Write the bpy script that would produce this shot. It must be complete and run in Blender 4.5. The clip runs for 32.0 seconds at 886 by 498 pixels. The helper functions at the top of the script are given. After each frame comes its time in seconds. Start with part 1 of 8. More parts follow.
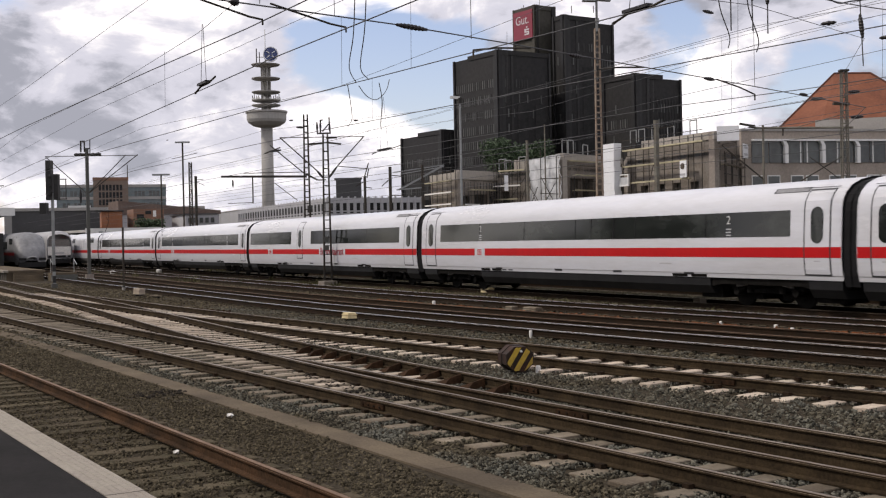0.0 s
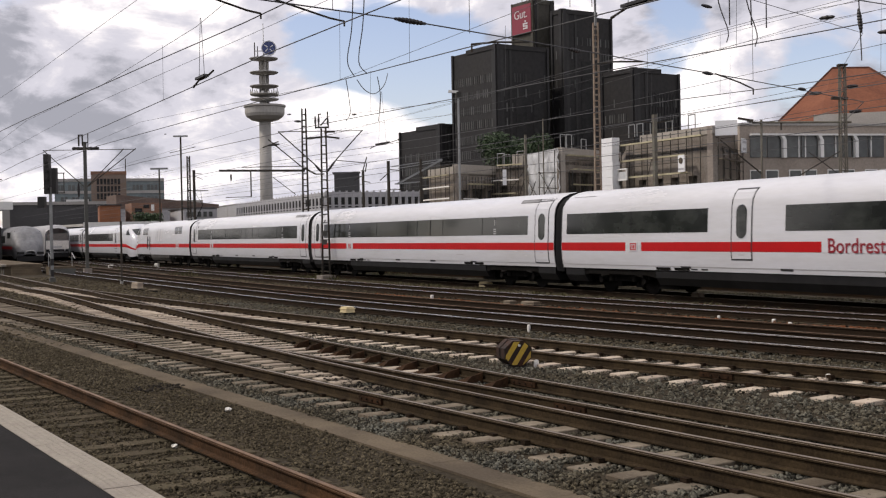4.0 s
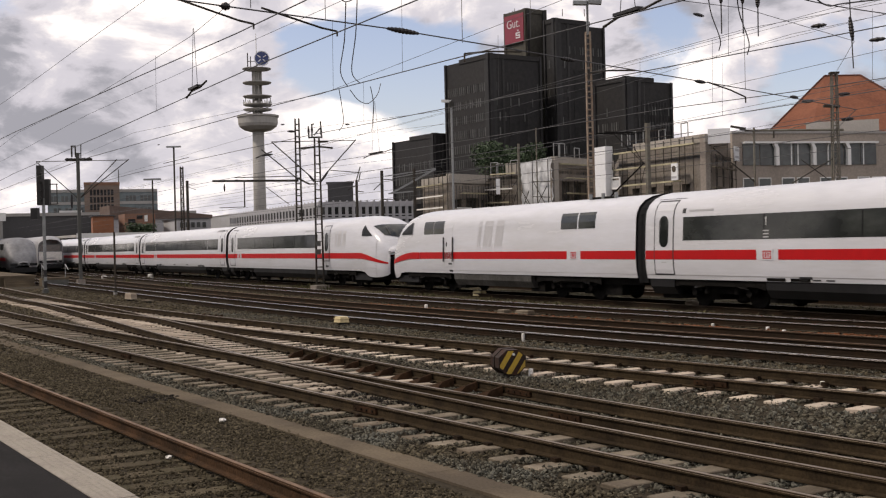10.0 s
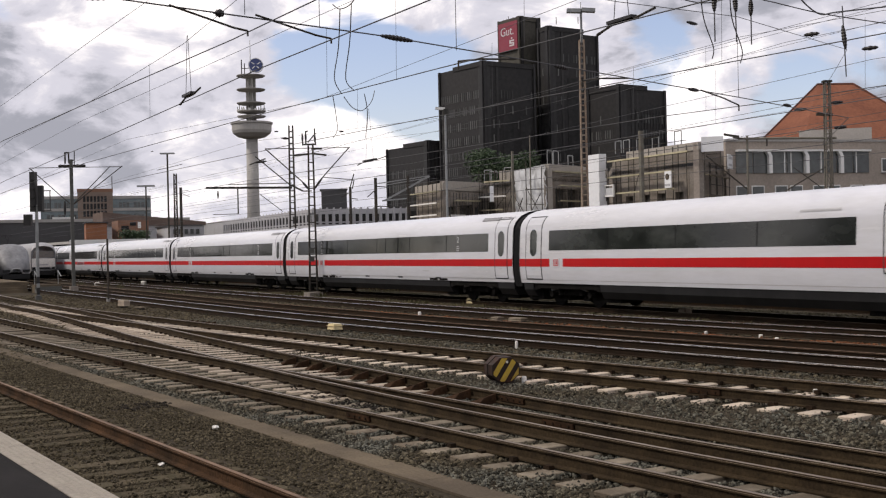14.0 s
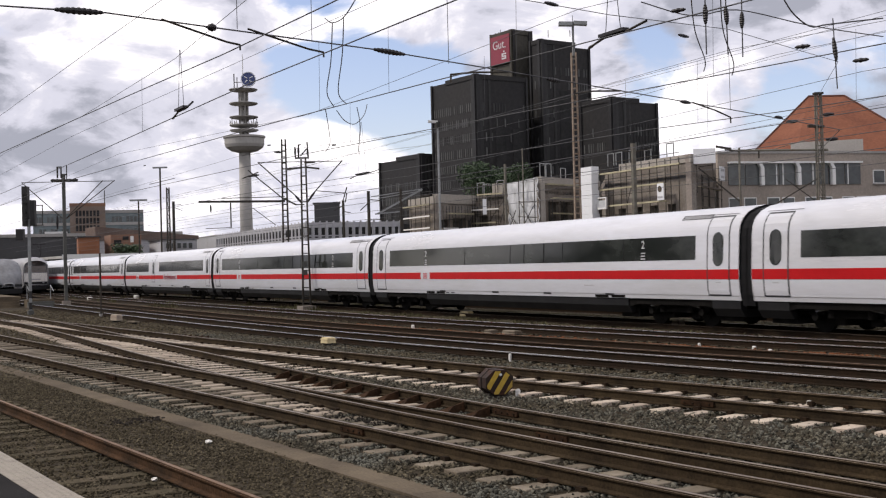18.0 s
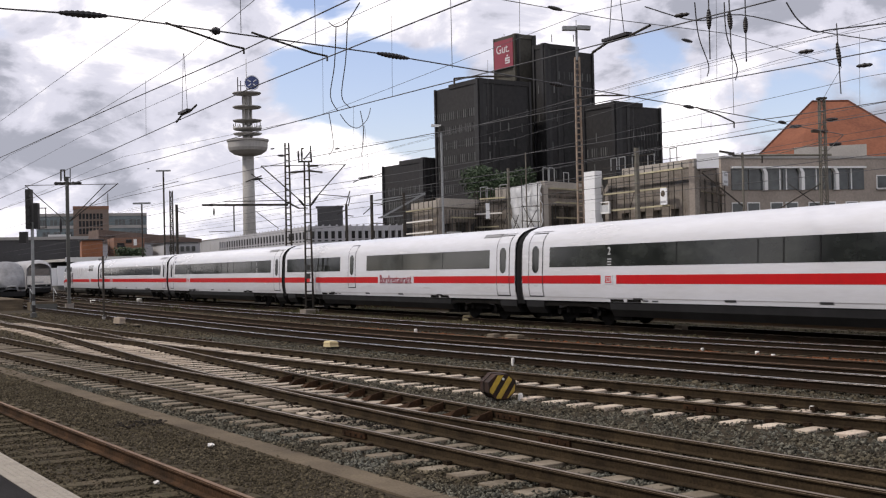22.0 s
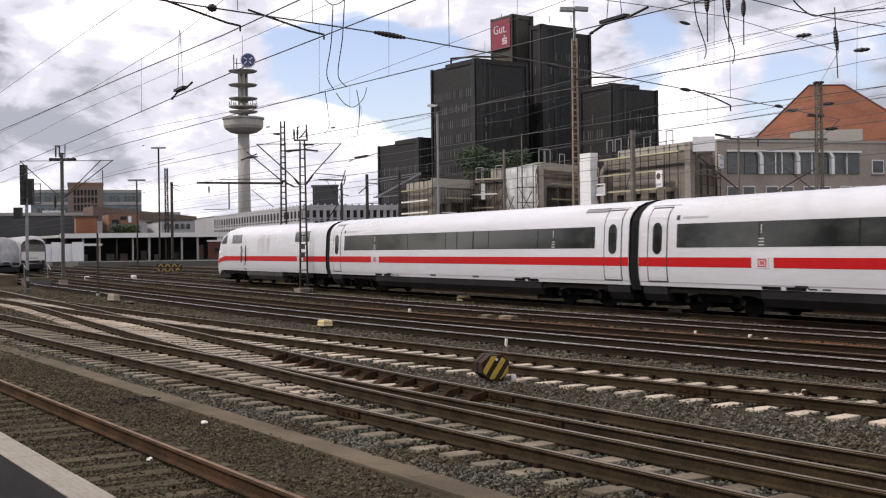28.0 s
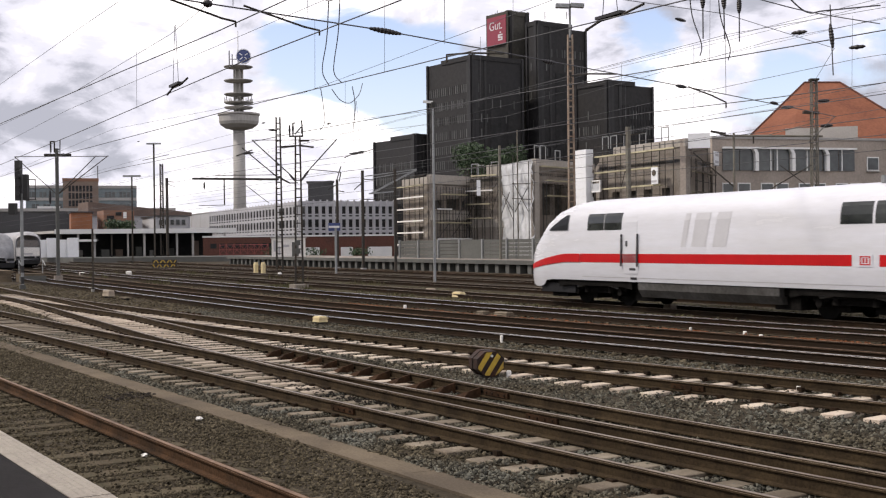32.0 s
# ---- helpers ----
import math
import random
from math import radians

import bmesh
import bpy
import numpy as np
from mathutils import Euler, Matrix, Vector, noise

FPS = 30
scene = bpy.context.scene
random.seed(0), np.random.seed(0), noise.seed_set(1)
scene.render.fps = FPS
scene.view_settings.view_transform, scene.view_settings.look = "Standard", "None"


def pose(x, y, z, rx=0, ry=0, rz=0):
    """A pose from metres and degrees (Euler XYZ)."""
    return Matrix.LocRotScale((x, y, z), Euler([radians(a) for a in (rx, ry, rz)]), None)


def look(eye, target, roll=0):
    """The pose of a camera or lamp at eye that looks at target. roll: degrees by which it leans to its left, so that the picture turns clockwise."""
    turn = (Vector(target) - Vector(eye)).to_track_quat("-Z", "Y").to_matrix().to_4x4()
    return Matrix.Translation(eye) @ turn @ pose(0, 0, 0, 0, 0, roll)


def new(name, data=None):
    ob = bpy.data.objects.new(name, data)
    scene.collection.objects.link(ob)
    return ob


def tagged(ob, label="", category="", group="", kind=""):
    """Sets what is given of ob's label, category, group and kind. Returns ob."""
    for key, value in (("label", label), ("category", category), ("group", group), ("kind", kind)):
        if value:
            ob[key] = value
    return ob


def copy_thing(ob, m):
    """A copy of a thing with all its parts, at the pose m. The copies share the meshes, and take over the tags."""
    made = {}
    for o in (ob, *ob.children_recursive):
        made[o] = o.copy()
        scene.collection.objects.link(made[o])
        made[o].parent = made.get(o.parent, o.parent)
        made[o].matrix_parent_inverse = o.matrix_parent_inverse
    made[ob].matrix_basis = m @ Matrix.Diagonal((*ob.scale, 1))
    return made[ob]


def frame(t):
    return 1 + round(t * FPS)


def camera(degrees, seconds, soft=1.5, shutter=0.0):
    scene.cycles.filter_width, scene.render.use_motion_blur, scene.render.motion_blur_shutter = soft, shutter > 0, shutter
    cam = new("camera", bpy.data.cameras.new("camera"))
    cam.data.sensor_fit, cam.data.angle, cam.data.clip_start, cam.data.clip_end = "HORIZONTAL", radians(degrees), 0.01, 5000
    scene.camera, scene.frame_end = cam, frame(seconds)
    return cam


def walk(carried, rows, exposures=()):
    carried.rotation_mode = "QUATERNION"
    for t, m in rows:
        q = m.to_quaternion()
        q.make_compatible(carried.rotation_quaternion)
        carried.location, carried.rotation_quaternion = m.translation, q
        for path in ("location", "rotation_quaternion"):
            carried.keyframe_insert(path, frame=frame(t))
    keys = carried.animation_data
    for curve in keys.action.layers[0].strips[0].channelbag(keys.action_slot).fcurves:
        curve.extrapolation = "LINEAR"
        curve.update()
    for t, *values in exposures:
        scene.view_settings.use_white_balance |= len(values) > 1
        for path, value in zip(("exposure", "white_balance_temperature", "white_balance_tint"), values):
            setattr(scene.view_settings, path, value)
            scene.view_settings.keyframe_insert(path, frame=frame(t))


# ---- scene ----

# ---- camera ----
EYE = (0.0, 0.0, 2.18)


def aim(yaw, pitch, roll):
    """Pose of the hand-held camera from its heading, tilt and lean in degrees."""
    a, b = radians(yaw), radians(pitch)
    to = (EYE[0] - math.sin(a) * math.cos(b), EYE[1] + math.cos(a) * math.cos(b), EYE[2] + math.sin(b))
    return look(EYE, to, roll)


cam = camera(40.6, 32.0, soft=1.2, shutter=0.18)
walk(cam, [(t, aim(a, b, c)) for t, a, b, c in [
    (0, 63.626, -0.473, -1.155), (0.5, 63.539, -0.378, -0.994), (1, 63.515, -0.740, -0.829), (1.5, 63.456, -0.932, -0.702), (2, 63.423, -0.879, -0.802),
    (2.5, 63.624, -0.592, -1.043), (3, 63.586, -0.672, -1.114), (3.5, 63.575, -0.794, -1.088), (5.5, 63.377, -0.499, -1.228), (6, 63.308, -0.594, -1.122),
    (6.5, 63.286, -0.560, -1.145), (7, 63.334, -0.494, -1.192), (7.5, 63.267, -0.661, -1.214), (8, 63.220, -0.869, -1.092), (8.5, 63.200, -0.787, -1.176),
    (9, 63.255, -0.462, -1.261), (9.5, 63.402, -0.169, -1.420), (10, 63.241, -0.311, -1.388), (10.5, 63.057, -0.504, -1.215), (11, 63.046, -0.463, -1.214),
    (11.5, 63.082, -0.153, -1.252), (12, 63.134, 0.040, -1.200), (12.5, 62.946, -0.238, -1.090), (13, 62.881, -0.442, -1.057), (13.5, 62.847, -0.252, -1.223),
    (14, 62.927, 0.030, -1.287), (14.5, 62.978, 0.333, -1.465), (16.5, 63.032, 0.680, -1.475), (17, 62.880, 0.768, -1.574), (17.5, 62.623, 0.661, -1.540),
    (18, 62.583, 0.644, -1.519), (18.5, 63.094, 0.934, -1.725), (19, 62.860, 1.060, -1.418), (19.5, 62.844, 0.811, -1.250), (20, 62.664, 0.695, -1.264),
    (20.5, 62.588, 0.737, -1.331), (21, 62.614, 0.682, -1.307), (21.5, 62.663, 0.733, -1.325), (22, 62.719, 0.838, -1.348), (22.5, 62.660, 0.809, -1.288),
    (23, 62.526, 0.800, -1.245), (23.5, 62.707, 0.854, -1.265), (24, 62.796, 0.921, -1.246), (24.5, 62.692, 0.795, -1.078), (25, 62.770, 0.547, -0.977),
    (25.5, 62.664, 0.323, -0.766), (27.5, 62.629, -0.028, -0.704), (28, 62.490, -0.109, -0.736), (28.5, 62.474, -0.047, -0.676), (29, 62.464, 0.044, -0.758),
    (29.5, 62.509, 0.148, -0.770), (30, 62.460, 0.041, -0.734), (30.5, 62.371, -0.034, -0.650), (31, 62.311, -0.078, -0.546), (31.5, 62.281, -0.172, -0.521),
    (32, 62.272, -0.286, -0.648),
]], exposures=[
    (0, 0.03, 7050, 13), (3, 0.03, 7100, 13), (7, -0.08, 7350, 14), (9, -0.06, 7450, 14), (13, -0.03, 7250, 13), (15, 0.06, 7000, 13), (17, 0.1, 6900, 13), (25, 0.15, 6900, 13), (28, 0.25, 7000, 13), (32, 0.40, 7050, 13)])

# ---- world and sun ----
SUN_EL, SUN_AZ = 48.0, 205.0   # azimuth from +y, clockwise, of the direction towards the sun


def make_world():
    w = bpy.data.worlds.new("sky")
    scene.world = w
    w.use_nodes = True
    nt = w.node_tree
    nt.nodes.clear()
    N, K = nt.nodes.new, nt.links.new
    out, bg = N("ShaderNodeOutputWorld"), N("ShaderNodeBackground")
    sky = N("ShaderNodeTexSky")
    sky.sky_type, sky.sun_disc = "NISHITA", False
    sky.sun_elevation, sky.sun_rotation = radians(SUN_EL), radians(SUN_AZ)
    tc, sep = N("ShaderNodeTexCoord"), N("ShaderNodeSeparateXYZ")
    K(tc.outputs["Generated"], sep.inputs[0])

    def m(op, a, b=None):
        n = N("ShaderNodeMath")
        n.operation = op
        for i, v in enumerate((a, b)):
            if v is None:
                continue
            if isinstance(v, (int, float)):
                n.inputs[i].default_value = v
            else:
                K(v, n.inputs[i])
        return n.outputs[0]
    stretch = N("ShaderNodeMapping")
    stretch.inputs["Scale"].default_value = (1.0, 1.0, 1.9)
    K(tc.outputs["Generated"], stretch.inputs[0])

    def cloud_noise(scale, detail, seed, dist=0.12, rough=0.54):
        mp = N("ShaderNodeMapping")
        mp.inputs["Location"].default_value = (seed, seed * 0.7, seed * 1.3)
        n = N("ShaderNodeTexNoise")
        n.inputs["Scale"].default_value, n.inputs["Detail"].default_value = scale, detail
        n.inputs["Roughness"].default_value, n.inputs["Distortion"].default_value = rough, dist
        K(stretch.outputs[0], mp.inputs[0])
        K(mp.outputs[0], n.inputs["Vector"])
        return n.outputs["Fac"]

    def ramp(fac, stops):
        r = N("ShaderNodeValToRGB")
        r.color_ramp.interpolation = "EASE"
        els = r.color_ramp.elements
        while len(els) < len(stops):
            els.new(0.5)
        for e, (p, c) in zip(els, stops):
            e.position, e.color = p, (*c, 1)
        K(fac, r.inputs[0])
        return r.outputs[0]
    def toward(way, wide, amount):
        dot = N("ShaderNodeVectorMath")
        dot.operation = "DOT_PRODUCT"
        K(tc.outputs["Generated"], dot.inputs[0])
        dot.inputs[1].default_value = Vector(way).normalized()
        r = N("ShaderNodeMapRange")
        r.interpolation_type = "SMOOTHSTEP"
        r.inputs[1].default_value, r.inputs[2].default_value = math.cos(radians(wide)), 1.0
        r.inputs[3].default_value, r.inputs[4].default_value = 0.0, amount
        K(dot.outputs["Value"], r.inputs[0])
        return r.outputs[0]

    def heaped(fac, lumps):
        for way, wide, amount in lumps:
            fac = m("ADD", fac, toward(way, wide, amount))
        return fac
    # a grey bank in the west, grey over the north, bright heaps and blue gaps between them
    bank = [((-0.982, 0.150, 0.121), 6, -0.12), ((-0.970, 0.210, 0.122), 5, -0.10), ((-0.72, 0.67, 0.185), 12, -0.13), ((-0.974, 0.161, 0.159), 2.2, 0.10), ((-0.943, 0.288, 0.166), 2.5, 0.06),
            ((-0.755, 0.642, 0.130), 4, 0.12)]
    gaps = [((-0.912, 0.370, 0.178), 4.0, -0.16), ((-0.903, 0.401, 0.158), 3.2, -0.13), ((-0.886, 0.440, 0.145), 3.0, -0.10), ((-0.801, 0.575, 0.160), 4, -0.15), ((-0.775, 0.612, 0.140), 3.5, -0.13),
            ((-0.728, 0.675, 0.115), 3.5, -0.12), ((-0.755, 0.642, 0.128), 3, 0.10), ((-0.98, 0.17, 0.12), 9, 0.12)]
    cover = ramp(heaped(cloud_noise(7.0, 9, 2.3, 0.25), gaps), [(0.36, (0, 0, 0)), (0.47, (1, 1, 1))])
    tone = ramp(heaped(cloud_noise(10.5, 10, 5.1, 0.3, 0.58), bank), [(0.30, (0.31, 0.335, 0.41)), (0.43, (0.555, 0.58, 0.69)), (0.63, (1.12, 1.12, 1.16))])
    blue = N("ShaderNodeMix")
    blue.data_type, blue.blend_type = "RGBA", "MULTIPLY"
    blue.inputs[0].default_value = 1.0
    K(sky.outputs[0], blue.inputs[6])
    blue.inputs[7].default_value = (0.132, 0.123, 0.136, 1)
    mix = N("ShaderNodeMix")
    mix.data_type = "RGBA"
    K(cover, mix.inputs[0])
    K(blue.outputs[2], mix.inputs[6])
    K(tone, mix.inputs[7])
    K(mix.outputs[2], bg.inputs["Color"])
    bg.inputs["Strength"].default_value = 1.2
    K(bg.outputs[0], out.inputs["Surface"])


make_world()
sun_data = bpy.data.lights.new("sun", "SUN")
sun_data.energy, sun_data.angle, sun_data.color = 2.2, radians(6), (1.0, 0.96, 0.90)
sun = new("sun", sun_data)
sun.matrix_basis = look((0, 0, 50), (-50 * math.sin(radians(SUN_AZ)) * math.cos(radians(SUN_EL)),
                                     -50 * math.cos(radians(SUN_AZ)) * math.cos(radians(SUN_EL)),
                                     50 - 50 * math.sin(radians(SUN_EL))))


# ---- materials ----
def mat(name, color, rough=0.7, metal=0.0, var=0.12, scale=3.0, fine=40.0, bump=0.0, second=None, patch=0.5,
        island=0.0, obj_rand=0.0, space="Object", stretch=(1, 1, 1), spec=0.5):
    """Base colour with wide patches towards a second colour, fine grain, and a little relief."""
    m = bpy.data.materials.new(name)
    m.use_nodes = True
    nt = m.node_tree
    N, K = nt.nodes.new, nt.links.new
    b = nt.nodes["Principled BSDF"]
    b.inputs["Metallic"].default_value = metal
    b.inputs["Specular IOR Level"].default_value = spec
    src = None
    if space == "Object":
        src = N("ShaderNodeTexCoord").outputs["Object"]
    else:
        src = N("ShaderNodeNewGeometry").outputs["Position"]
    mp = N("ShaderNodeMapping")
    mp.inputs["Scale"].default_value = stretch
    K(src, mp.inputs[0])
    n1, n2 = N("ShaderNodeTexNoise"), N("ShaderNodeTexNoise")
    for n, s, d in ((n1, scale, 5), (n2, fine, 4)):
        n.inputs["Scale"].default_value, n.inputs["Detail"].default_value = s, d
        n.inputs["Roughness"].default_value = 0.62
        K(mp.outputs[0], n.inputs["Vector"])
    r1 = N("ShaderNodeMapRange")
    r1.inputs[1].default_value, r1.inputs[2].default_value = patch - 0.14, patch + 0.14
    K(n1.outputs["Fac"], r1.inputs[0])
    mx = N("ShaderNodeMix")
    mx.data_type = "RGBA"
    K(r1.outputs[0], mx.inputs[0])
    c2 = second or tuple(c * (1 - var * 1.6) for c in color)
    mx.inputs[6].default_value, mx.inputs[7].default_value = (*color, 1), (*c2, 1)
    hv = N("ShaderNodeHueSaturation")
    K(mx.outputs[2], hv.inputs["Color"])
    r2 = N("ShaderNodeMapRange")
    r2.inputs[1].default_value, r2.inputs[2].default_value = 0.3, 0.7
    r2.inputs[3].default_value, r2.inputs[4].default_value = 1 - var, 1 + var
    K(n2.outputs["Fac"], r2.inputs[0])
    val = r2.outputs[0]
    for amount, node, sock in ((island, "ShaderNodeNewGeometry", "Random Per Island"), (obj_rand, "ShaderNodeObjectInfo", "Random")):
        if amount:
            rr = N("ShaderNodeMapRange")
            rr.inputs[3].default_value, rr.inputs[4].default_value = 1 - amount, 1 + amount
            K(N(node).outputs[sock], rr.inputs[0])
            mu = N("ShaderNodeMath")
            mu.operation = "MULTIPLY"
            K(val, mu.inputs[0])
            K(rr.outputs[0], mu.inputs[1])
            val = mu.outputs[0]
    K(val, hv.inputs["Value"])
    K(hv.outputs[0], b.inputs["Base Color"])
    r3 = N("ShaderNodeMapRange")
    r3.inputs[3].default_value, r3.inputs[4].default_value = max(0.02, rough - 0.1), min(1, rough + 0.1)
    K(n1.outputs["Fac"], r3.inputs[0])
    K(r3.outputs[0], b.inputs["Roughness"])
    if bump:
        bp = N("ShaderNodeBump")
        bp.inputs["Strength"].default_value, bp.inputs["Distance"].default_value = bump, 0.02
        K(n2.outputs["Fac"], bp.inputs["Height"])
        K(bp.outputs[0], b.inputs["Normal"])
    return m


M_BALLAST = mat("ballast", (0.036, 0.0295, 0.0205), 0.95, var=0.45, scale=0.35, fine=14, bump=1.0, second=(0.048, 0.039, 0.027), space="World", spec=0.05)
M_STONE_GREY = mat("ballast stone grey", (0.090, 0.089, 0.074), 0.95, var=0.25, scale=0.7, fine=60, island=0.8, second=(0.066, 0.056, 0.038), space="World", spec=0.08)
M_STONE_BROWN = mat("ballast stone brown", (0.051, 0.042, 0.027), 0.95, var=0.3, scale=0.6, fine=60, island=0.65, second=(0.076, 0.064, 0.044), space="World", spec=0.05)
M_RAIL_SIDE = mat("rusty rail steel", (0.0175, 0.013, 0.009), 0.9, 0.0, var=0.35, scale=2, fine=30, bump=0.3, second=(0.025, 0.0155, 0.0095), space="World", spec=0.06)
M_RAIL_TOP = mat("worn rail head", (0.22, 0.175, 0.13), 0.45, 0.6, var=0.2, scale=3, fine=50, second=(0.12, 0.085, 0.058), patch=0.52, space="World", stretch=(0.1, 1, 1))
M_RAIL_RUST = mat("rusted rail head", (0.185, 0.118, 0.075), 0.7, 0.1, var=0.25, scale=2, fine=40, second=(0.105, 0.068, 0.047), space="World", spec=0.2)
M_SLEEPER_PALE = mat("pale concrete sleeper", (0.45, 0.39, 0.31), 0.95, var=0.15, scale=1.2, fine=35, bump=0.3, second=(0.38, 0.31, 0.25), obj_rand=0.16, space="World", spec=0.1)
M_SLEEPER_MID = mat("weathered concrete sleeper", (0.20, 0.17, 0.13), 0.95, var=0.18, scale=1.2, fine=30, bump=0.3, second=(0.105, 0.085, 0.063), obj_rand=0.2, space="World", spec=0.1)
M_RAIL_SHINY = mat("polished rail head", (0.80, 0.78, 0.75), 0.25, 1.0, var=0.1, scale=2, fine=40, second=(0.55, 0.50, 0.45), space="World", stretch=(0.1, 1, 1))
M_SLEEPER_DARK = mat("oiled timber sleeper", (0.058, 0.050, 0.032), 0.95, var=0.3, scale=2, fine=25, bump=0.4, second=(0.085, 0.068, 0.047), obj_rand=0.25, space="World", stretch=(0.3, 3, 1), spec=0.05)
M_SLEEPER_LIGHT = mat("light concrete sleeper", (0.36, 0.305, 0.245), 0.95, var=0.15, scale=1.0, fine=30, bump=0.3, second=(0.25, 0.205, 0.16), obj_rand=0.16, space="World", spec=0.1)
M_SAND = mat("pale trodden sand", (0.27, 0.22, 0.165), 0.95, var=0.2, scale=0.8, fine=12, bump=0.5, second=(0.18, 0.145, 0.11), space="World", spec=0.05)
M_STONE_RUST = mat("rust stained ballast", (0.15, 0.052, 0.022), 0.95, var=0.25, scale=0.5, fine=20, island=0.5, second=(0.075, 0.040, 0.022), space="World", spec=0.05)
M_STONE_OLIVE = mat("dusty olive gravel", (0.082, 0.074, 0.050), 0.95, var=0.25, scale=0.4, fine=20, island=0.4, second=(0.055, 0.047, 0.030), space="World", spec=0.05)
M_WEED = mat("dry olive weeds", (0.062, 0.064, 0.028), 0.8, var=0.3, scale=1, fine=10, island=0.5, second=(0.085, 0.075, 0.035), space="World", spec=0.1)
M_RAIL_ORANGE = mat("orange rusted rail", (0.070, 0.038, 0.020), 0.9, var=0.4, scale=1.5, fine=30, bump=0.4, second=(0.028, 0.018, 0.011), space="World", spec=0.08)
M_OIL = mat("oil blackened ballast", (0.030, 0.025, 0.020), 0.9, var=0.4, scale=1, fine=30, island=0.5, space="World", spec=0.1)
M_RAIL_NEAR = mat("brown rail steel", (0.045, 0.0315, 0.0175), 0.9, 0.0, var=0.4, scale=2, fine=30, bump=0.3, second=(0.022, 0.0155, 0.0095), space="World", spec=0.08)
M_BRACKET = mat("dark rusted bracket steel", (0.022, 0.013, 0.008), 0.9, var=0.4, scale=3, fine=20, bump=0.3, second=(0.045, 0.024, 0.013), space="World", spec=0.05)
# mottled so that train windows mirror patches; the wall itself is out of view
M_BACKWALL = mat("mottled wall for window reflections", (0.11, 0.12, 0.09), 0.95, var=0.6, scale=0.22, fine=1.1, second=(0.22, 0.22, 0.20), patch=0.56, space="World", spec=0.1)
M_TROUGH = mat("sandy concrete trough lid", (0.125, 0.100, 0.070), 0.95, var=0.2, scale=0.8, fine=30, bump=0.3, second=(0.078, 0.063, 0.047), obj_rand=0.05, space="World", spec=0.05)
M_ASPHALT = mat("platform asphalt", (0.020, 0.0185, 0.018), 0.95, var=0.35, scale=0.7, fine=60, bump=0.4, space="World", spec=0.1)
M_EDGE = mat("pale platform edge stone", (0.270, 0.248, 0.208), 0.95, var=0.16, scale=1.6, fine=30, bump=0.3, second=(0.235, 0.21, 0.18), space="World", spec=0.1)
M_WHITE = mat("white train lacquer", (0.560, 0.57, 0.610), 0.25, var=0.035, scale=0.5, fine=5, second=(0.495, 0.498, 0.515), stretch=(0.35, 1, 2.5), spec=0.45)
M_RED = mat("traffic red stripe", (0.43, 0.008, 0.010), 0.45, var=0.06, scale=0.5, fine=5, spec=0.15)
# the lighter second colour paints vague reflections into the glass
M_WINDOW = mat("dark train glass with painted reflections", (0.010, 0.012, 0.011), 0.09, var=0.3, scale=0.55, fine=1.6, second=(0.034, 0.038, 0.034), stretch=(1, 1, 2), patch=0.55, spec=0.42)
M_BLACK = mat("black rubber bellows", (0.006, 0.006, 0.007), 0.8, var=0.2, scale=2, fine=12, spec=0.2)
M_UNDER = mat("sooty underframe", (0.010, 0.009, 0.008), 0.9, var=0.4, scale=2, fine=15, bump=0.2, spec=0.1)
M_SKIRT = mat("dark grey skirt", (0.017, 0.017, 0.018), 0.55, var=0.25, scale=1, fine=8, spec=0.2)
M_GREYMARK = mat("light grey lettering film", (0.36, 0.36, 0.37), 0.4, var=0.03)
M_FLANK = mat("faint grey flank film", (0.45, 0.45, 0.465), 0.4, var=0.03, spec=0.4)
M_SEAM = mat("dark door seam", (0.022, 0.022, 0.024), 0.6)
M_STEEL = mat("weathered mast steel", (0.034, 0.034, 0.031), 0.8, 0.1, var=0.25, scale=2, fine=20, second=(0.055, 0.044, 0.034), spec=0.2)
M_MASTGREY = mat("galvanised pole", (0.26, 0.27, 0.27), 0.55, 0.4, var=0.12, scale=2, fine=20)
M_WIRE = mat("weathered grey wire", (0.070, 0.070, 0.074), 0.6, 0.2, spec=0.35)
M_CONCRETE = mat("grey concrete", (0.34, 0.33, 0.31), 0.9, var=0.1, scale=0.2, fine=6, second=(0.27, 0.26, 0.245))
M_DARKCLAD = mat("black building cladding", (0.0155, 0.0150, 0.0155), 0.6, var=0.3, scale=0.08, fine=1.2, second=(0.021, 0.020, 0.0195), spec=0.25)
M_BRICKTAN = mat("tan render facade", (0.33, 0.285, 0.245), 0.95, var=0.14, scale=0.25, fine=5, second=(0.265, 0.23, 0.198), spec=0.1)
M_REDROOF = mat("orange red roof tiles", (0.195, 0.078, 0.046), 0.9, var=0.18, scale=0.3, fine=3, second=(0.15, 0.060, 0.038), spec=0.1)
M_SIGNRED = mat("red advertising panel", (0.22, 0.018, 0.038), 0.5, var=0.05)
M_PALE = mat("pale painted metal", (0.62, 0.62, 0.60), 0.6, var=0.06, scale=0.5, fine=8)


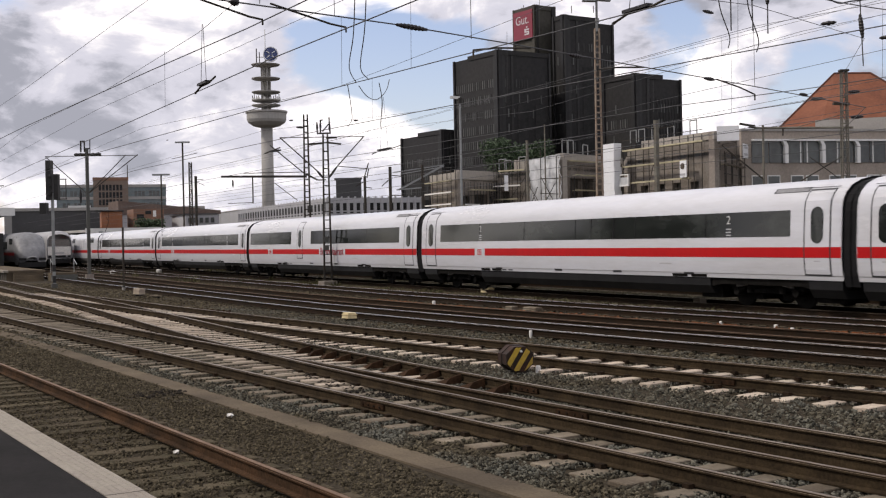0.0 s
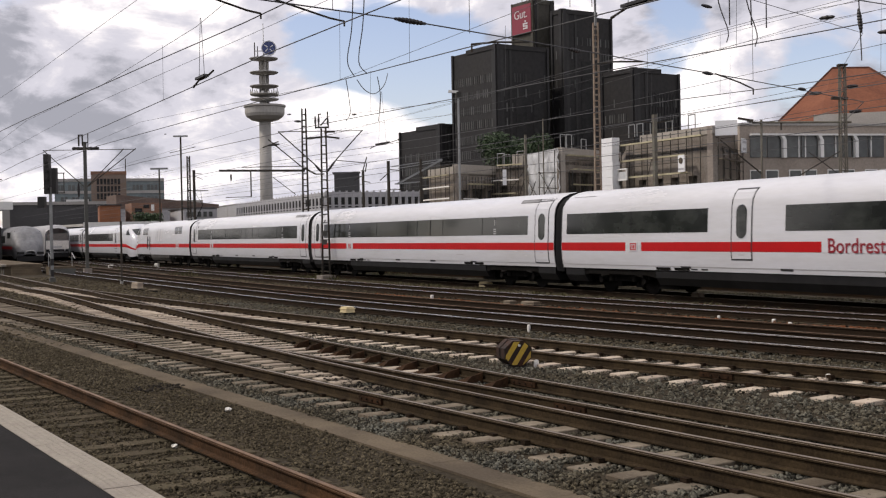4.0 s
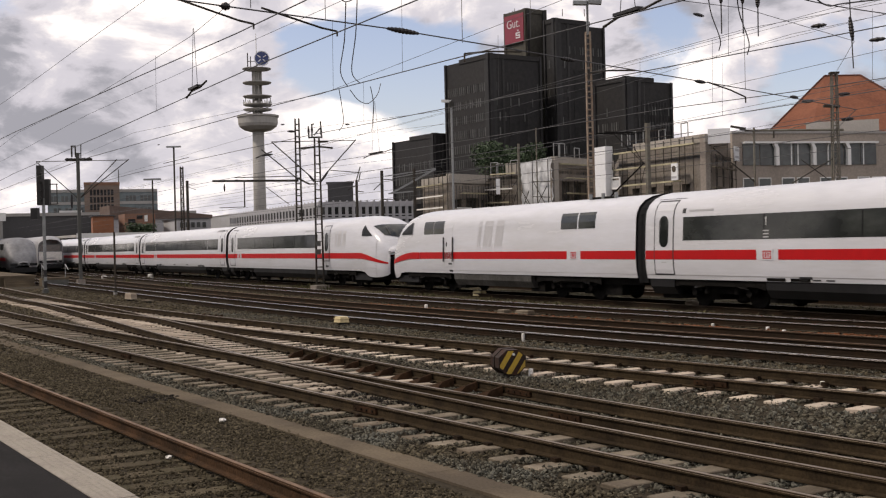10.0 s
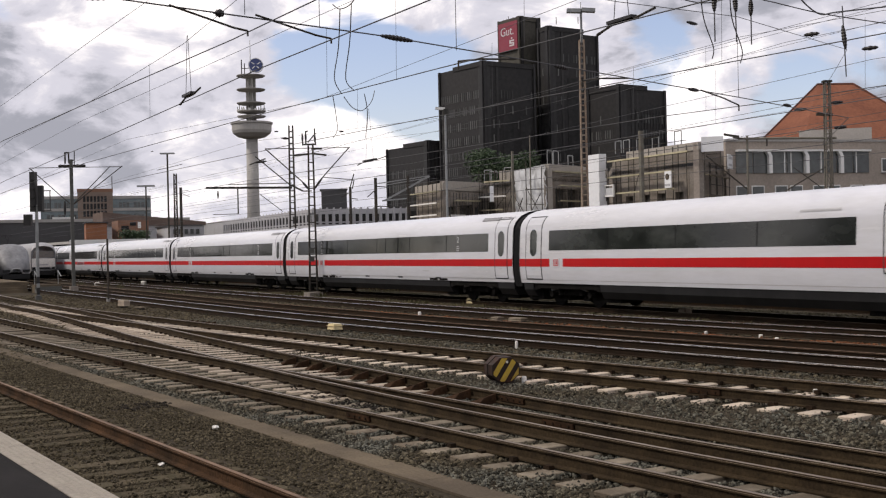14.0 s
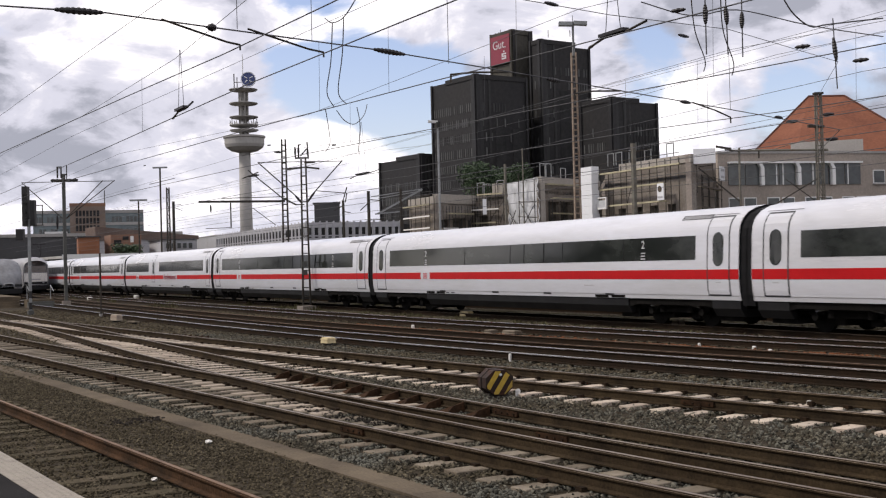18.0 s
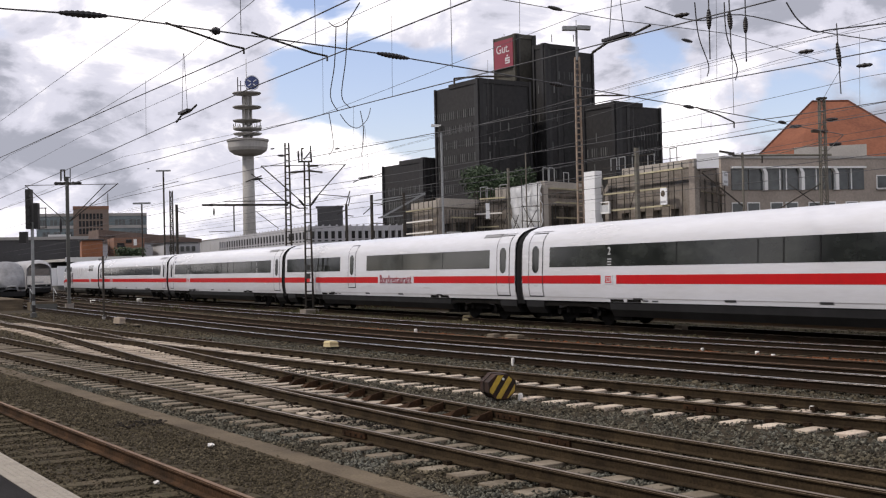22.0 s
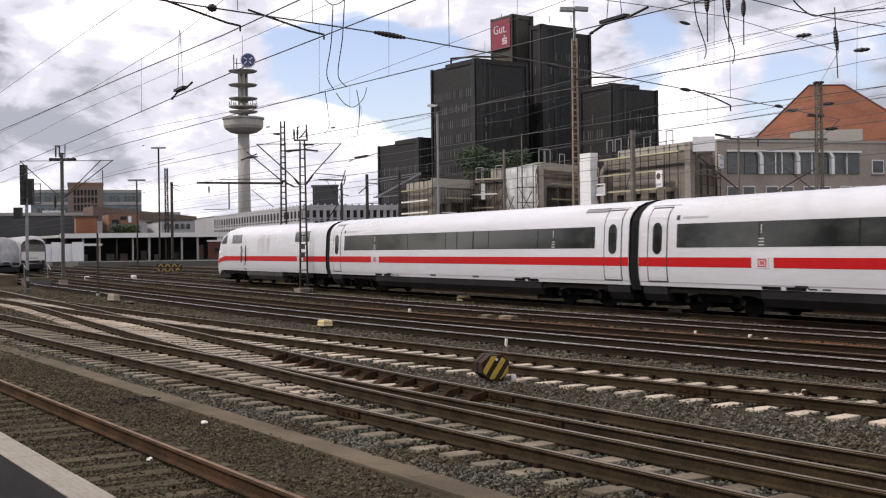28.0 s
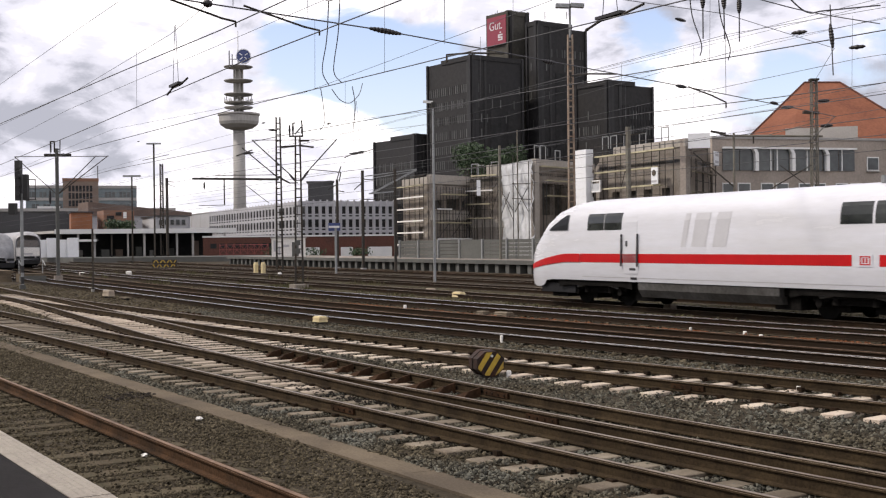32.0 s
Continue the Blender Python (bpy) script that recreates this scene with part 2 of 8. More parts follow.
# ---- mesh helpers ----
class Shape:
    """Vertices and faces gathered for one mesh."""

    def __init__(self):
        self.v, self.f = [], []

    def box(self, x0, y0, z0, x1, y1, z1):
        n = len(self.v)
        self.v += [(x0, y0, z0), (x1, y0, z0), (x1, y1, z0), (x0, y1, z0), (x0, y0, z1), (x1, y0, z1), (x1, y1, z1), (x0, y1, z1)]
        self.f += [tuple(n + i for i in q) for q in ((3, 2, 1, 0), (4, 5, 6, 7), (0, 1, 5, 4), (1, 2, 6, 5), (2, 3, 7, 6), (3, 0, 4, 7))]
        return self

    def obox(self, p, q, w, h, up=(0, 0, 1)):
        """A beam from p to q, w wide across and h along up."""
        p, q = Vector(p), Vector(q)
        d = (q - p).normalized()
        u = Vector(up)
        if abs(d.dot(u)) > 0.95:
            u = Vector((1, 0, 0))
        s = d.cross(u).normalized() * w / 2
        u = s.cross(d).normalized() * h / 2
        n = len(self.v)
        for c in (p, q):
            self.v += [tuple(c - s - u), tuple(c + s - u), tuple(c + s + u), tuple(c - s + u)]
        self.f += [tuple(n + i for i in k) for k in ((3, 2, 1, 0), (4, 5, 6, 7), (0, 1, 5, 4), (1, 2, 6, 5), (2, 3, 7, 6), (3, 0, 4, 7))]
        return self

    def tube(self, p, q, r0, r1=None, n=8, caps=True):
        r1 = r0 if r1 is None else r1
        p, q = Vector(p), Vector(q)
        d = (q - p).normalized()
        a = d.orthogonal().normalized()
        b = d.cross(a)
        k = len(self.v)
        for c, r in ((p, r0), (q, r1)):
            for i in range(n):
                t = 2 * math.pi * i / n
                self.v.append(tuple(c + (a * math.cos(t) + b * math.sin(t)) * r))
        self.f += [(k + i, k + (i + 1) % n, k + n + (i + 1) % n, k + n + i) for i in range(n)]
        if caps:
            self.f += [tuple(k + i for i in reversed(range(n))), tuple(k + n + i for i in range(n))]
        return self

    def line(self, pts, r, n=5):
        """A wire through points."""
        k0 = len(self.v)
        P = [Vector(p) for p in pts]
        for j, c in enumerate(P):
            d = (P[min(j + 1, len(P) - 1)] - P[max(j - 1, 0)]).normalized()
            a = d.cross(Vector((0, 0, 1)))
            a = a.normalized() if a.length > 1e-3 else Vector((1, 0, 0))
            b = d.cross(a)
            for i in range(n):
                t = 2 * math.pi * i / n
                self.v.append(tuple(c + (a * math.cos(t) + b * math.sin(t)) * r))
        for j in range(len(P) - 1):
            k = k0 + j * n
            self.f += [(k + i, k + (i + 1) % n, k + n + (i + 1) % n, k + n + i) for i in range(n)]
        return self

    def lathe(self, prof, n=24, c=(0, 0)):
        """A body of revolution about z; prof is (radius, z) from bottom to top."""
        k = len(self.v)
        for r, z in prof:
            for i in range(n):
                t = 2 * math.pi * i / n
                self.v.append((c[0] + r * math.cos(t), c[1] + r * math.sin(t), z))
        for j in range(len(prof) - 1):
            a = k + j * n
            self.f += [(a + i, a + (i + 1) % n, a + n + (i + 1) % n, a + n + i) for i in range(n)]
        self.f += [tuple(k + i for i in reversed(range(n))), tuple(k + (len(prof) - 1) * n + i for i in range(n))]
        return self

    def sheet(self, rows):
        """Quads between equal rows of points."""
        k, n = len(self.v), len(rows[0])
        for r in rows:
            self.v += [tuple(p) for p in r]
        for j in range(len(rows) - 1):
            for i in range(n - 1):
                a = k + j * n + i
                self.f.append((a, a + 1, a + n + 1, a + n))
        return self

    def prism(self, pts, z0, z1):
        """Upright prism on a counter-clockwise footprint."""
        k, n = len(self.v), len(pts)
        self.v += [(p[0], p[1], z0) for p in pts] + [(p[0], p[1], z1) for p in pts]
        self.f += [(k + i, k + (i + 1) % n, k + n + (i + 1) % n, k + n + i) for i in range(n)]
        self.f += [tuple(k + i for i in reversed(range(n))), tuple(k + n + i for i in range(n))]
        return self

    def plate(self, pts, axis, a, b):
        """A flat outline given in two axes, pushed from a to b along the third."""
        k, n = len(self.v), len(pts)
        for c in (a, b):
            for u, w in pts:
                self.v.append({"x": (c, u, w), "y": (u, c, w), "z": (u, w, c)}[axis])
        self.f += [(k + i, k + (i + 1) % n, k + n + (i + 1) % n, k + n + i) for i in range(n)]
        self.f += [tuple(k + i for i in reversed(range(n))), tuple(k + n + i for i in range(n))]
        return self

    def mesh(self, name, material, smooth=False, mats=None):
        me = bpy.data.meshes.new(name)
        me.from_pydata(self.v, [], self.f)
        me.materials.append(material)
        if smooth:
            me.polygons.foreach_set("use_smooth", [True] * len(me.polygons))
        me.update()
        return me


def part(name, shape, material, parent, label="", smooth=False, at=None):
    ob = new(name, shape.mesh(name, material, smooth) if isinstance(shape, Shape) else shape)
    ob.parent = parent
    if at is not None:
        ob.matrix_basis = at
    if label:
        tagged(ob, label)
    return ob


def thing(name, label, category, group="", kind="", at=None):
    ob = new(name)
    ob.empty_display_size = 0.3
    if at is not None:
        ob.matrix_basis = at
    return tagged(ob, label, category, group, kind)


def solid(name, shape, material, label, category, group="", kind="", smooth=False, at=None):
    ob = new(name, shape.mesh(name, material, smooth))
    if at is not None:
        ob.matrix_basis = at
    return tagged(ob, label, category, group, kind)


def lettering(name, text, size, material, parent, m, depth=0.004, shear=0.0, bold=0.0):
    cu = bpy.data.curves.new(name, "FONT")
    cu.body, cu.size, cu.extrude, cu.shear, cu.offset = text, size, depth, shear, bold
    cu.align_x, cu.align_y = "CENTER", "CENTER"
    cu.materials.append(material)
    ob = new(name, cu)
    ob.parent, ob.matrix_basis = parent, m
    return ob


# ---- ground ----
def make_ground():
    xs = [-3000, -1200, -500, -250] + [-150 + 3 * i for i in range(31)] + [-58 + 1.0 * i for i in range(75)] + [40, 120, 600, 3000]
    ys = [-3000, -600, -100, -30, -8] + [-2 + 0.5 * i for i in range(80)] + [44, 60, 120, 300, 900, 3000]
    rows = []
    for y in ys:
        row = []
        for x in xs:
            z = -0.222
            if -60 < x < 20 and 2 < y < 36:
                z += 0.018 * noise.noise((x * 0.5, y * 0.7, 0)) + 0.012 * noise.noise((x * 1.7, y * 1.9, 4))
            row.append((x, y, z))
        rows.append(row)
    s = Shape().sheet(rows)
    solid("ground", s, M_BALLAST, "dark brown ballast and gravel of a rail yard", "ground", kind="structure", smooth=True)


make_ground()


def poly(c, x):
    d = x + 20
    return sum(k * d ** i for i, k in enumerate(c))


RAIL_PROFILE = [(-0.07, -0.165), (0.07, -0.165), (0.07, -0.15), (0.012, -0.135), (0.012, -0.045), (0.036, -0.035), (0.036, -0.004),
                (-0.036, -0.004), (-0.036, -0.035), (-0.012, -0.045), (-0.012, -0.135), (-0.07, -0.15)]


def rail(parent, fn, x0, x1, rusty=False, step=2.0, lift=0.0):
    """A flat-bottomed rail along y = fn(x), and its worn running surface."""
    n = max(2, int((x1 - x0) / step))
    xs = [x0 + (x1 - x0) * i / n for i in range(n + 1)]
    rows, head = [], []
    for x in xs:
        y = fn(x)
        rows.append([(x, y + a, z + lift) for a, z in RAIL_PROFILE + RAIL_PROFILE[:1]])
        head.append([(x, y + a, z + lift) for a, z in ((-0.037, -0.018), (-0.032, -0.006), (-0.016, -0.001), (0, 0.0), (0.016, -0.001), (0.032, -0.006), (0.037, -0.018))])
    r = part("rail", Shape().sheet(rows), M_RAIL_ORANGE if rusty == "orange" else (M_RAIL_NEAR if fn(-20) < 14 else M_RAIL_SIDE), parent, "rusty brown steel rail")
    part("rail_head", Shape().sheet(head), M_RAIL_RUST if rusty in (True, "orange") else (M_RAIL_SHINY if rusty == "shiny" else M_RAIL_TOP), r, "worn running surface of the rail", smooth=True)
    return r


def sleeper_mesh(length, width, material, name):
    s = Shape()
    a, b = length / 2, width / 2
    c = 0.009
    s.v += [(-b, -a, -0.2), (b, -a, -0.2), (b, a, -0.2), (-b, a, -0.2), (-b, -a, -c), (b, -a, -c), (b, a, -c), (-b, a, -c),
            (-b + c, -a + c, 0), (b - c, -a + c, 0), (b - c, a - c, 0), (-b + c, a - c, 0)]
    s.f += [(0, 1, 5, 4), (1, 2, 6, 5), (2, 3, 7, 6), (3, 0, 4, 7), (4, 5, 9, 8), (5, 6, 10, 9), (6, 7, 11, 10), (7, 4, 8, 11), (8, 9, 10, 11)]
    return s.mesh(name, material)


SLEEPER_PALE = sleeper_mesh(2.6, 0.24, M_SLEEPER_PALE, "sleeper")
SLEEPER_MID = sleeper_mesh(2.6, 0.27, M_SLEEPER_MID, "sleeper")
SLEEPER_LIGHT = sleeper_mesh(2.6, 0.27, M_SLEEPER_LIGHT, "sleeper")
SLEEPER_DARK = sleeper_mesh(2.6, 0.26, M_SLEEPER_DARK, "sleeper")


SLEEPER_SPOTS = []


def fastenings(tr, spots):
    """Clips and base plates that hold the rails down, on both sides of each rail."""
    s = Shape()
    for x, y, z in spots:
        for k in (-1, 1):
            w = random.uniform(0.04, 0.06)
            s.box(x - w, y + k * 0.10 - 0.035, z - 0.03, x + w, y + k * 0.10 + 0.035, z + random.uniform(0.02, 0.04))
    c = part("rail_clips", s, M_RAIL_SIDE, tr, "rusty rail clips")
    tagged(c, "rusty rail clips along both rails", kind="stuff")


def track(label, near, far, x0, x1, s0=None, s1=None, mesh=None, z=-0.175, pitch=0.63, rusty=False, lift=0.0, clips=False):
    """Two rails and the sleepers under them; near and far give y over x."""
    tr = thing("railway_track", label, "railway track", "tracks of the yard", kind="structure")
    rail(tr, near, x0, x1, rusty, lift=lift)
    rail(tr, far, x0, x1, rusty, lift=lift)
    if mesh:
        n = int((s1 - s0) / pitch)
        spots = []
        for i in range(n + 1):
            x = s0 + i * pitch
            yn, yf = near(x), far(x)
            spots += [(x, yn, z + 0.01), (x, yf, z + 0.01)]
            SLEEPER_SPOTS.append((x, (yn + yf) / 2))
            ang = math.atan2(far(x + 0.5) - far(x - 0.5), 1.0)
            part("sleeper", mesh, None, tr, at=pose(x - math.sin(ang) * (yf - yn) / 2 * 0, (yn + yf) / 2, z + random.uniform(-0.012, 0.012), 0, 0, math.degrees(ang) + random.uniform(-0.8, 0.8)))
        if clips:
            fastenings(tr, spots)
    return tr


def lin(y0, slope):
    return lambda x: y0 + slope * (x + 20)


def make_tracks():
    n_far = lin(2.86, 0.085)
    track("rusty disused-looking platform track on dark timber sleepers", lambda x: n_far(x) - 1.507, n_far, -90, 8, -50, 7, SLEEPER_DARK, z=-0.204, rusty="orange")
    a2 = lambda x: poly([7.605, 0.0906, 0.0005], max(x, -45)) + (min(x, -45) + 45) * 0.05
    a1 = lambda x: a2(x) - 1.62
    track("track with pale concrete sleepers joining a turnout", a1, a2, -95, 6, -60, 5, SLEEPER_MID, z=-0.180, clips=True)
    a4 = lambda x: poly([8.868, 0.026, 0.0028, 0.00005], max(x, -58))
    a3 = lambda x: a4(x) - 1.5
    track("diverging track of the turnout, dark steel rails", a3, a4, -95, 6, -64, -17.4, SLEEPER_LIGHT, z=-0.176, clips=True)
    b2 = lambda x: poly([12.64, 0.149, 0.0028, 0.000035], max(x, -58))
    b1 = lambda x: b2(x) - 1.6
    track("track with bright concrete sleepers between worn rails", b1, b2, -95, 2, -58, 1.5, SLEEPER_PALE, z=-0.170, clips=True)
    c1 = lambda x: poly([16.6, 0.125, 0.0022], max(x, -48)) + (min(x, -48) + 48) * 0.01
    track("worn through track with shiny rail heads", lambda x: c1(x) - 1.5, c1, -130, 10, -60, 0, SLEEPER_DARK, z=-0.21, rusty="shiny")
    c2 = lambda x: poly([17.5, 0.12, 0.002], max(x, -50)) + max(0.0, -60 - x) * 0.0105
    track("brown sidings track", c2, lambda x: c2(x) + 1.507, -165, 10, -60, 0, SLEEPER_DARK, z=-0.22, rusty=True)
    d1 = lambda x: poly([22.7, 0.115, 0.0022], max(x, -46)) + max(0.0, -60 - x) * 0.0095
    track("track beside the express train", lambda x: d1(x) - 1.507, d1, -170, 4, -60, 0, SLEEPER_DARK, z=-0.22, rusty="shiny")
    track("main line track under the express train", lambda x: 24.2, lambda x: 25.71, -260, 40, -60, 0, SLEEPER_DARK, z=-0.22)
    track("track behind the express train", lambda x: 29.2, lambda x: 30.7, -260, 20)
    track("track along the far platform", lambda x: 34.4, lambda x: 35.9, -260, 20)
    track("outer track along the far platform", lambda x: 40.4, lambda x: 41.9, -260, 0, rusty=True)


make_tracks()


# ---- near platform ----
def make_platform():
    sl = 0.08
    edge = lambda x: 1.52 + sl * (x + 11)
    p = thing("platform", "dark asphalt station platform with a pale edge", "platform", kind="structure")
    xs = (-40, 12)
    s = Shape()
    s.prism([(xs[0], edge(xs[0]) - 7), (xs[1], edge(xs[1]) - 7), (xs[1], edge(xs[1]) - 0.30), (xs[0], edge(xs[0]) - 0.30)], -0.4, 0.546)
    part("platform_surface", s, M_ASPHALT, p)
    L, ang = 1.0, math.degrees(math.atan(sl))
    prof = [(-0.15, -0.12), (0.12, -0.12), (0.12, -0.01), (0.11, 0.0)]
    for k in range(4):
        y = 0.07 - 0.05 * k
        prof += [(y + 0.006, 0.0), (y + 0.004, -0.003), (y - 0.004, -0.003), (y - 0.006, 0.0)]
    prof += [(-0.15, 0.0)]
    stone = Shape().plate(prof, "x", -L / 2 + 0.001, L / 2 - 0.001).mesh("edge_stone", M_EDGE)
    for i in range(52):
        x = -39.5 + i
        part("edge_stone", stone, None, p, at=pose(x, edge(x) - 0.15, 0.552 + random.uniform(-0.002, 0.002), 0, 0, ang))
    w = Shape().prism([(xs[0], edge(xs[0]) - 0.6), (xs[1], edge(xs[1]) - 0.6), (xs[1], edge(xs[1]) - 0.12), (xs[0], edge(xs[0]) - 0.12)], -0.4, 0.43)
    part("platform_wall", w, M_CONCRETE, p)


make_platform()


# ---- unseen wall added behind the platform ----
def make_reflected_wall():
    """A plain unseen wall of uneven height behind the platform, added to darken window reflections."""
    r = random.Random(21)
    top, x = [], -900.0
    while x < 90:
        w, h = r.uniform(4, 16), r.choice((5.0, 6.5, 8.0, 9.5, 12.0, 14.0)) + r.uniform(-0.6, 0.6)
        top += [(x, h), (min(x + w, 90), h)]
        x += w
    s = Shape().plate([(-900, -0.3)] + top + [(90, -0.3)], "y", -41, -40)
    solid("reflected_wall", s, M_BACKWALL, "unseen mottled wall added behind the platform for the train windows to reflect", "wall", kind="structure")


make_reflected_wall()


# ---- express train ----
M_CLASSMARK = mat("white figure film", (0.55, 0.55, 0.55), 0.5, var=0.05)
M_LETTER = mat("deep red lettering film", (0.25, 0.008, 0.02), 0.5, var=0.04)
M_GRILLE = mat("grey roof grille", (0.20, 0.20, 0.205), 0.6, var=0.15, scale=1, fine=12)
M_CABGLASS = mat("dull dark cab glass", (0.010, 0.011, 0.012), 0.3, var=0.3, scale=0.6, fine=2, spec=0.12)
M_TANK = mat("dusty grey tank skirt", (0.085, 0.083, 0.08), 0.7, var=0.3, scale=0.8, fine=8, second=(0.04, 0.038, 0.035), spec=0.2)
PROFILE = [(-1.43, 0.85), (-1.49, 1.15), (-1.51, 1.47), (-1.508, 1.76), (-1.495, 2.06), (-1.455, 2.79), (-1.41, 3.02), (-1.30, 3.22), (-1.08, 3.42),
           (-0.75, 3.56), (-0.38, 3.63), (0.0, 3.65)]


def side_y(z):
    """Distance of the car's side from its middle at height z."""
    for (a, za), (b, zb) in zip(PROFILE, PROFILE[1:]):
        if za <= z <= zb:
            return a + (b - a) * (z - za) / (zb - za)
    return PROFILE[0][0]


def ring(x, sy=1.0, zlo=0.85, ztop=1.0, zshift=0.0):
    pts = [(x, y * sy, zlo + (z - 0.85) * ztop) for y, z in PROFILE]
    return pts + [(x, -p[1], p[2]) for p in reversed(pts[:-1])]


def band(x0, x1, z0, z1, side, off=0.006, thick=0.012):
    """A plate lying on the car's side between two heights; side is -1 (near) or 1."""
    zs = [z0] + [z for _, z in PROFILE if z0 + 0.01 < z < z1 - 0.01] + [z1]
    s = Shape()
    outer = [(side * (-side_y(z) + off), z) for z in zs]
    inner = [(side * (-side_y(z) - thick), z) for z in zs]
    pts = outer + inner[::-1]
    s.plate(pts, "x", x0, x1)
    return s


def oval(xc, zc, w, h, side, off=0.016, n=20, thick=0.02):
    s = Shape()
    pts = []
    r = w / 2
    for i in range(n):
        t = 2 * math.pi * i / n
        pts.append((xc + r * math.cos(t), zc + (h / 2 - r) * (1 if math.sin(t) >= 0 else -1) + r * math.sin(t)))
    k = len(s.v)
    for o in (-thick, off):
        for x, z in pts:
            s.v.append((x, side * (-side_y(z) + o), z))
    s.f += [(k + i, k + (i + 1) % n, k + n + (i + 1) % n, k + n + i) for i in range(n)]
    s.f += [tuple(k + i for i in reversed(range(n))), tuple(k + n + i for i in range(n))]
    return s


def bogie(car, xc):
    b = part("bogie", Shape().box(xc - 1.7, -0.72, 0.40, xc + 1.7, 0.72, 0.84), M_UNDER, car, "sooty black bogie")
    for y in (-1.08, 1.0):
        part("side_frame", Shape().plate([(xc - 1.75, 0.58), (xc - 1.0, 0.60), (xc - 0.6, 0.42), (xc + 0.6, 0.42), (xc + 1.0, 0.60), (xc + 1.75, 0.58), (xc + 1.7, 0.78), (xc - 1.7, 0.78)], "y", y, y + 0.08), M_UNDER, b, "cranked side frame")
    for dx in (-1.25, 1.25):
        for y in (-0.82, 0.72):
            part("wheel", Shape().tube((xc + dx, y, 0.46), (xc + dx, y + 0.1, 0.46), 0.46, n=20), M_UNDER, b, "steel wheel")
        part("axle_box", Shape().tube((xc + dx, -1.2, 0.46), (xc + dx, -0.86, 0.46), 0.12, n=10).box(xc + dx - 0.28, -1.12, 0.5, xc + dx + 0.28, -0.9, 0.62), M_UNDER, b)
        part("spring", Shape().tube((xc + dx * 0.55, -1.12, 0.42), (xc + dx * 0.55, -1.12, 0.82), 0.11, n=10), M_UNDER, b)
        part("damper", Shape().tube((xc + dx * 0.95, -1.2, 0.62), (xc + dx * 0.3, -1.2, 0.74), 0.05, n=8), M_GRILLE, b, "pale damper tube")
        part("brake_pod", Shape().box(xc + dx * 0.5 - 0.2, -0.9, 0.22, xc + dx * 0.5 + 0.2, 0.9, 0.42), M_UNDER, b)
    part("bogie_cover", Shape().plate([(xc - 2.15, 0.86), (xc - 2.15, 0.58), (xc - 1.7, 0.66), (xc + 1.7, 0.66), (xc + 2.15, 0.58), (xc + 2.15, 0.86)], "y", -1.36, -1.33), M_UNDER, b, "dark plate over the bogie")
    for dx in (-2.5, 2.5):
        part("pipe_box", Shape().box(xc + dx - 0.5, -1.08, 0.22, xc + dx + 0.5, -0.2, 0.62), M_UNDER, b, "sooty pipe and cable box")
    for dx in (-1.92, 1.92):
        part("end_beam", Shape().box(xc + dx - 0.08, -1.0, 0.5, xc + dx + 0.08, 1.0, 0.8), M_UNDER, b)


def sill_joint(car, x0, x1, side):
    part("sill_joint", band(x0, x1, 0.965, 0.985, side, 0.004), M_GREYMARK, car, "thin joint along the lower body")


def door(car, x0, x1, side, solid_top=3.3, low=1.02):
    d = part("door", band(x0, x1, low, solid_top, side, 0.010), M_WHITE, car, "white plug door with dark seams")
    e = 0.045
    for a, b, c, f in ((x0 - e, x0, low, solid_top), (x1, x1 + e, low, solid_top), (x0 - e, x1 + e, solid_top, solid_top + e), (x0 - e, x1 + e, low - e, low)):
        part("seam", band(a, b, c, f, side, 0.011), M_SEAM, d)
    part("door_window", oval((x0 + x1) / 2, 2.36, 0.47, 1.0, side, 0.02), M_WINDOW, d, "dark oval window")
    part("stripe_piece", band(x0, x1, 1.47, 1.76, side, 0.016), M_RED, d)
    part("step_label", band((x0 + x1) / 2 - 0.12, (x0 + x1) / 2 + 0.12, 1.36, 1.39, side, 0.015), M_GREYMARK, d)


def glazing(car, x0, x1, side):
    w = part("window_band", band(x0, x1, 2.06, 2.79, side, 0.007), M_WINDOW, car, "continuous dark tinted window band")
    n = max(1, round((x1 - x0) / 3.9))
    for i in range(1, n):
        x = x0 + (x1 - x0) * i / n
        part("window_joint", band(x - 0.02, x + 0.02, 2.07, 2.78, side, 0.011), M_BLACK, w)


def emblem(car, x, side):
    """Small white square with a red outline and bars, as on the stripe."""
    e = part("emblem", band(x - 0.24, x + 0.24, 1.46, 1.77, side, 0.014), M_WHITE, car, "white patch with a small red frame")
    for a, b, c, d in ((-0.17, 0.17, 1.70, 1.73), (-0.17, 0.17, 1.50, 1.53), (-0.17, -0.13, 1.53, 1.70), (0.13, 0.17, 1.53, 1.70), (-0.08, -0.02, 1.55, 1.68), (0.02, 0.08, 1.55, 1.68)):
        part("emblem_bar", band(x + a, x + b, c, d, side, 0.018), M_RED, e)


def car_shell(car, x0, x1, label="white lacquered body shell"):
    s = Shape()
    xs = [x0 + (x1 - x0) * i / 6 for i in range(7)]
    s.sheet([ring(x) for x in xs])
    for a in (x0 + 0.01, x1 - 0.03):
        part("end_wall", Shape().plate([p[1:] for p in ring(0)], "x", a, a + 0.02), M_BLACK, car)
    return part("body", s, M_WHITE, car, label, smooth=True)


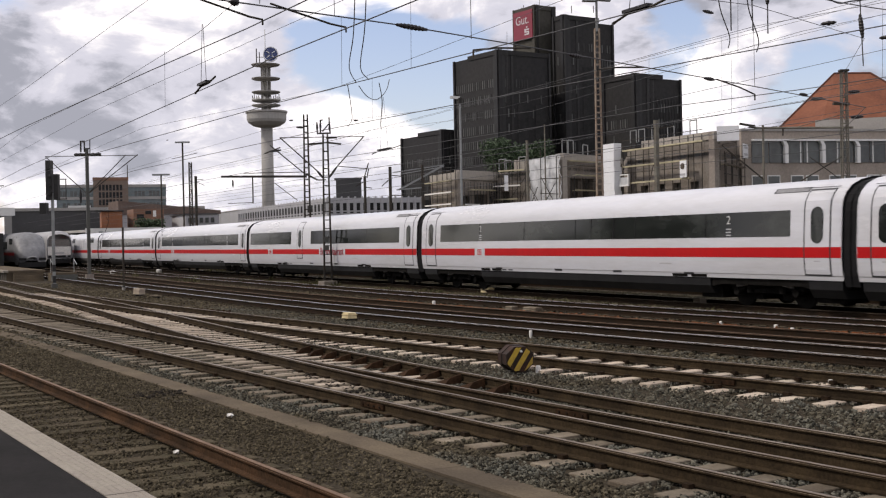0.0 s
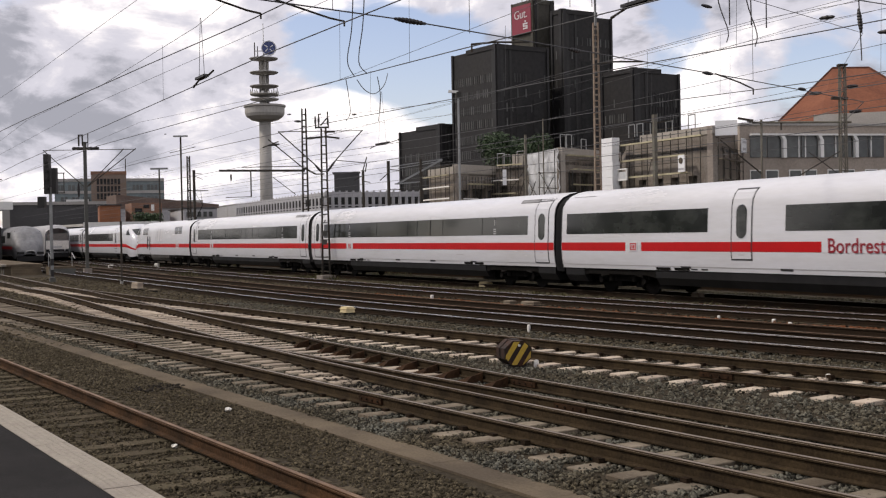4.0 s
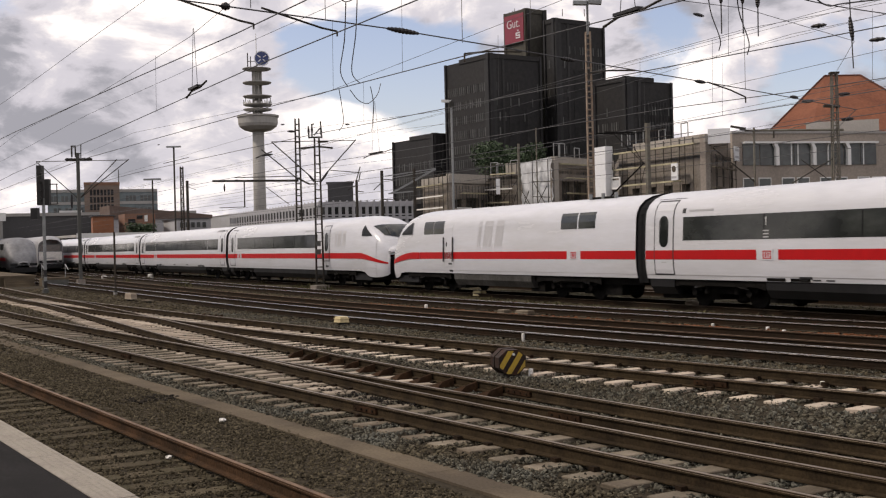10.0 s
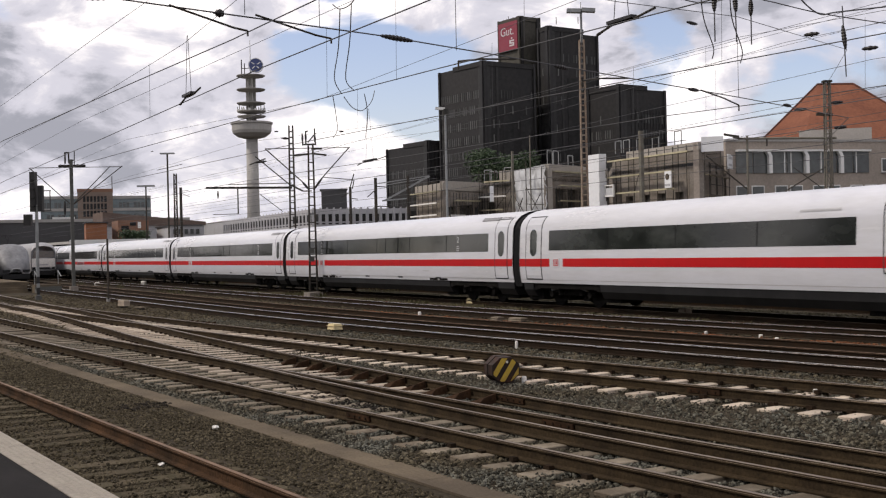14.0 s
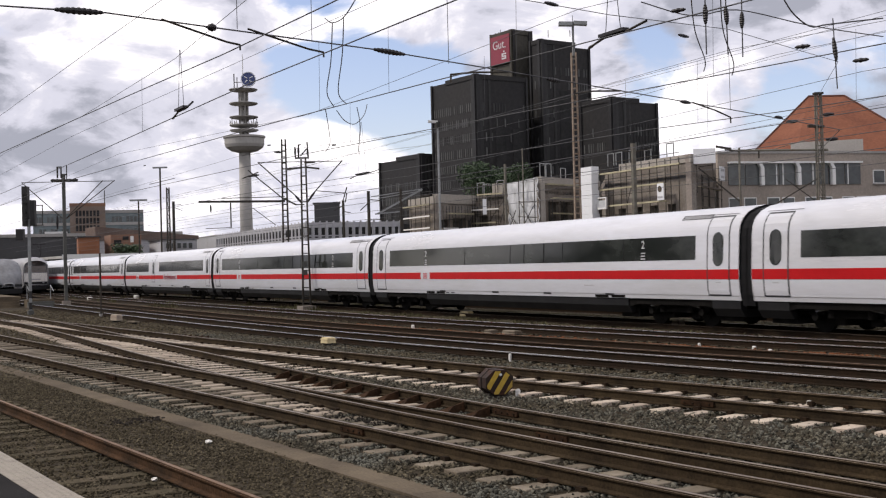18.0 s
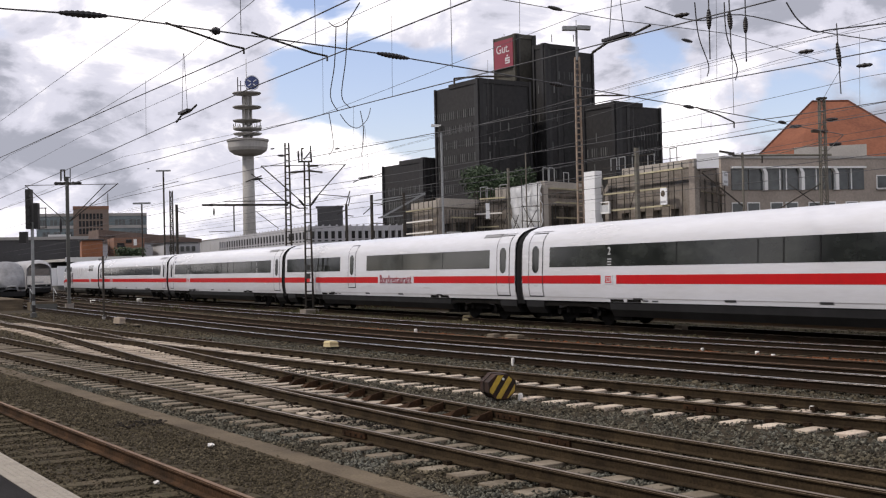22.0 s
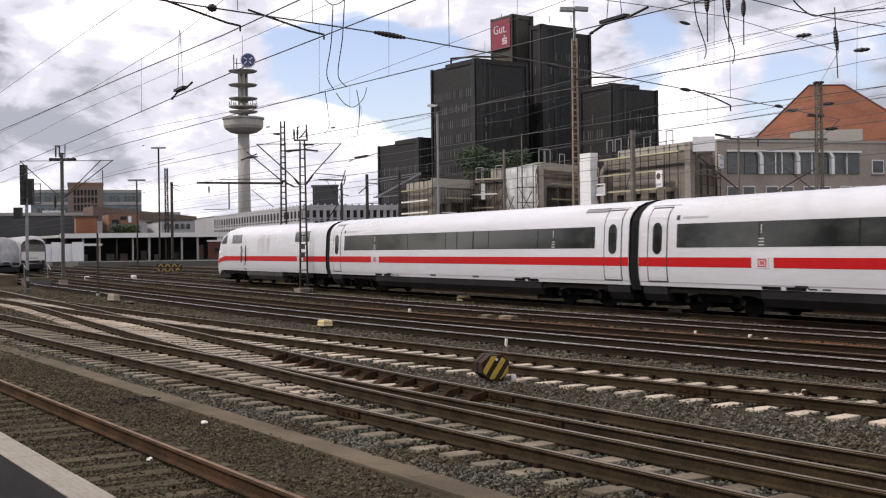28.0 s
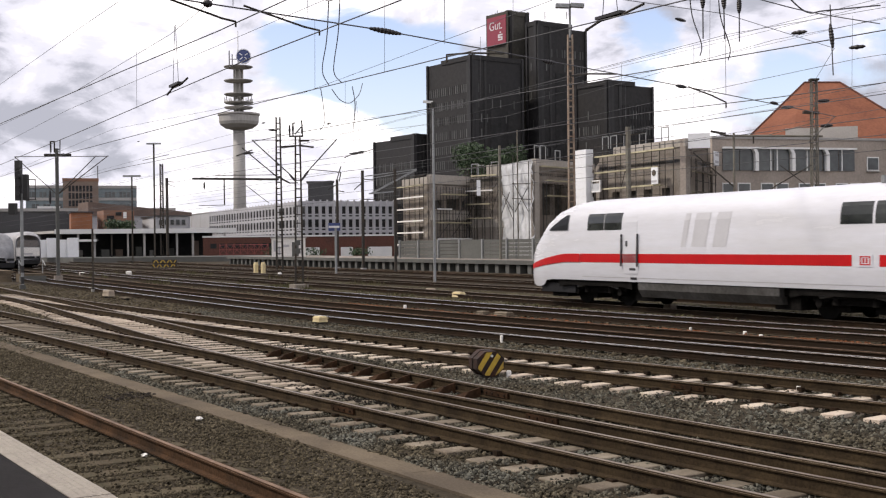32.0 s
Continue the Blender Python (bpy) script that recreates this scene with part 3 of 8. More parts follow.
def underframe(car, x0, x1, bog, skirts, skirt_mat=None):
    part("underframe", Shape().box(x0, -1.2, 0.6, x1, 1.2, 0.86), M_UNDER, car)
    for a, b in skirts:
        s = Shape()
        s.sheet([[(x, -1.40, 0.86), (x, -1.38, 0.6), (x, -1.22, 0.36), (x, 1.22, 0.36), (x, 1.38, 0.6), (x, 1.40, 0.86)] for x in (a, b)])
        s.f += [(0, 1, 2, 3, 4, 5), (11, 10, 9, 8, 7, 6)]
        part("skirt", s, skirt_mat or M_SKIRT, car, "dusty grey tank skirt" if skirt_mat else "dark grey equipment skirt")
    for xc in bog:
        bogie(car, xc)


def gangway(car, x, side_dir):
    """Black bellows filling half the gap at a car end."""
    s = Shape()
    x2 = x + side_dir * 0.30
    s.sheet([ring(x, 0.965, 0.7, 1.035), ring(x2, 0.965, 0.7, 1.035)])
    n = len(ring(0))
    s.f += [tuple(range(n)), tuple(reversed(range(n, 2 * n)))]
    part("bellows", s, M_BLACK, car, "black rubber gangway bellows")


def roof_details(car, L):
    x = L / 2 - 2.4
    part("roof_vent", band(x - 0.65, x + 0.65, 3.30, 3.40, -1, 0.012), M_GRILLE, car, "grey ventilation grille")
    part("grille_edge", band(x - 0.7, x + 0.7, 3.28, 3.415, -1, 0.008), M_SEAM, car)
    for sx in (-1, 1):
        part("gutter", band(sx * (L / 2 - 1.3) - 0.7, sx * (L / 2 - 1.3) + 0.7, 3.385, 3.397, -1, 0.014), M_SEAM, car)


def stripe(car, x0, x1, side, gaps=()):
    xs = [x0]
    for a, b in gaps:
        xs += [a, b]
    xs.append(x1)
    for a, b in zip(xs[::2], xs[1::2]):
        if b - a > 0.05:
            part("stripe", band(a, b, 1.47, 1.76, side, 0.007), M_RED, car, "traffic red waistband")


LEN = 26.4


def small_marks(car, L):
    for x in (5.6, 6.55):
        for k in (x, -x - 0.75):
            part("equipment_flap", band(k, k + 0.75, 0.862, 0.95, -1, 0.012), M_UNDER, car, "black equipment flap")
    part("sill_line", band(-L / 2 + 0.3, L / 2 - 0.3, 0.985, 0.997, -1, 0.009), M_GREYMARK, car)
    for x in (-L / 2 + 7.2, -1.5, 2.3, L / 2 - 7.0):
        part("service_flap", band(x, x + 0.5, 0.93, 1.0, -1, 0.012), M_SEAM, car)
    for k in range(3):
        x = -6.0 + 0.5 * k
        part("vent_slot", band(x, x + 0.3, 0.89, 0.93, -1, 0.012), M_SEAM, car)
    part("data_plate", band(L / 2 - 8.2, L / 2 - 7.6, 1.25, 1.28, -1, 0.01), M_GREYMARK, car)


def passenger_car(kind, label):
    """kind: second, first or dining; the car's middle is the origin, on top of the rails."""
    car = thing("passenger_car", label, "train car", "cars of the express train")
    h = LEN / 2 - 0.26
    car_shell(car, -h, h)
    underframe(car, -h, h, (-9.6, 9.6), ((-7.4, 7.4), (-h + 0.1, -11.6), (11.6, h - 0.1)))
    for e in (-1, 1):
        gangway(car, e * h, e)
    for side in (-1, 1):
        doors = {"second": ((-12.42, -11.5), (11.58, 12.5)), "first": ((-12.42, -11.5), (11.58, 12.5)), "dining": ((-3.5, -2.66), (11.56, 12.48))}[kind]
        gl = {"second": ((-11.0, 11.0),), "first": ((-11.0, 11.0),), "dining": ((-12.6, -4.63), (-1.25, 10.95))}[kind]
        em = {"second": -7.3, "first": -7.2, "dining": -8.47}[kind]
        for a, b in doors:
            door(car, a, b, side, low=1.26 if kind == "dining" and a < 0 else 1.02)
        for a, b in gl:
            glazing(car, a, b, side)
        holes = sorted([(em - 0.45, em + 0.45)] + list(doors) + ([(0.15, 4.05)] if kind == "dining" else []))
        stripe(car, -h + 0.02, h - 0.02, side, holes)
        emblem(car, em, side)
        sill_joint(car, -h + 0.05, h - 0.05, side)
        if kind == "dining":
            part("name_board", band(0.15, 4.05, 1.46, 1.77, side, 0.008), M_WHITE, car, "white field with red lettering")
    if kind == "dining":
        lettering("lettering", "Bordrestaurant", 0.56, M_LETTER, car, pose(2.1, -1.53, 1.63, 90, 0, 0), bold=0.004)
    else:
        for x in (-7.25, 8.4):
            lettering("class_number", "2" if kind == "second" else "1", 0.36, M_CLASSMARK, car, pose(x, side_y(2.6) - 0.02, 2.56, 87, 0, 0))
            for k in range(3):
                part("figure_bar", band(x - 0.11, x + 0.11, 2.10 + 0.09 * k, 2.14 + 0.09 * k, -1, 0.012), M_GREYMARK, car)
        if kind == "first":
            part("label_bar", band(-10.75, -9.6, 2.95, 3.01, -1, 0.01), M_GREYMARK, car)
            part("label_dot", band(-11.05, -10.9, 2.91, 3.06, -1, 0.01), M_SEAM, car)
        f = part("opening_pane", band(1.05, 2.4, 2.07, 2.78, -1, 0.012), M_WINDOW, car, "framed opening window pane")
        for a, b in ((1.0, 1.06), (2.38, 2.44)):
            part("pane_frame", band(a, b, 2.06, 2.79, -1, 0.014), M_BLACK, f)
    roof_details(car, LEN)
    small_marks(car, LEN)
    return car


def nose_rings(L0, L1, heights):
    """Rings from the full section at L0 to the tip at L1; heights: (fraction, half width, bottom, top)."""
    rings = []
    for f, w, lo, hi in heights:
        x = L0 + (L1 - L0) * f
        pts = []
        for y, z in PROFILE:
            k = (z - 0.85) / 2.8
            pts.append((x, y * w, lo + (hi - lo) * k))
        rings.append(pts + [(x, -p[1], p[2]) for p in reversed(pts[:-1])])
    return rings


NOSES = {
    "power": [(0.0, 1.0, 0.85, 3.65), (0.18, 1.0, 0.85, 3.63), (0.32, 1.0, 0.85, 3.57), (0.455, 0.99, 0.84, 3.43), (0.57, 0.965, 0.80, 3.19), (0.63, 0.945, 0.62, 3.02), (0.69, 0.92, 0.57, 2.82), (0.795, 0.86, 0.56, 2.47),
              (0.886, 0.76, 0.62, 2.13), (0.95, 0.62, 0.74, 1.78), (0.985, 0.50, 0.86, 1.56), (1.01, 0.38, 0.93, 1.40), (1.03, 0.24, 1.0, 1.27)],
    "control": [(0.0, 1.0, 0.85, 3.65), (0.18, 1.0, 0.85, 3.645), (0.32, 1.0, 0.85, 3.61), (0.455, 0.995, 0.84, 3.53), (0.57, 0.985, 0.80, 3.41), (0.63, 0.978, 0.66, 3.33), (0.69, 0.965, 0.58, 3.24), (0.795, 0.93, 0.54, 3.04),
                (0.886, 0.88, 0.54, 2.80), (0.95, 0.82, 0.56, 2.58), (1.0, 0.745, 0.60, 2.38), (1.035, 0.665, 0.66, 2.20), (1.05, 0.63, 0.72, 2.12), (1.056, 0.61, 1.64, 2.09), (1.085, 0.48, 1.66, 1.92), (1.1, 0.34, 1.67, 1.76)]}
NOSE = list(NOSES["power"])


def nose_at(f):
    for a, b in zip(NOSE, NOSE[1:]):
        if a[0] <= f <= b[0]:
            k = (f - a[0]) / (b[0] - a[0])
            return [a[i] + (b[i] - a[i]) * k for i in range(4)]
    return NOSE[-1]


def nose_pt(f, z, L0, L1, side, off):
    """Point on the side of the nose at length fraction f and height z."""
    _, w, lo, hi = nose_at(f)
    zz = 0.85 + (z - lo) / (hi - lo) * 2.8
    return (L0 + (L1 - L0) * f, side * (-side_y(max(0.86, min(3.64, zz))) * w + off), z)


def nose_patch(outline, L0, L1, side, off=0.022, shear=0.0):
    """A thin plate on the nose; outline: (fraction, low z, high z) stations."""
    fine = {round(outline[0][0] + (outline[-1][0] - outline[0][0]) * k / 12, 4) for k in range(1, 12)} if shear else set()
    fs = sorted(fine | {f for f, _, _ in outline} | {n[0] for n in NOSE if outline[0][0] < n[0] < outline[-1][0]})
    rows = []
    for f in fs:
        (fa, a0, a1), (fb, b0, b1) = next((p, q) for p, q in zip(outline, outline[1:]) if p[0] <= f <= q[0])
        k = (f - fa) / (fb - fa)
        za, zb = a0 + (b0 - a0) * k, a1 + (b1 - a1) * k
        rows.append([nose_pt(f + shear * (1 - (za + (zb - za) * i / 8 - 2.6) / 0.53), za + (zb - za) * i / 8, L0, L1, side, off) for i in range(9)])
    return Shape().sheet(rows)


def end_car(kind, label):
    """Power car or control car; its nose points to +x for the control car and -x for the power car."""
    car = thing("power_car" if kind == "power" else "control_car", label, "train car", "cars of the express train")
    NOSE[:] = NOSES["power" if kind == "power" else "control"]
    L = 20.78 if kind == "power" else 25.33
    d = -1 if kind == "power" else 1
    h = L / 2
    back, front = -d * (h - 0.26), d * h
    n0 = front - d * 4.08
    s = Shape()
    rows = [ring(x) for x in (back, back + (n0 - back) / 2, n0)] + nose_rings(n0, front, NOSE[1:])
    s.sheet(rows)
    part("end_wall", Shape().plate([p[1:] for p in ring(0)], "x", back, back + d * 0.03), M_BLACK, car)
    tip, mid = n0 + (front - n0) * NOSE[-1][0], (NOSE[-1][2] + NOSE[-1][3]) / 2
    part("nose_tip", Shape().sheet([rows[-1], [(tip + d * 0.03, p[1] * 0.6, mid + (p[2] - mid) * 0.6) for p in rows[-1]], [(tip + d * 0.035, 0, mid)] * len(rows[-1])]), M_WHITE, car, "blunt white nose tip", smooth=True)
    part("body", s, M_WHITE, car, "white lacquered body with a sloping nose", smooth=True)
    lo, hi = sorted((back, front - d * 1.6))
    underframe(car, lo, hi, (-h * 0.55, h * 0.55) if kind == "power" else (-9.4, 7.5), ((-3.2, 3.2),) if kind == "power" else ((-7.2, 5.6), (-h + 0.4, -11.6)), M_TANK if kind == "power" else None)
    xa, xb = sorted((front - d * 3.4, front - d * 1.2))
    part("apron", Shape().box(xa, -1.25, 0.38, xb, 1.25, 0.7), M_SKIRT, car, "grey front apron")
    part("coupler", Shape().tube((front - d * 0.9, 0, 0.95), (front + d * 0.12, 0, 0.95), 0.28, n=14), M_BLACK, car, "black automatic coupler")
    part("coupler_disc", Shape().tube((front - d * 0.25, 0, 1.1), (front + d * (0.36 if kind == "power" else 0.58), 0, 1.1), 0.53, n=24), M_BLACK, car, "black round coupling disc")
    if kind != "power":
        part("coupler_recess", Shape().plate([(y * 0.58, 0.72 + (z - 0.85) * 0.335) for _, y, z in ring(0)], "x", front + d * 0.10, front + d * 0.15), M_BLACK, car, "dark opening round the coupler")
    gangway(car, back, -d)
    for side in (-1, 1):
        st = sorted((back + d * 0.02, n0))
        em = back + d * (3.75 if kind == "power" else 2.6)
        doors = () if kind == "power" else ((back + d * 17.84, back + d * 18.75), (back + d * 0.5, back + d * 1.55))
        doors = [tuple(sorted(q)) for q in doors]
        stripe(car, st[0], st[1], side, sorted([(em - 0.45, em + 0.45)] + doors))
        emblem(car, em, side)
        sill_joint(car, st[0] + 0.05, st[1] - 0.05, side)
        sweep = [(f, 1.47 - 0.47 * max(0.0, f - 0.2) ** 1.3, 1.76 - 0.66 * max(0.0, f - 0.2) ** 1.3) for f in [1.02 * k / 20 for k in range(21)]]
        if kind != "power":
            sweep = [(f, 1.47 - 0.62 * max(0.0, f - 0.5) ** 1.35, 1.76 - 1.1 * max(0.0, f - 0.5) ** 1.35) for f in [1.045 * k / 26 for k in range(27)]]
            for f0, f1, z0, z1 in ((0.872, 0.88, 0.60, 1.16), (0.872, 0.88, 1.42, 2.35), (0.60, 0.875, 0.99, 1.006)):
                part("panel_joint", nose_patch([(f0, z0, z1), (f1, z0, z1)], n0, front, side, 0.012), M_GREYMARK, car, "fine panel joint on the nose")
            lamp = part("head_lamp", nose_patch([(1.045, 1.70, 1.79), (1.09, 1.69, 1.74)], n0, front, side, 0.03), M_GREYMARK, car, "flat head lamp cluster under a dark visor")
            part("lamp_visor", nose_patch([(1.045, 1.79, 1.83), (1.09, 1.74, 1.77)], n0, front, side, 0.035), M_SEAM, lamp)
        part("nose_stripe", nose_patch(sweep, n0, front, side), M_RED, car, "red band sweeping down the nose")
        for a, b in doors:
            door(car, a, b, side, 3.2 if a > 0 else 3.3, 1.36 if a > 0 else 1.02)
            if a > 0:
                part("foot_step", band((a + b) / 2 - 0.2, (a + b) / 2 + 0.2, 1.02, 1.10, side, 0.012), M_SEAM, car, "dark foot step")
        if kind == "power":
            for k in (2.4, 3.55):
                a, b = sorted((back + d * k, back + d * (k + 1.06)))
                part("equipment_window", band(a, b, 2.55, 3.12, side, 0.008), M_WINDOW, car, "dark grille window")
            a, b = sorted((n0 - d * 0.4, n0 - d * 2.36))
            part("cab_window", band(a, b, 2.55, 3.11, side, 0.008), M_WINDOW, car, "dark cab side window")
            part("window_post", band((a + b) / 2 - 0.03, (a + b) / 2 + 0.03, 2.55, 3.11, side, 0.012), M_GRILLE, car, "grey window post")
            x = n0 - d * 2.48
            cd = part("cab_door", band(min(x, x - d * 0.72), max(x, x - d * 0.72), 1.1, 2.98, side, 0.007), M_WHITE, car)
            for k in (-0.06, 0.80):
                xx = x - d * k
                part("handrail", Shape().tube((xx, side * 1.56, 1.35), (xx, side * 1.53, 2.4), 0.03), M_SEAM, cd, "dark vertical handrail")
            part("door_handle", band(x - d * 0.18 - 0.05, x - d * 0.18 + 0.05, 2.0, 2.18, side, 0.02), M_SEAM, cd)
            for zz in (1.22, 0.92):
                part("foot_step", band(x - d * 0.5 - 0.16, x - d * 0.5 + 0.16, zz, zz + 0.08, side, 0.012), M_SEAM, car)
        else:
            a, b = sorted((back + d * 2.1, back + d * 16.9))
            glazing(car, a, b, side)
            lab = part("number_bar", band(back + d * 15.6 - 0.75, back + d * 15.6 + 0.75, 2.98, 3.05, side, 0.01), M_GREYMARK, car)
        part("side_windscreen", nose_patch([(0.518, 2.60, 3.14), (0.545, 2.60, 3.10), (0.745, 2.60, 2.63)] if kind != "power" else [(0.19, 2.58, 3.11), (0.23, 2.58, 3.12), (0.35, 2.58, 2.90), (0.49, 2.58, 2.63)], n0, front, side, 0.03, 0.012 if kind != "power" else 0.0), M_CABGLASS, car, "dark triangular cab window")
        # slanted grey marks on the flank
        base = n0 - d * (6.5 if kind == "power" else 0.75)
        if side == -1:
            z0, zh, sc = (1.98, 1.02, 1.18) if kind == "power" else (2.12, 0.80, 0.85)
            for x, w in ((-0.92, 0.20), (-0.50, 0.56), (0.32, 0.50)):
                rows = []
                for i in range(6):
                    zz = z0 + zh * i / 5
                    rows.append([(base + sc * (x + u) + 0.2 * (zz - z0), side_y(zz) - 0.007, zz) for u in (0, w)])
                mk = Shape().sheet(rows)
                part("flank_mark", mk, M_FLANK, car, "pale grey slanted mark")
    # windscreen across the nose
    top, foot, lean = (0.50, 0.73, 0.0) if kind == "power" else (0.735, 0.975, 0.08)
    rows = []
    for i in range(9):
        row = []
        ymax = 1.14 - 0.34 * i / 8 if kind == "power" else 1.08 - 0.06 * i / 8
        for j in range(9):
            y = -ymax * (1 - j / 8)
            f = top + (foot - top) * i / 8 - lean * (y / ymax) ** 2
            _, w, lo, hi = nose_at(f)
            z = next(za + (zb - za) * (y - ya) / (yb - ya) for (ya, za), (yb, zb) in zip(PROFILE[4:], PROFILE[5:]) if ya <= y <= yb)
            k = (z - 0.85) / 2.8
            row.append((n0 + (front - n0) * f + d * 0.02, y * w, lo + (hi - lo) * k + 0.02))
        rows.append(row + [(p[0], -p[1], p[2]) for p in reversed(row[:-1])])
    ws = part("windscreen", Shape().sheet(rows), M_WINDOW, car, "dark wraparound windscreen", smooth=True)
    if kind != "power":
        for j in (2, 11):
            a, b = Vector(rows[8][j]), Vector(rows[3][j + 1])
            part("wiper", Shape().tube(tuple(a + Vector((0.05, 0, 0.04))), tuple(b + Vector((0.04, 0, 0.05))), 0.022, n=5), M_SEAM, ws, "dark windscreen wiper")
    if kind == "power":
        pant = part("pantograph", Shape().box(back + d * 3.2 - 0.7, -0.55, 3.60, back + d * 3.2 + 0.7, 0.55, 3.68), M_UNDER, car, "raised dark pantograph")
        xx = back + d * 3.2
        knee, headx = xx + 1.7, xx + 0.3
        part("pantograph_arm", Shape().tube((xx - 0.3, 0, 3.72), (knee, 0, 4.75), 0.03, 0.024), M_UNDER, pant, "lower pantograph arm")
        part("pantograph_arm", Shape().tube((knee, 0, 4.75), (headx, -0.25, 5.9), 0.013).tube((knee, 0, 4.75), (headx, 0.25, 5.9), 0.013), M_UNDER, pant, "upper pantograph arm")
        part("collector", Shape().tube((headx - 0.25, -0.8, 5.93), (headx - 0.25, 0.8, 5.93), 0.025).tube((headx + 0.25, -0.8, 5.93), (headx + 0.25, 0.8, 5.93), 0.025).tube((headx - 0.25, -0.4, 5.93), (headx + 0.25, -0.4, 5.93), 0.03), M_UNDER, pant, "collector head on the wire")
        for k in (-0.8, 0.0, 0.8):
            part("insulator", Shape().tube((xx + k, -0.55, 3.6), (xx + k, -0.55, 3.8), 0.07), M_MASTGREY, pant)
    return car


TRAIN_Y = 24.96
TRAVEL = [(0, -175.87), (4, -137.33), (8, -98.55), (10, -79.04), (12, -59.43), (14, -39.74), (16, -19.95), (18, -0.07), (20, 19.9), (22, 39.94), (24, 60.04), (26, 80.18),
          (28, 100.35), (30, 120.52), (32, 140.66)]
TRAIN = []


def make_train():
    second = passenger_car("second", "white second class express car with red stripe")
    first = passenger_car("first", "white first class express car with red stripe")
    dining = passenger_car("dining", "white dining car with red stripe and red lettering")
    control = end_car("control", "white streamlined control car with a closed sloping nose")
    power = end_car("power", "white electric power car at one end of the train")
    c = LEN / 2
    plan = [(second, 152.5 + c), (second, 126.1 + c), (dining, 99.7 + c), (first, 73.3 + c), (first, 46.9 + c), (power, 46.9 - 10.39),
            (control, 12.665), (second, -c), (second, -26.4 - c), (second, -52.8 - c), (dining, -79.2 - c), (first, -105.6 - c), (first, -132.0 - c), (power, -158.4 - 10.39)]
    used = set()
    for ob, u in plan:
        if ob.name in used:
            ob = copy_thing(ob, pose(TRAVEL[0][1] + u, TRAIN_Y, 0))
        else:
            ob.matrix_basis = pose(TRAVEL[0][1] + u, TRAIN_Y, 0)
        used.add(ob.name)
        TRAIN.append((ob, u))


make_train()


# ---- far buildings ----
M_CURTAIN = mat("pale blinds behind tinted glass", (0.062, 0.064, 0.062), 0.5, var=0.2, scale=0.3, fine=2, obj_rand=0.8, spec=0.35)
M_FIN = mat("black facade fin", (0.024, 0.0235, 0.0245), 0.5, var=0.2, scale=0.1, fine=1, spec=0.25)
M_FINPALE = mat("grey facade strip", (0.038, 0.038, 0.038), 0.6, var=0.15, scale=0.1, fine=1, spec=0.2)
# near-black colour stands for the shade inside openings and below roofs
M_SHADE_BLACK = mat("near-black painted shade", (0.02, 0.02, 0.02), 0.9, var=0.3, scale=0.3, fine=2)
M_PIER = mat("ribbed pale concrete", (0.36, 0.36, 0.375), 0.9, var=0.08, scale=0.15, fine=3, second=(0.33, 0.33, 0.34), obj_rand=0.06)
M_REDBRICK = mat("dull red brick", (0.115, 0.050, 0.038), 0.95, var=0.2, scale=0.3, fine=4, second=(0.085, 0.045, 0.036), spec=0.1)
M_RUSTBRICK = mat("brown orange brick", (0.22, 0.115, 0.075), 0.9, var=0.15, scale=0.2, fine=4)
M_ORANGE = mat("orange brick", (0.26, 0.105, 0.052), 0.9, var=0.12, scale=0.2, fine=4)
M_BLUEGLASS = mat("grey blue curtain wall", (0.115, 0.155, 0.165), 0.25, var=0.2, scale=0.12, fine=1.2, second=(0.09, 0.11, 0.115))
M_BROWNPANEL = mat("brown facade panel", (0.195, 0.145, 0.115), 0.8, var=0.12, scale=0.2, fine=3)
M_HALLROOF = mat("grey brown sheet roof", (0.155, 0.115, 0.098), 0.85, var=0.15, scale=0.2, fine=3, spec=0.1)
M_DARKROOF = mat("dark sheet roof", (0.042, 0.042, 0.044), 0.6, var=0.15, scale=0.1, fine=2)
M_PLANK = mat("yellowish scaffold boards", (0.40, 0.36, 0.24), 0.85, var=0.2, scale=1, fine=10, obj_rand=0.2)
M_TARP = mat("grey white tarpaulin", (0.50, 0.51, 0.52), 0.6, var=0.14, scale=0.35, fine=2.5, bump=1.0, second=(0.36, 0.37, 0.38))
M_WALLPALE = mat("unfinished pale render", (0.32, 0.295, 0.265), 0.95, var=0.12, scale=0.3, fine=5, second=(0.28, 0.255, 0.22))
M_OLD = mat("exposed brown masonry", (0.240, 0.216, 0.190), 0.95, var=0.2, scale=0.4, fine=6, second=(0.165, 0.142, 0.120), spec=0.1)
M_HOLLOW = mat("dusty bare window opening", (0.10, 0.092, 0.080), 0.95, var=0.35, scale=0.8, fine=4, spec=0.1)
M_FENCE = mat("grey green noise barrier", (0.085, 0.086, 0.078), 0.85, var=0.12, scale=0.4, fine=6, obj_rand=0.12)
M_LEAF = mat("green leaves", (0.036, 0.064, 0.026), 0.75, var=0.3, scale=0.5, fine=5, second=(0.025, 0.045, 0.018), island=0.3)
M_BARK = mat("bark", (0.09, 0.07, 0.05), 0.95, var=0.3)
M_GLASSWIN = mat("office window glass", (0.075, 0.085, 0.085), 0.15, var=0.3, scale=0.2, fine=1)
M_FRAMEWHITE = mat("white window frame", (0.70, 0.70, 0.68), 0.6, var=0.05)
M_WHITEPAINT = mat("chipped white paint", (0.72, 0.70, 0.66), 0.7, var=0.12, scale=6, fine=30)
M_BLUE = mat("blue sign enamel", (0.03, 0.05, 0.16), 0.4, var=0.05)
M_SILVER = mat("silver white sign", (0.70, 0.71, 0.72), 0.4, var=0.04)


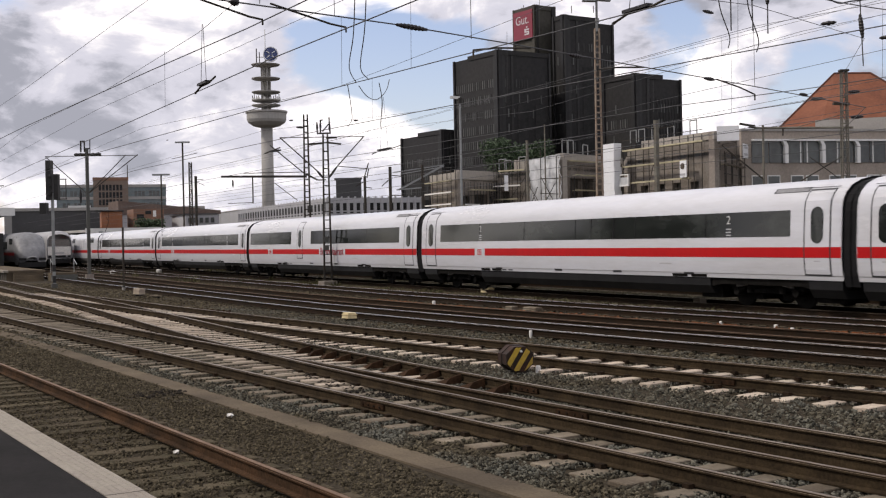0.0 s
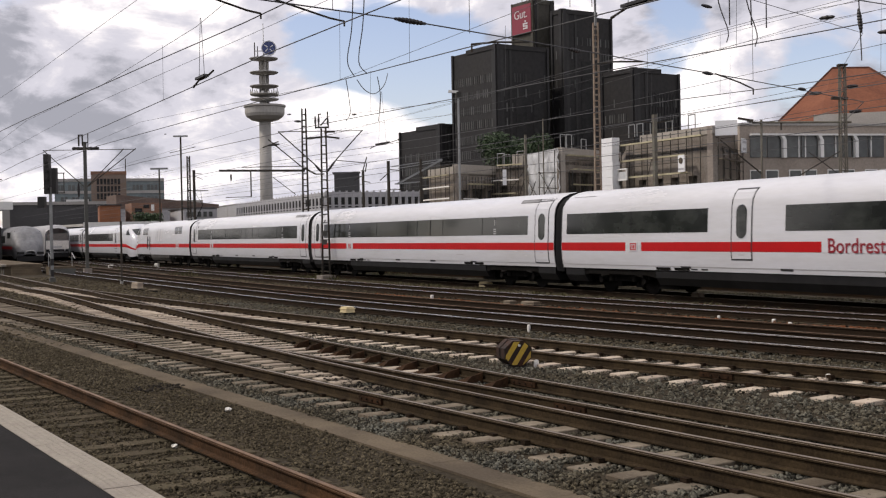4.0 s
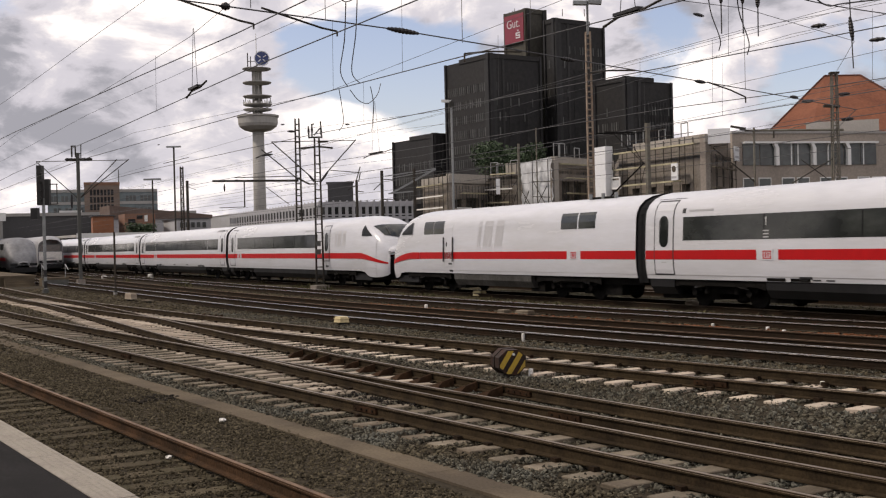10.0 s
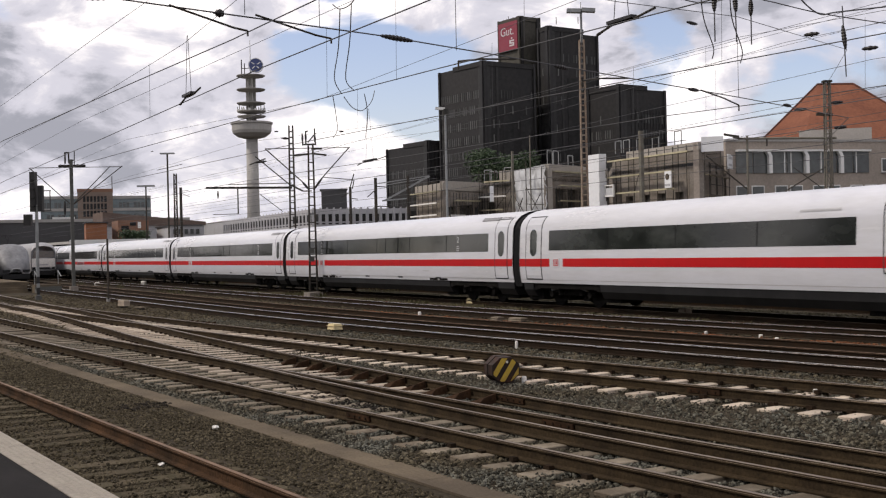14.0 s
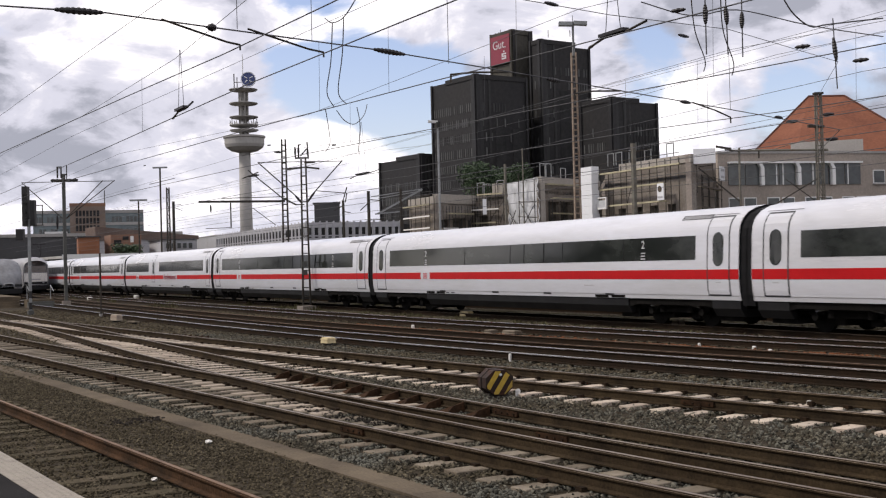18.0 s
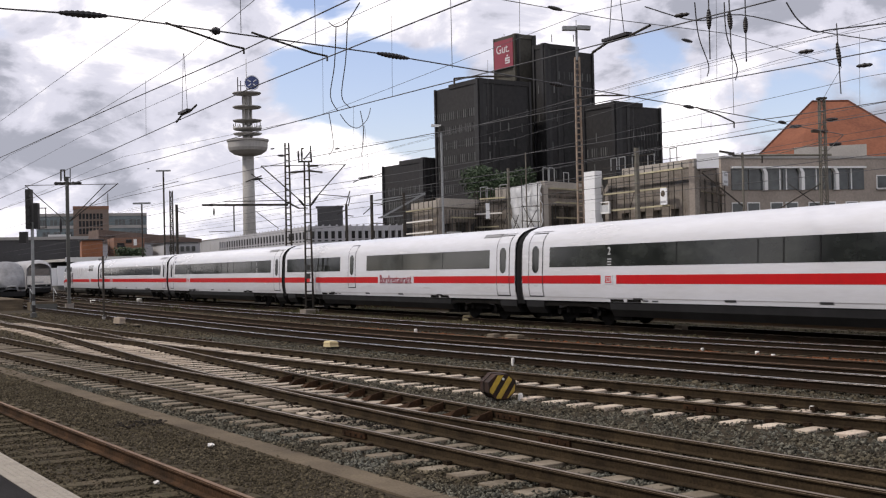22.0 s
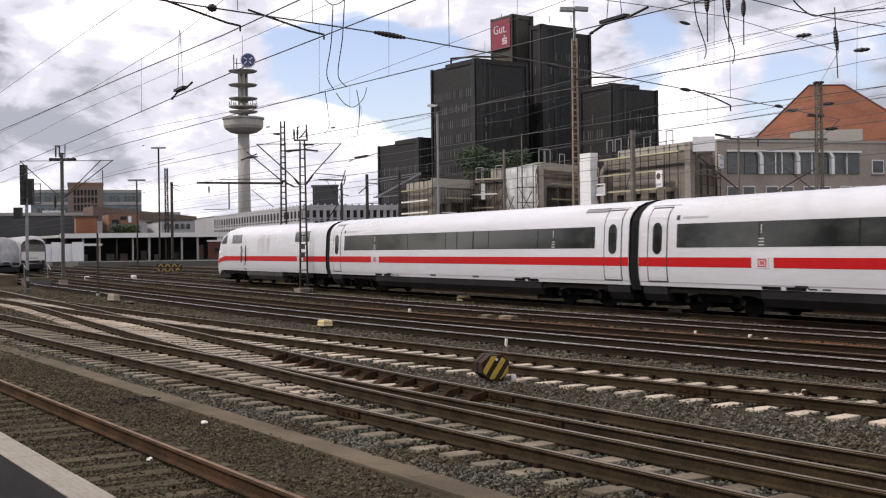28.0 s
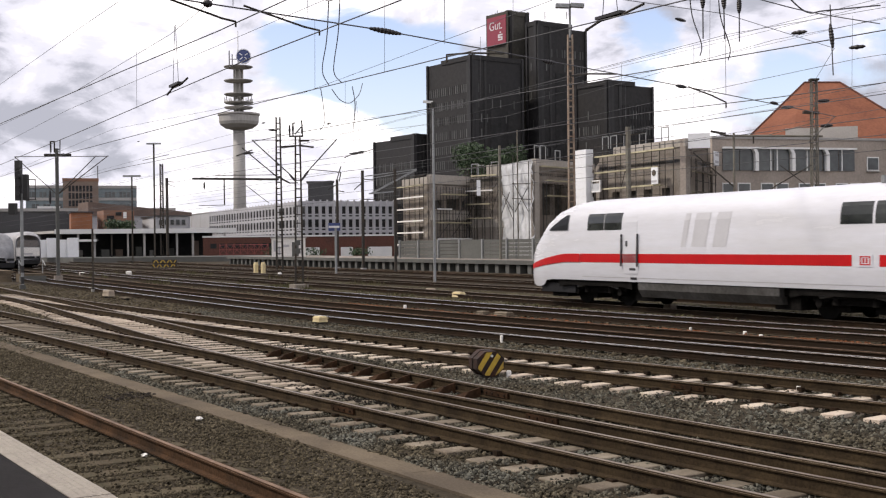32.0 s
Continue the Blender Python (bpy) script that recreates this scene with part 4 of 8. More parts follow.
def axes_of(deg):
    a = radians(deg)
    return Vector((-math.cos(a), -math.sin(a), 0)), Vector((-math.sin(a), math.cos(a), 0))


def facade_pose(p, q, z=0.0):
    """Local frame of a wall from p to q as seen from outside: x along, y inwards, z up."""
    d = Vector((q[0] - p[0], q[1] - p[1], 0)).normalized()
    n = Vector((-d.y, d.x, 0))
    m = Matrix.Identity(4)
    m.col[0], m.col[1], m.col[2], m.col[3] = (*d, 0), (*n, 0), (0, 0, 1, 0), (p[0], p[1], z, 1)
    return m


def span_of(p, q):
    return math.hypot(q[0] - p[0], q[1] - p[1])


M_TOWERCLAD = mat("grey brown shaft cladding", (0.066, 0.062, 0.050), 0.7, var=0.2, scale=0.1, fine=1.5, second=(0.050, 0.047, 0.040), spec=0.2)
M_SIGNWHITE = mat("white sign film", (0.55, 0.52, 0.53), 0.5, var=0.04)
PANE = Shape().box(0.25, -0.09, 0, 0.55, 0.15, 1.9).mesh("window", M_CURTAIN)
rng = random.Random(5)


def office_building():
    b = thing("office_building", "stepped black office tower with narrow windows and a red rooftop panel", "building")
    # corner, run to the west, run to the north, height, storeys with windows, lowered roof ends (length, drop)
    blocks = [((-235.7, 131.6), 17.7, 14.8, 44.5, 9, (6.0, 0.5), None), ((-255.1, 127.0), 18.8, 9.0, 28.2, 6, (8.0, 0.7), None), ((-248.6, 149.3), 8.6, 6.1, 58.1, 0, None, None),
              ((-240.8, 152.4), 4.0, 15.4, 54.6, 12, None, (4.6, 1.2)), ((-215.4, 154.4), 10.5, 13.7, 37.5, 8, None, (5.6, 0.8))]
    e1, e2 = axes_of(7.0)
    for i, (c, wl, wr, h, rows, low_w, low_n) in enumerate(blocks):
        c = Vector((*c, 0))
        l, r = c + e1 * wl, c + e2 * wr
        cl = c + e1 * (wl - low_w[0]) if low_w else l
        cr = c + e2 * (wr - low_n[0]) if low_n else r
        skin = M_TOWERCLAD if i == 2 else M_DARKCLAD
        k = part("block", Shape().prism([tuple(cl)[:2], tuple(c)[:2], tuple(cr)[:2], tuple(cl + e2 * (cr - c).length)[:2]], -0.3, h), skin, b, "grey brown clad sign shaft" if i == 2 else "black clad tower block")
        if low_w:
            part("roof_step", Shape().prism([tuple(l)[:2], tuple(cl)[:2], tuple(cl + e2 * wr)[:2], tuple(l + e2 * wr)[:2]], -0.3, h - low_w[1]), skin, k)
        if low_n:
            part("roof_step", Shape().prism([tuple(cr + e1 * wl)[:2], tuple(cr)[:2], tuple(r)[:2], tuple(r + e1 * wl)[:2]], -0.3, h - low_n[1]), skin, k)
        for p, q, low in ((l, c, low_w), (c, r, low_n)):
            m, w = facade_pose(p, q), span_of(p, q)
            west = p is not c
            drop = low[1] if low else 0.0
            ends = ((0.0, 0.55, drop), (w - 0.9, 0.9, 0.0)) if west else ((0.0, 0.9, 0.0), (w - 0.55, 0.55, drop))
            for x, wide, dz in ends:
                part("pier", Shape().box(x, -0.35, 0, x + wide, 0.1, h + 0.12 - dz), M_TOWERCLAD if i == 2 else M_FIN, k, at=m)
            x0, x1 = (low[0], w - 0.9) if west and low else (0.9, w - low[0]) if low else (0.55, w - 0.55)
            part("roof_edge", Shape().box(x0, -0.2, h - 1.0, x1, 0.1, h + 0.05), skin, k, at=m)
            if i == 2:
                if not west:
                    for x in (0.0, 4.9):
                        part("shadow_gap", Shape().box(x, -0.37, 40, x + (0.7 if x == 0 else 1.1), 0.05, h - 0.2), M_DARKCLAD, k, "dark recessed joint", at=m)
                continue
            n = int(w / 0.86)
            if i == 4 and not west:
                for j in range(n // 3, n):
                    part("fin", Shape().box(w * j / n - 0.09, -0.16, 9, w * j / n + 0.05, 0.1, h - 5.2), M_FINPALE, k, "pale upright facade fin", at=m)
            for sx, wide in ((0.05, 1.1), (0.24, 0.6)) if not west else ((0.90, 0.8),):
                part("pilaster", Shape().box(w * sx, -0.12, 0, w * sx + wide, 0.1, h - 1.0), M_FINPALE, k, "greyer upright strip", at=m)
            for s in range(rows):
                z = h - 8.2 - s * 3.4
                if z < 9:
                    break
                for j in range(n):
                    f = (j + 0.5) / n
                    if west:
                        lit = 0.96 if i == 0 else 0.75 if i == 1 and s < 4 else 0.8 if i == 4 and s == 1 and 0.2 < f else 0.12
                    elif i == 4:
                        lit = 0.85 if f > 0.32 else 0.0
                    elif i == 3:
                        lit = 0.75 if f > 0.45 and s < 3 else 0.1
                    else:
                        lit = 0.9 if s == 0 and (f < 0.2 or 0.32 < f < 0.56) else 0.5 if f < 0.16 else 0.06
                    if rng.random() > lit:
                        continue
                    part("window", PANE, None, k, at=m @ Matrix.Translation((0.75 + j * (w - 1.5) / n, 0, z)))
            if i in (0, 1, 3) and not west:
                # flat near-black strips on the facade paint the shade of deep recesses
                for x in (0.36, 0.70):
                    part("recess_shade", Shape().box(w * x, -0.1, 6, w * x + w * 0.2, 0.1, h - 12.0), M_SHADE_BLACK, k, "tall near-black strip painted as a shaded recess", at=m)
    c = Vector((-248.6, 149.3, 0))
    m = facade_pose(c + e1 * 8.6, c)
    sg = part("advertising_panel", Shape().box(0.6, -0.55, 50.2, 8.1, -0.37, 57.3), M_SIGNRED, b, "red panel with white lettering", at=m)
    lettering("lettering", "Gut.", 3.0, M_SIGNWHITE, sg, pose(4.2, -0.6, 55.0, 90, 0, 0), 0.03)
    lg = Shape()
    for x0, z0, x1, z1 in ((0, 0, 1.8, 0.35), (0, 0.6, 1.8, 0.9), (0, 1.15, 1.8, 1.5), (0, 0.9, 0.5, 1.15), (1.3, 0.35, 1.8, 0.6), (0.65, 1.75, 1.15, 2.1)):
        lg.box(5.1 + x0, -0.64, 51.3 + z0, 5.1 + x1, -0.56, 51.3 + z1)
    part("emblem", lg, M_SIGNWHITE, sg, "white bent emblem")
    for x in (0.8, 2.0, 2.8, 4.6, 7.2):
        part("roof_aerial", Shape().tube((x, 1.0, 58.0), (x, 1.0, 58.9 + 0.3 * math.sin(x * 5)), 0.07, n=6), M_STEEL, b, at=m)
    for q in (Vector((-238.2, 153.0, 54.6)), Vector((-236.5, 158.0, 54.6))):
        part("roof_aerial", Shape().tube(tuple(q), tuple(q + Vector((0, 0, 1.7))), 0.09, n=6), M_STEEL, b)


office_building()


def radio_tower():
    c = (-475.0, 155.5)
    t = thing("radio_tower", "slender pale concrete radio tower with stacked round decks", "tower", at=pose(c[0], c[1], -0.3))
    part("shaft", Shape().lathe([(2.75, 0), (2.55, 25), (2.35, 52)], 28), M_CONCRETE, t, "tapering concrete shaft", smooth=True)
    part("pulpit", Shape().lathe([(2.5, 49.8), (5.6, 50.6), (7.6, 52.0), (8.1, 53.2), (8.15, 55.6), (8.6, 55.9), (8.6, 56.6), (2.0, 56.9)], 36), M_CONCRETE, t, "round concrete operations deck")
    part("core", Shape().tube((0, 0, 56), (0, 0, 76), 1.0, n=14), M_CONCRETE, t)
    for k in range(6):
        a = k * math.pi / 3
        part("column", Shape().tube((1.75 * math.cos(a), 1.75 * math.sin(a), 56.5), (1.75 * math.cos(a), 1.75 * math.sin(a), 75.4), 0.34, n=10), M_CONCRETE, t)
    for z in (75.3, 69.6, 64.0, 58.6, 60.6):
        part("deck", Shape().lathe([(2.0, z - 0.5), (5.4, z + 0.1), (5.9, z + 0.45), (5.9, z + 0.7), (2.0, z + 0.75)], 32), M_CONCRETE, t, "thin round aerial deck")
    for k in range(14):
        a = k * math.pi / 7
        part("rail_post", Shape().tube((5.6 * math.cos(a), 5.6 * math.sin(a), 61.2), (5.6 * math.cos(a), 5.6 * math.sin(a), 62.6 + 0.5 * (k % 3)), 0.16, n=6), M_STEEL, t)
        part("dish", Shape().tube((5.4 * math.cos(a), 5.4 * math.sin(a), 61.6), (5.9 * math.cos(a), 5.9 * math.sin(a), 61.6), 0.5, n=10), M_PALE, t)
    part("antenna", Shape().tube((0, 0, 76), (0, 0, 90.5), 0.28, 0.14, 8), M_PALE, t)
    # round sign turned to the station
    d = Vector((475.0, -155.5, 0)).normalized()
    s = Vector((-d.y, d.x, 0))
    o = Vector((0, 0, 80.0)) + d * 1.5 + s * 2.2
    def ringpts(r0, r1, off, n=36):
        sh = Shape()
        rows = []
        for r, f in ((r0, 0), (r1, 0)):
            rows.append([tuple(o + d * off + (s * math.cos(2 * math.pi * i / n) + Vector((0, 0, 1)) * math.sin(2 * math.pi * i / n)) * r) for i in range(n + 1)])
        return sh.sheet(rows)
    disc = part("round_sign", Shape().tube(tuple(o - d * 0.8), tuple(o + d * 0.2), 3.1, n=36), M_BLUE, t, "round blue sign with a silver ring")
    part("sign_ring", ringpts(2.75, 3.08, 0.24), M_SILVER, disc)
    for a0, b0, a1, b1 in ((-1.8, 1.2, -0.5, 0.4), (1.8, 1.2, 0.5, 0.4), (-1.5, -1.4, -0.4, -0.4), (1.5, -1.4, 0.4, -0.4)):
        part("sign_bar", Shape().obox(tuple(o + d * 0.3 + s * a0 + Vector((0, 0, b0))), tuple(o + d * 0.3 + s * a1 + Vector((0, 0, b1))), 0.36, 0.08, up=tuple(d)), M_SILVER, disc)
    part("aerial_frame", Shape().obox(tuple(-s * 3.6 + Vector((0, 0, 76))), tuple(-s * 3.6 + Vector((0, 0, 82.5))), 0.35, 0.35).obox(tuple(-s * 3.6 + Vector((0, 0, 79))), tuple(Vector((0, 0, 79))), 0.25, 0.25)
         .obox(tuple(-s * 2.4 + Vector((0, 0, 76))), tuple(-s * 2.4 + Vector((0, 0, 81))), 0.3, 0.3), M_STEEL, t)


radio_tower()


def parking_garage():
    g = thing("parking_garage", "pale ribbed concrete parking garage with rows of dark openings", "building")
    faces = [((-240.0, 91.8), (-237.6, 112.8)), ((-326.0, 97.8), (-240.0, 91.8))]
    # solid core in near-black: the shade of the open decks is in its colour
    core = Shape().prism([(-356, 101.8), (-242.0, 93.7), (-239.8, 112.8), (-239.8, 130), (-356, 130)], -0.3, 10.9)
    part("core", core, M_SHADE_BLACK, g)
    for (p, q), pitch, wide, deep in zip(faces, (1.43, 2.7), (0.60, 1.0), (0.45, 0.1)):
        m, w = facade_pose(p, q), span_of(p, q)
        pier = Shape().box(-wide / 2, 0, 1.2, wide / 2, deep, 11.5).box(-wide * 0.28, -0.5 * deep, 1.2, wide * 0.28, 0.0, 11.75).mesh("pier", M_PIER)
        for z0, z1, out in ((10.35, 11.45, 0.3), (8.45, 8.75, 0.1), (7.55, 8.15, 0.35), (5.55, 5.85, 0.1), (4.65, 5.25, 0.35), (3.3, 3.75, 0.3), (1.2, 2.6, 0.2)):
            part("spandrel", Shape().box(0, deep * (0.5 - out), z0, w, deep, z1), M_PIER, g, "pale concrete parapet band", at=m)
        n = int(w / pitch)
        for i in range(n + 1):
            part("pier", pier, None, g, at=m @ Matrix.Translation((i * w / n, 0, 0)))
    mw = facade_pose((-480.0, 108.55), (-326.0, 97.8))
    lw = span_of((-480.0, 108.55), (-326.0, 97.8))
    part("plain_wall", Shape().box(0, 0.1, -0.3, lw, 4.0, 11.3), M_PIER, g, "plain grey concrete end wall", at=mw)
    part("coping", Shape().box(0, 0.0, 11.3, lw, 4.0, 11.6), M_CONCRETE, g, at=mw)
    for k in range(12):
        part("wall_joint", Shape().box(lw - 12 * k - 0.12, 0.05, 0, lw - 12 * k + 0.12, 0.12, 11.3), M_CONCRETE, g, at=mw)
    part("stair_house", Shape().prism([(-252, 98.4), (-249.4, 103.5), (-258, 106), (-258.5, 101.4)], 11, 16.0), M_DARKROOF, g, "dark rooftop stair house")
    part("stair_house_roof", Shape().prism([(-252.2, 98.1), (-249.1, 103.6), (-258, 106.3), (-258.8, 101.2)], 16.0, 16.4), M_DARKROOF, g)
    w = thing("brick_wall", "low red brick retaining wall with a pale plinth", "wall")
    a, b = (-192.0, 56.5), (-180.6, 86.2)
    m, L = facade_pose(a, b), span_of(a, b)
    part("wall", Shape().box(0, 0, -0.3, L, 1, 3.5), M_REDBRICK, w, at=m)
    part("coping", Shape().box(-0.1, -0.15, 3.5, L + 0.1, 1.1, 3.75), M_PALE, w, at=m)
    for i in range(9):
        # near-black boxes on the wall face, their colour standing for shaded depth
        part("opening", Shape().box(1.2 + i * 1.35, -0.06, 1.7, 2.2 + i * 1.35, 0.1, 2.5), M_SHADE_BLACK, w, "dark small opening", at=m)
    for x0, x1 in ((16.5, 19), (22.5, 24.5), (27, 31)):
        part("plinth", Shape().box(x0, -0.1, -0.3, x1, 0.1, 1.7), M_PALE, w, at=m)


parking_garage()


# ---- scaffolded buildings ----
def wall_run(parent, p, q, z0, z1, material, name="wall", label="", thick=0.5):
    m, L = facade_pose(p, q), span_of(p, q)
    return part(name, Shape().box(0, 0, z0, L, thick, z1), material, parent, label, at=m)


def guard_frames(label, p, q, z, xs, h=1.3):
    gd = thing("guard_rail", label, "guard rail", "roof guard frames")
    m = facade_pose(p, q)
    for x in xs:
        hh = h * rng.uniform(0.85, 1.25)
        s = Shape().tube((x, 0.2, z), (x, 0.2, z + hh), 0.05, n=6).tube((x + 1.0, 0.2, z), (x + 1.0, 0.2, z + hh), 0.05, n=6).tube((x, 0.2, z + hh), (x + 1.0, 0.2, z + hh), 0.05, n=6)
        part("frame", s, M_MASTGREY, gd, at=m)


def wall_with_openings(parent, p, q, z0, z1, material, holes, label="", thick=0.5):
    """Wall from p to q with openings (x0, x1, z0, z1) cut through it."""
    m, L = facade_pose(p, q), span_of(p, q)
    x = 0.0
    for a, b, c, d in sorted(holes):
        part("pier", Shape().box(x, 0, z0, a, thick, z1), material, parent, label, at=m)
        part("spandrel", Shape().box(a, 0, z0, b, thick, c), material, parent, label, at=m)
        part("lintel", Shape().box(a, 0, d, b, thick, z1), material, parent, label, at=m)
        part("opening", Shape().box(a, thick - 0.06, c, b, thick + 0.04, d), M_HOLLOW, parent, "dark empty window opening", at=m)
        x = b
    part("pier", Shape().box(x, 0, z0, L, thick, z1), material, parent, label, at=m)


def boards(sc, m, x0, x1, z, off, material, lip=0.10, ledger=True):
    """One lift of a scaffold: walkway, toeboard and hand rail."""
    part("walkway", Shape().box(x0, -off, z - 0.05, x1, 0.32 - off, z), M_PLANK, sc, "walkway boards", at=m)
    part("toeboard", Shape().box(x0, -off - 0.05, z - 0.05, x1, -off - 0.01, z + lip), material, sc, "pale toeboard", at=m)
    if ledger:
        part("ledger", Shape().tube((x0, -off, z + 1.0), (x1, -off, z + 1.0), 0.03, n=6), M_STEEL, sc, at=m)


def scaffold(label, p, q, lifts, top, xs, off=1.1, material=None, braces=()):
    """Tube scaffold before a wall from p to q; lifts are (x0, x1, z, toeboard material)."""
    sc = thing("scaffold", label, "scaffold", "scaffolds on the old building")
    m = facade_pose(p, q)
    for x in xs:
        for y in (-off, -0.2):
            part("standard", Shape().tube((x, y, -0.3), (x, y, top), 0.04, n=6), material or M_STEEL, sc, at=m)
    for x0, x1, z, mm in lifts:
        boards(sc, m, x0, x1, z, off, mm)
    for x0, z0, x1, z1 in braces:
        part("brace", Shape().tube((x0, -off, z0), (x1, -off, z1), 0.035, n=5), material or M_STEEL, sc, at=m)
    return sc


def scaffolded_building():
    b = thing("renovated_building", "long grey brown building stripped for renovation behind scaffolds", "building")
    L1, K1, R1 = (-124.86, 60.5), (-116.84, 59.92), (-119.58, 66.33)
    A2, K2, R2 = (-115.13, 68.28), (-105.78, 66.48), (-111.0, 77.5)
    A3, K3, R3 = (-96.8, 68.3), (-83.3, 68.0), (-89.3, 75.9)
    wall_with_openings(b, L1, K1, -0.3, 8.7, M_OLD, [(1.2, 2.4, 2.6, 4.0), (4.6, 5.8, 2.6, 4.0)], "exposed masonry wall")
    part("parapet", Shape().box(-0.05, -0.12, 8.7, span_of(L1, K1) + 0.12, 0.5, 9.52), M_WALLPALE, b, "pale parapet band", at=facade_pose(L1, K1))
    wall_with_openings(b, K1, R1, -0.3, 8.72, M_OLD, [(0.8, 2.1, 5.9, 6.9), (2.8, 5.0, 5.9, 7.1), (5.5, 6.5, 5.9, 6.9)], "exposed brown masonry wall")
    part("parapet", Shape().box(0.0, -0.12, 8.72, span_of(K1, R1), 0.5, 9.72), M_WALLPALE, b, "pale parapet band", at=facade_pose(K1, R1))
    wall_with_openings(b, R1, A2, -0.3, 9.6, M_OLD, [(0.5, 1.7, 5.0, 7.4)], "exposed brown masonry wall")
    part("parapet", Shape().box(2.53, -0.1, 9.6, 4.35, 0.5, 10.9), M_WALLPALE, b, "pale chimney block", at=facade_pose(R1, A2))
    for p, q, z0, z1 in ((K1, R1, 4.7, 5.75), (R1, A2, 3.9, 4.8)):
        part("cornice", Shape().box(0.0, -0.1, z0, span_of(p, q), -0.003, z1), M_WALLPALE, b, "pale cornice band", at=facade_pose(p, q))
    wall_run(b, A2, K2, -0.3, 10.6, M_WALLPALE)
    wall_with_openings(b, K2, R2, -0.3, 10.15, M_OLD, [(1.4, 3.6, 5.0, 8.3), (3.9, 6.0, 5.0, 8.3), (9.5, 11.8, 8.5, 10.1)], "brown masonry wall with tall windows")
    part("parapet", Shape().box(0.0, -0.15, 10.15, span_of(K2, R2), 0.5, 10.85), M_WALLPALE, b, "pale parapet band", at=facade_pose(K2, R2))
    m = facade_pose(K2, R2)
    fr = part("window_frame", Shape().box(9.4, -0.1, 8.36, 11.9, 0.1, 8.52).box(9.4, -0.06, 10.0, 11.9, 0.1, 10.12).box(9.4, -0.06, 8.52, 9.55, 0.1, 10.0).box(10.75, -0.06, 8.52, 10.95, 0.1, 10.0), M_FRAMEWHITE, b, "white window frame", at=m)
    for x in (9.58, 10.98):
        part("pane", Shape().box(x, 0.12, 8.52, x + (1.15 if x < 10 else 0.8), 0.16, 10.0), M_GLASSWIN, fr)
    part("glazing_bar", Shape().box(9.55, 0.08, 9.2, 11.8, 0.12, 9.26).box(10.12, 0.08, 8.52, 10.17, 0.12, 10.0), M_FRAMEWHITE, fr)
    wall_run(b, R2, A3, -0.3, 10.0, M_OLD)
    wall_with_openings(b, A3, K3, -0.3, 10.45, M_OLD, [(2.2 + 2.6 * k, 3.4 + 2.6 * k, 5.2, 6.9) for k in range(4)], "grey brown stripped wall")
    part("parapet", Shape().box(2.6, -0.12, 10.45, span_of(A3, K3) + 0.1, 0.5, 11.15), M_WALLPALE, b, "pale parapet", at=facade_pose(A3, K3))
    wall_with_openings(b, K3, R3, -0.3, 11.1, M_BRICKTAN, [(1.2, 8.8, 8.35, 8.95), (1.2, 8.8, 6.5, 7.1)], "tan brick return wall")
    part("roof", Shape().prism([L1, K1, R1, A2, K2, R2, A3, K3, R3, (-92, 76), (-110, 79), (-135, 88)], 9.1, 9.4), M_DARKROOF, b)
    # scaffolds and hung sheets
    scaffold("tube scaffold with pale boards on a masonry corner", L1, K1, [(0.0, 7.9, z, M_WHITEPAINT) for z in (2.0, 3.35, 4.65, 6.0, 7.3)] + [(0.0, 7.9, 8.6, M_PLANK)], 9.9, (0.0, 2.4, 5.4, 7.9), off=0.75)
    scaffold("tube scaffold along brown masonry", K1, R1, [(1.4, 5.9, 7.55, M_PLANK), (0.4, 3.0, 5.9, M_PALE), (0.4, 6.6, 4.4, M_PLANK), (0.4, 6.6, 2.6, M_PALE)], 8.4, (0.4, 1.5, 2.6, 3.7, 4.8, 5.7, 6.6), off=0.6, material=M_SEAM, braces=((0.4, 2.6, 2.6, 4.4), (3.7, 4.4, 5.7, 7.5), (2.6, 2.6, 4.8, 4.4)))
    scaffold("tube scaffold in front of a recess", R1, A2, [(0.8, 4.3, 9.7, M_PLANK), (0.0, 3.8, 8.0, M_WHITEPAINT), (0.0, 3.4, 6.5, M_PLANK), (0.0, 3.6, 4.9, M_PLANK)], 11.0, (0.1, 1.2, 2.3, 3.4, 4.5), off=0.7, material=M_STEEL, braces=((0.1, 4.9, 2.3, 8.0), (1.2, 8.0, 2.3, 9.7), (2.3, 6.5, 4.5, 8.9), (3.4, 5.0, 4.6, 8.0)))
    scaffold("tube scaffold before brown masonry with board walkways", K2, R2, [(0.4, 6.9, 10.05, M_PLANK), (1.4, 6.9, 8.6, M_PLANK), (1.4, 5.6, 7.0, M_PLANK)], 8.4, (1.3, 3.6, 5.9, 7.6), off=0.6, material=M_SEAM)
    scaffold("tube scaffold with yellowish boards below a parapet", A3, K3, [(0.8, 13.3, 10.3, M_PLANK), (0.8, 10.9, 8.75, M_PLANK), (0.8, 11.3, 7.15, M_PLANK), (0.8, 11.3, 5.3, M_PLANK)], 11.0, (0.9, 3.0, 5.2, 7.6, 10.0, 12.0), braces=((5.2, 7.1, 5.9, 8.7), (5.9, 8.7, 7.0, 7.1)))
    scaffold("dark tube scaffold round the building corner", K3, R3, [(0.6, 9.2, 8.3, M_BARK), (0.6, 9.2, 6.45, M_BARK)], 9.4, (0.8, 3.4, 6.0, 8.8), off=0.7)
    tp = thing("tarpaulin", "creased white tarpaulin sheets hung over a scaffold", "tarpaulin")
    m, L = facade_pose(A2, K2), span_of(A2, K2)
    rows = []
    for j in range(31):
        z = 0.6 + 10.2 * j / 30
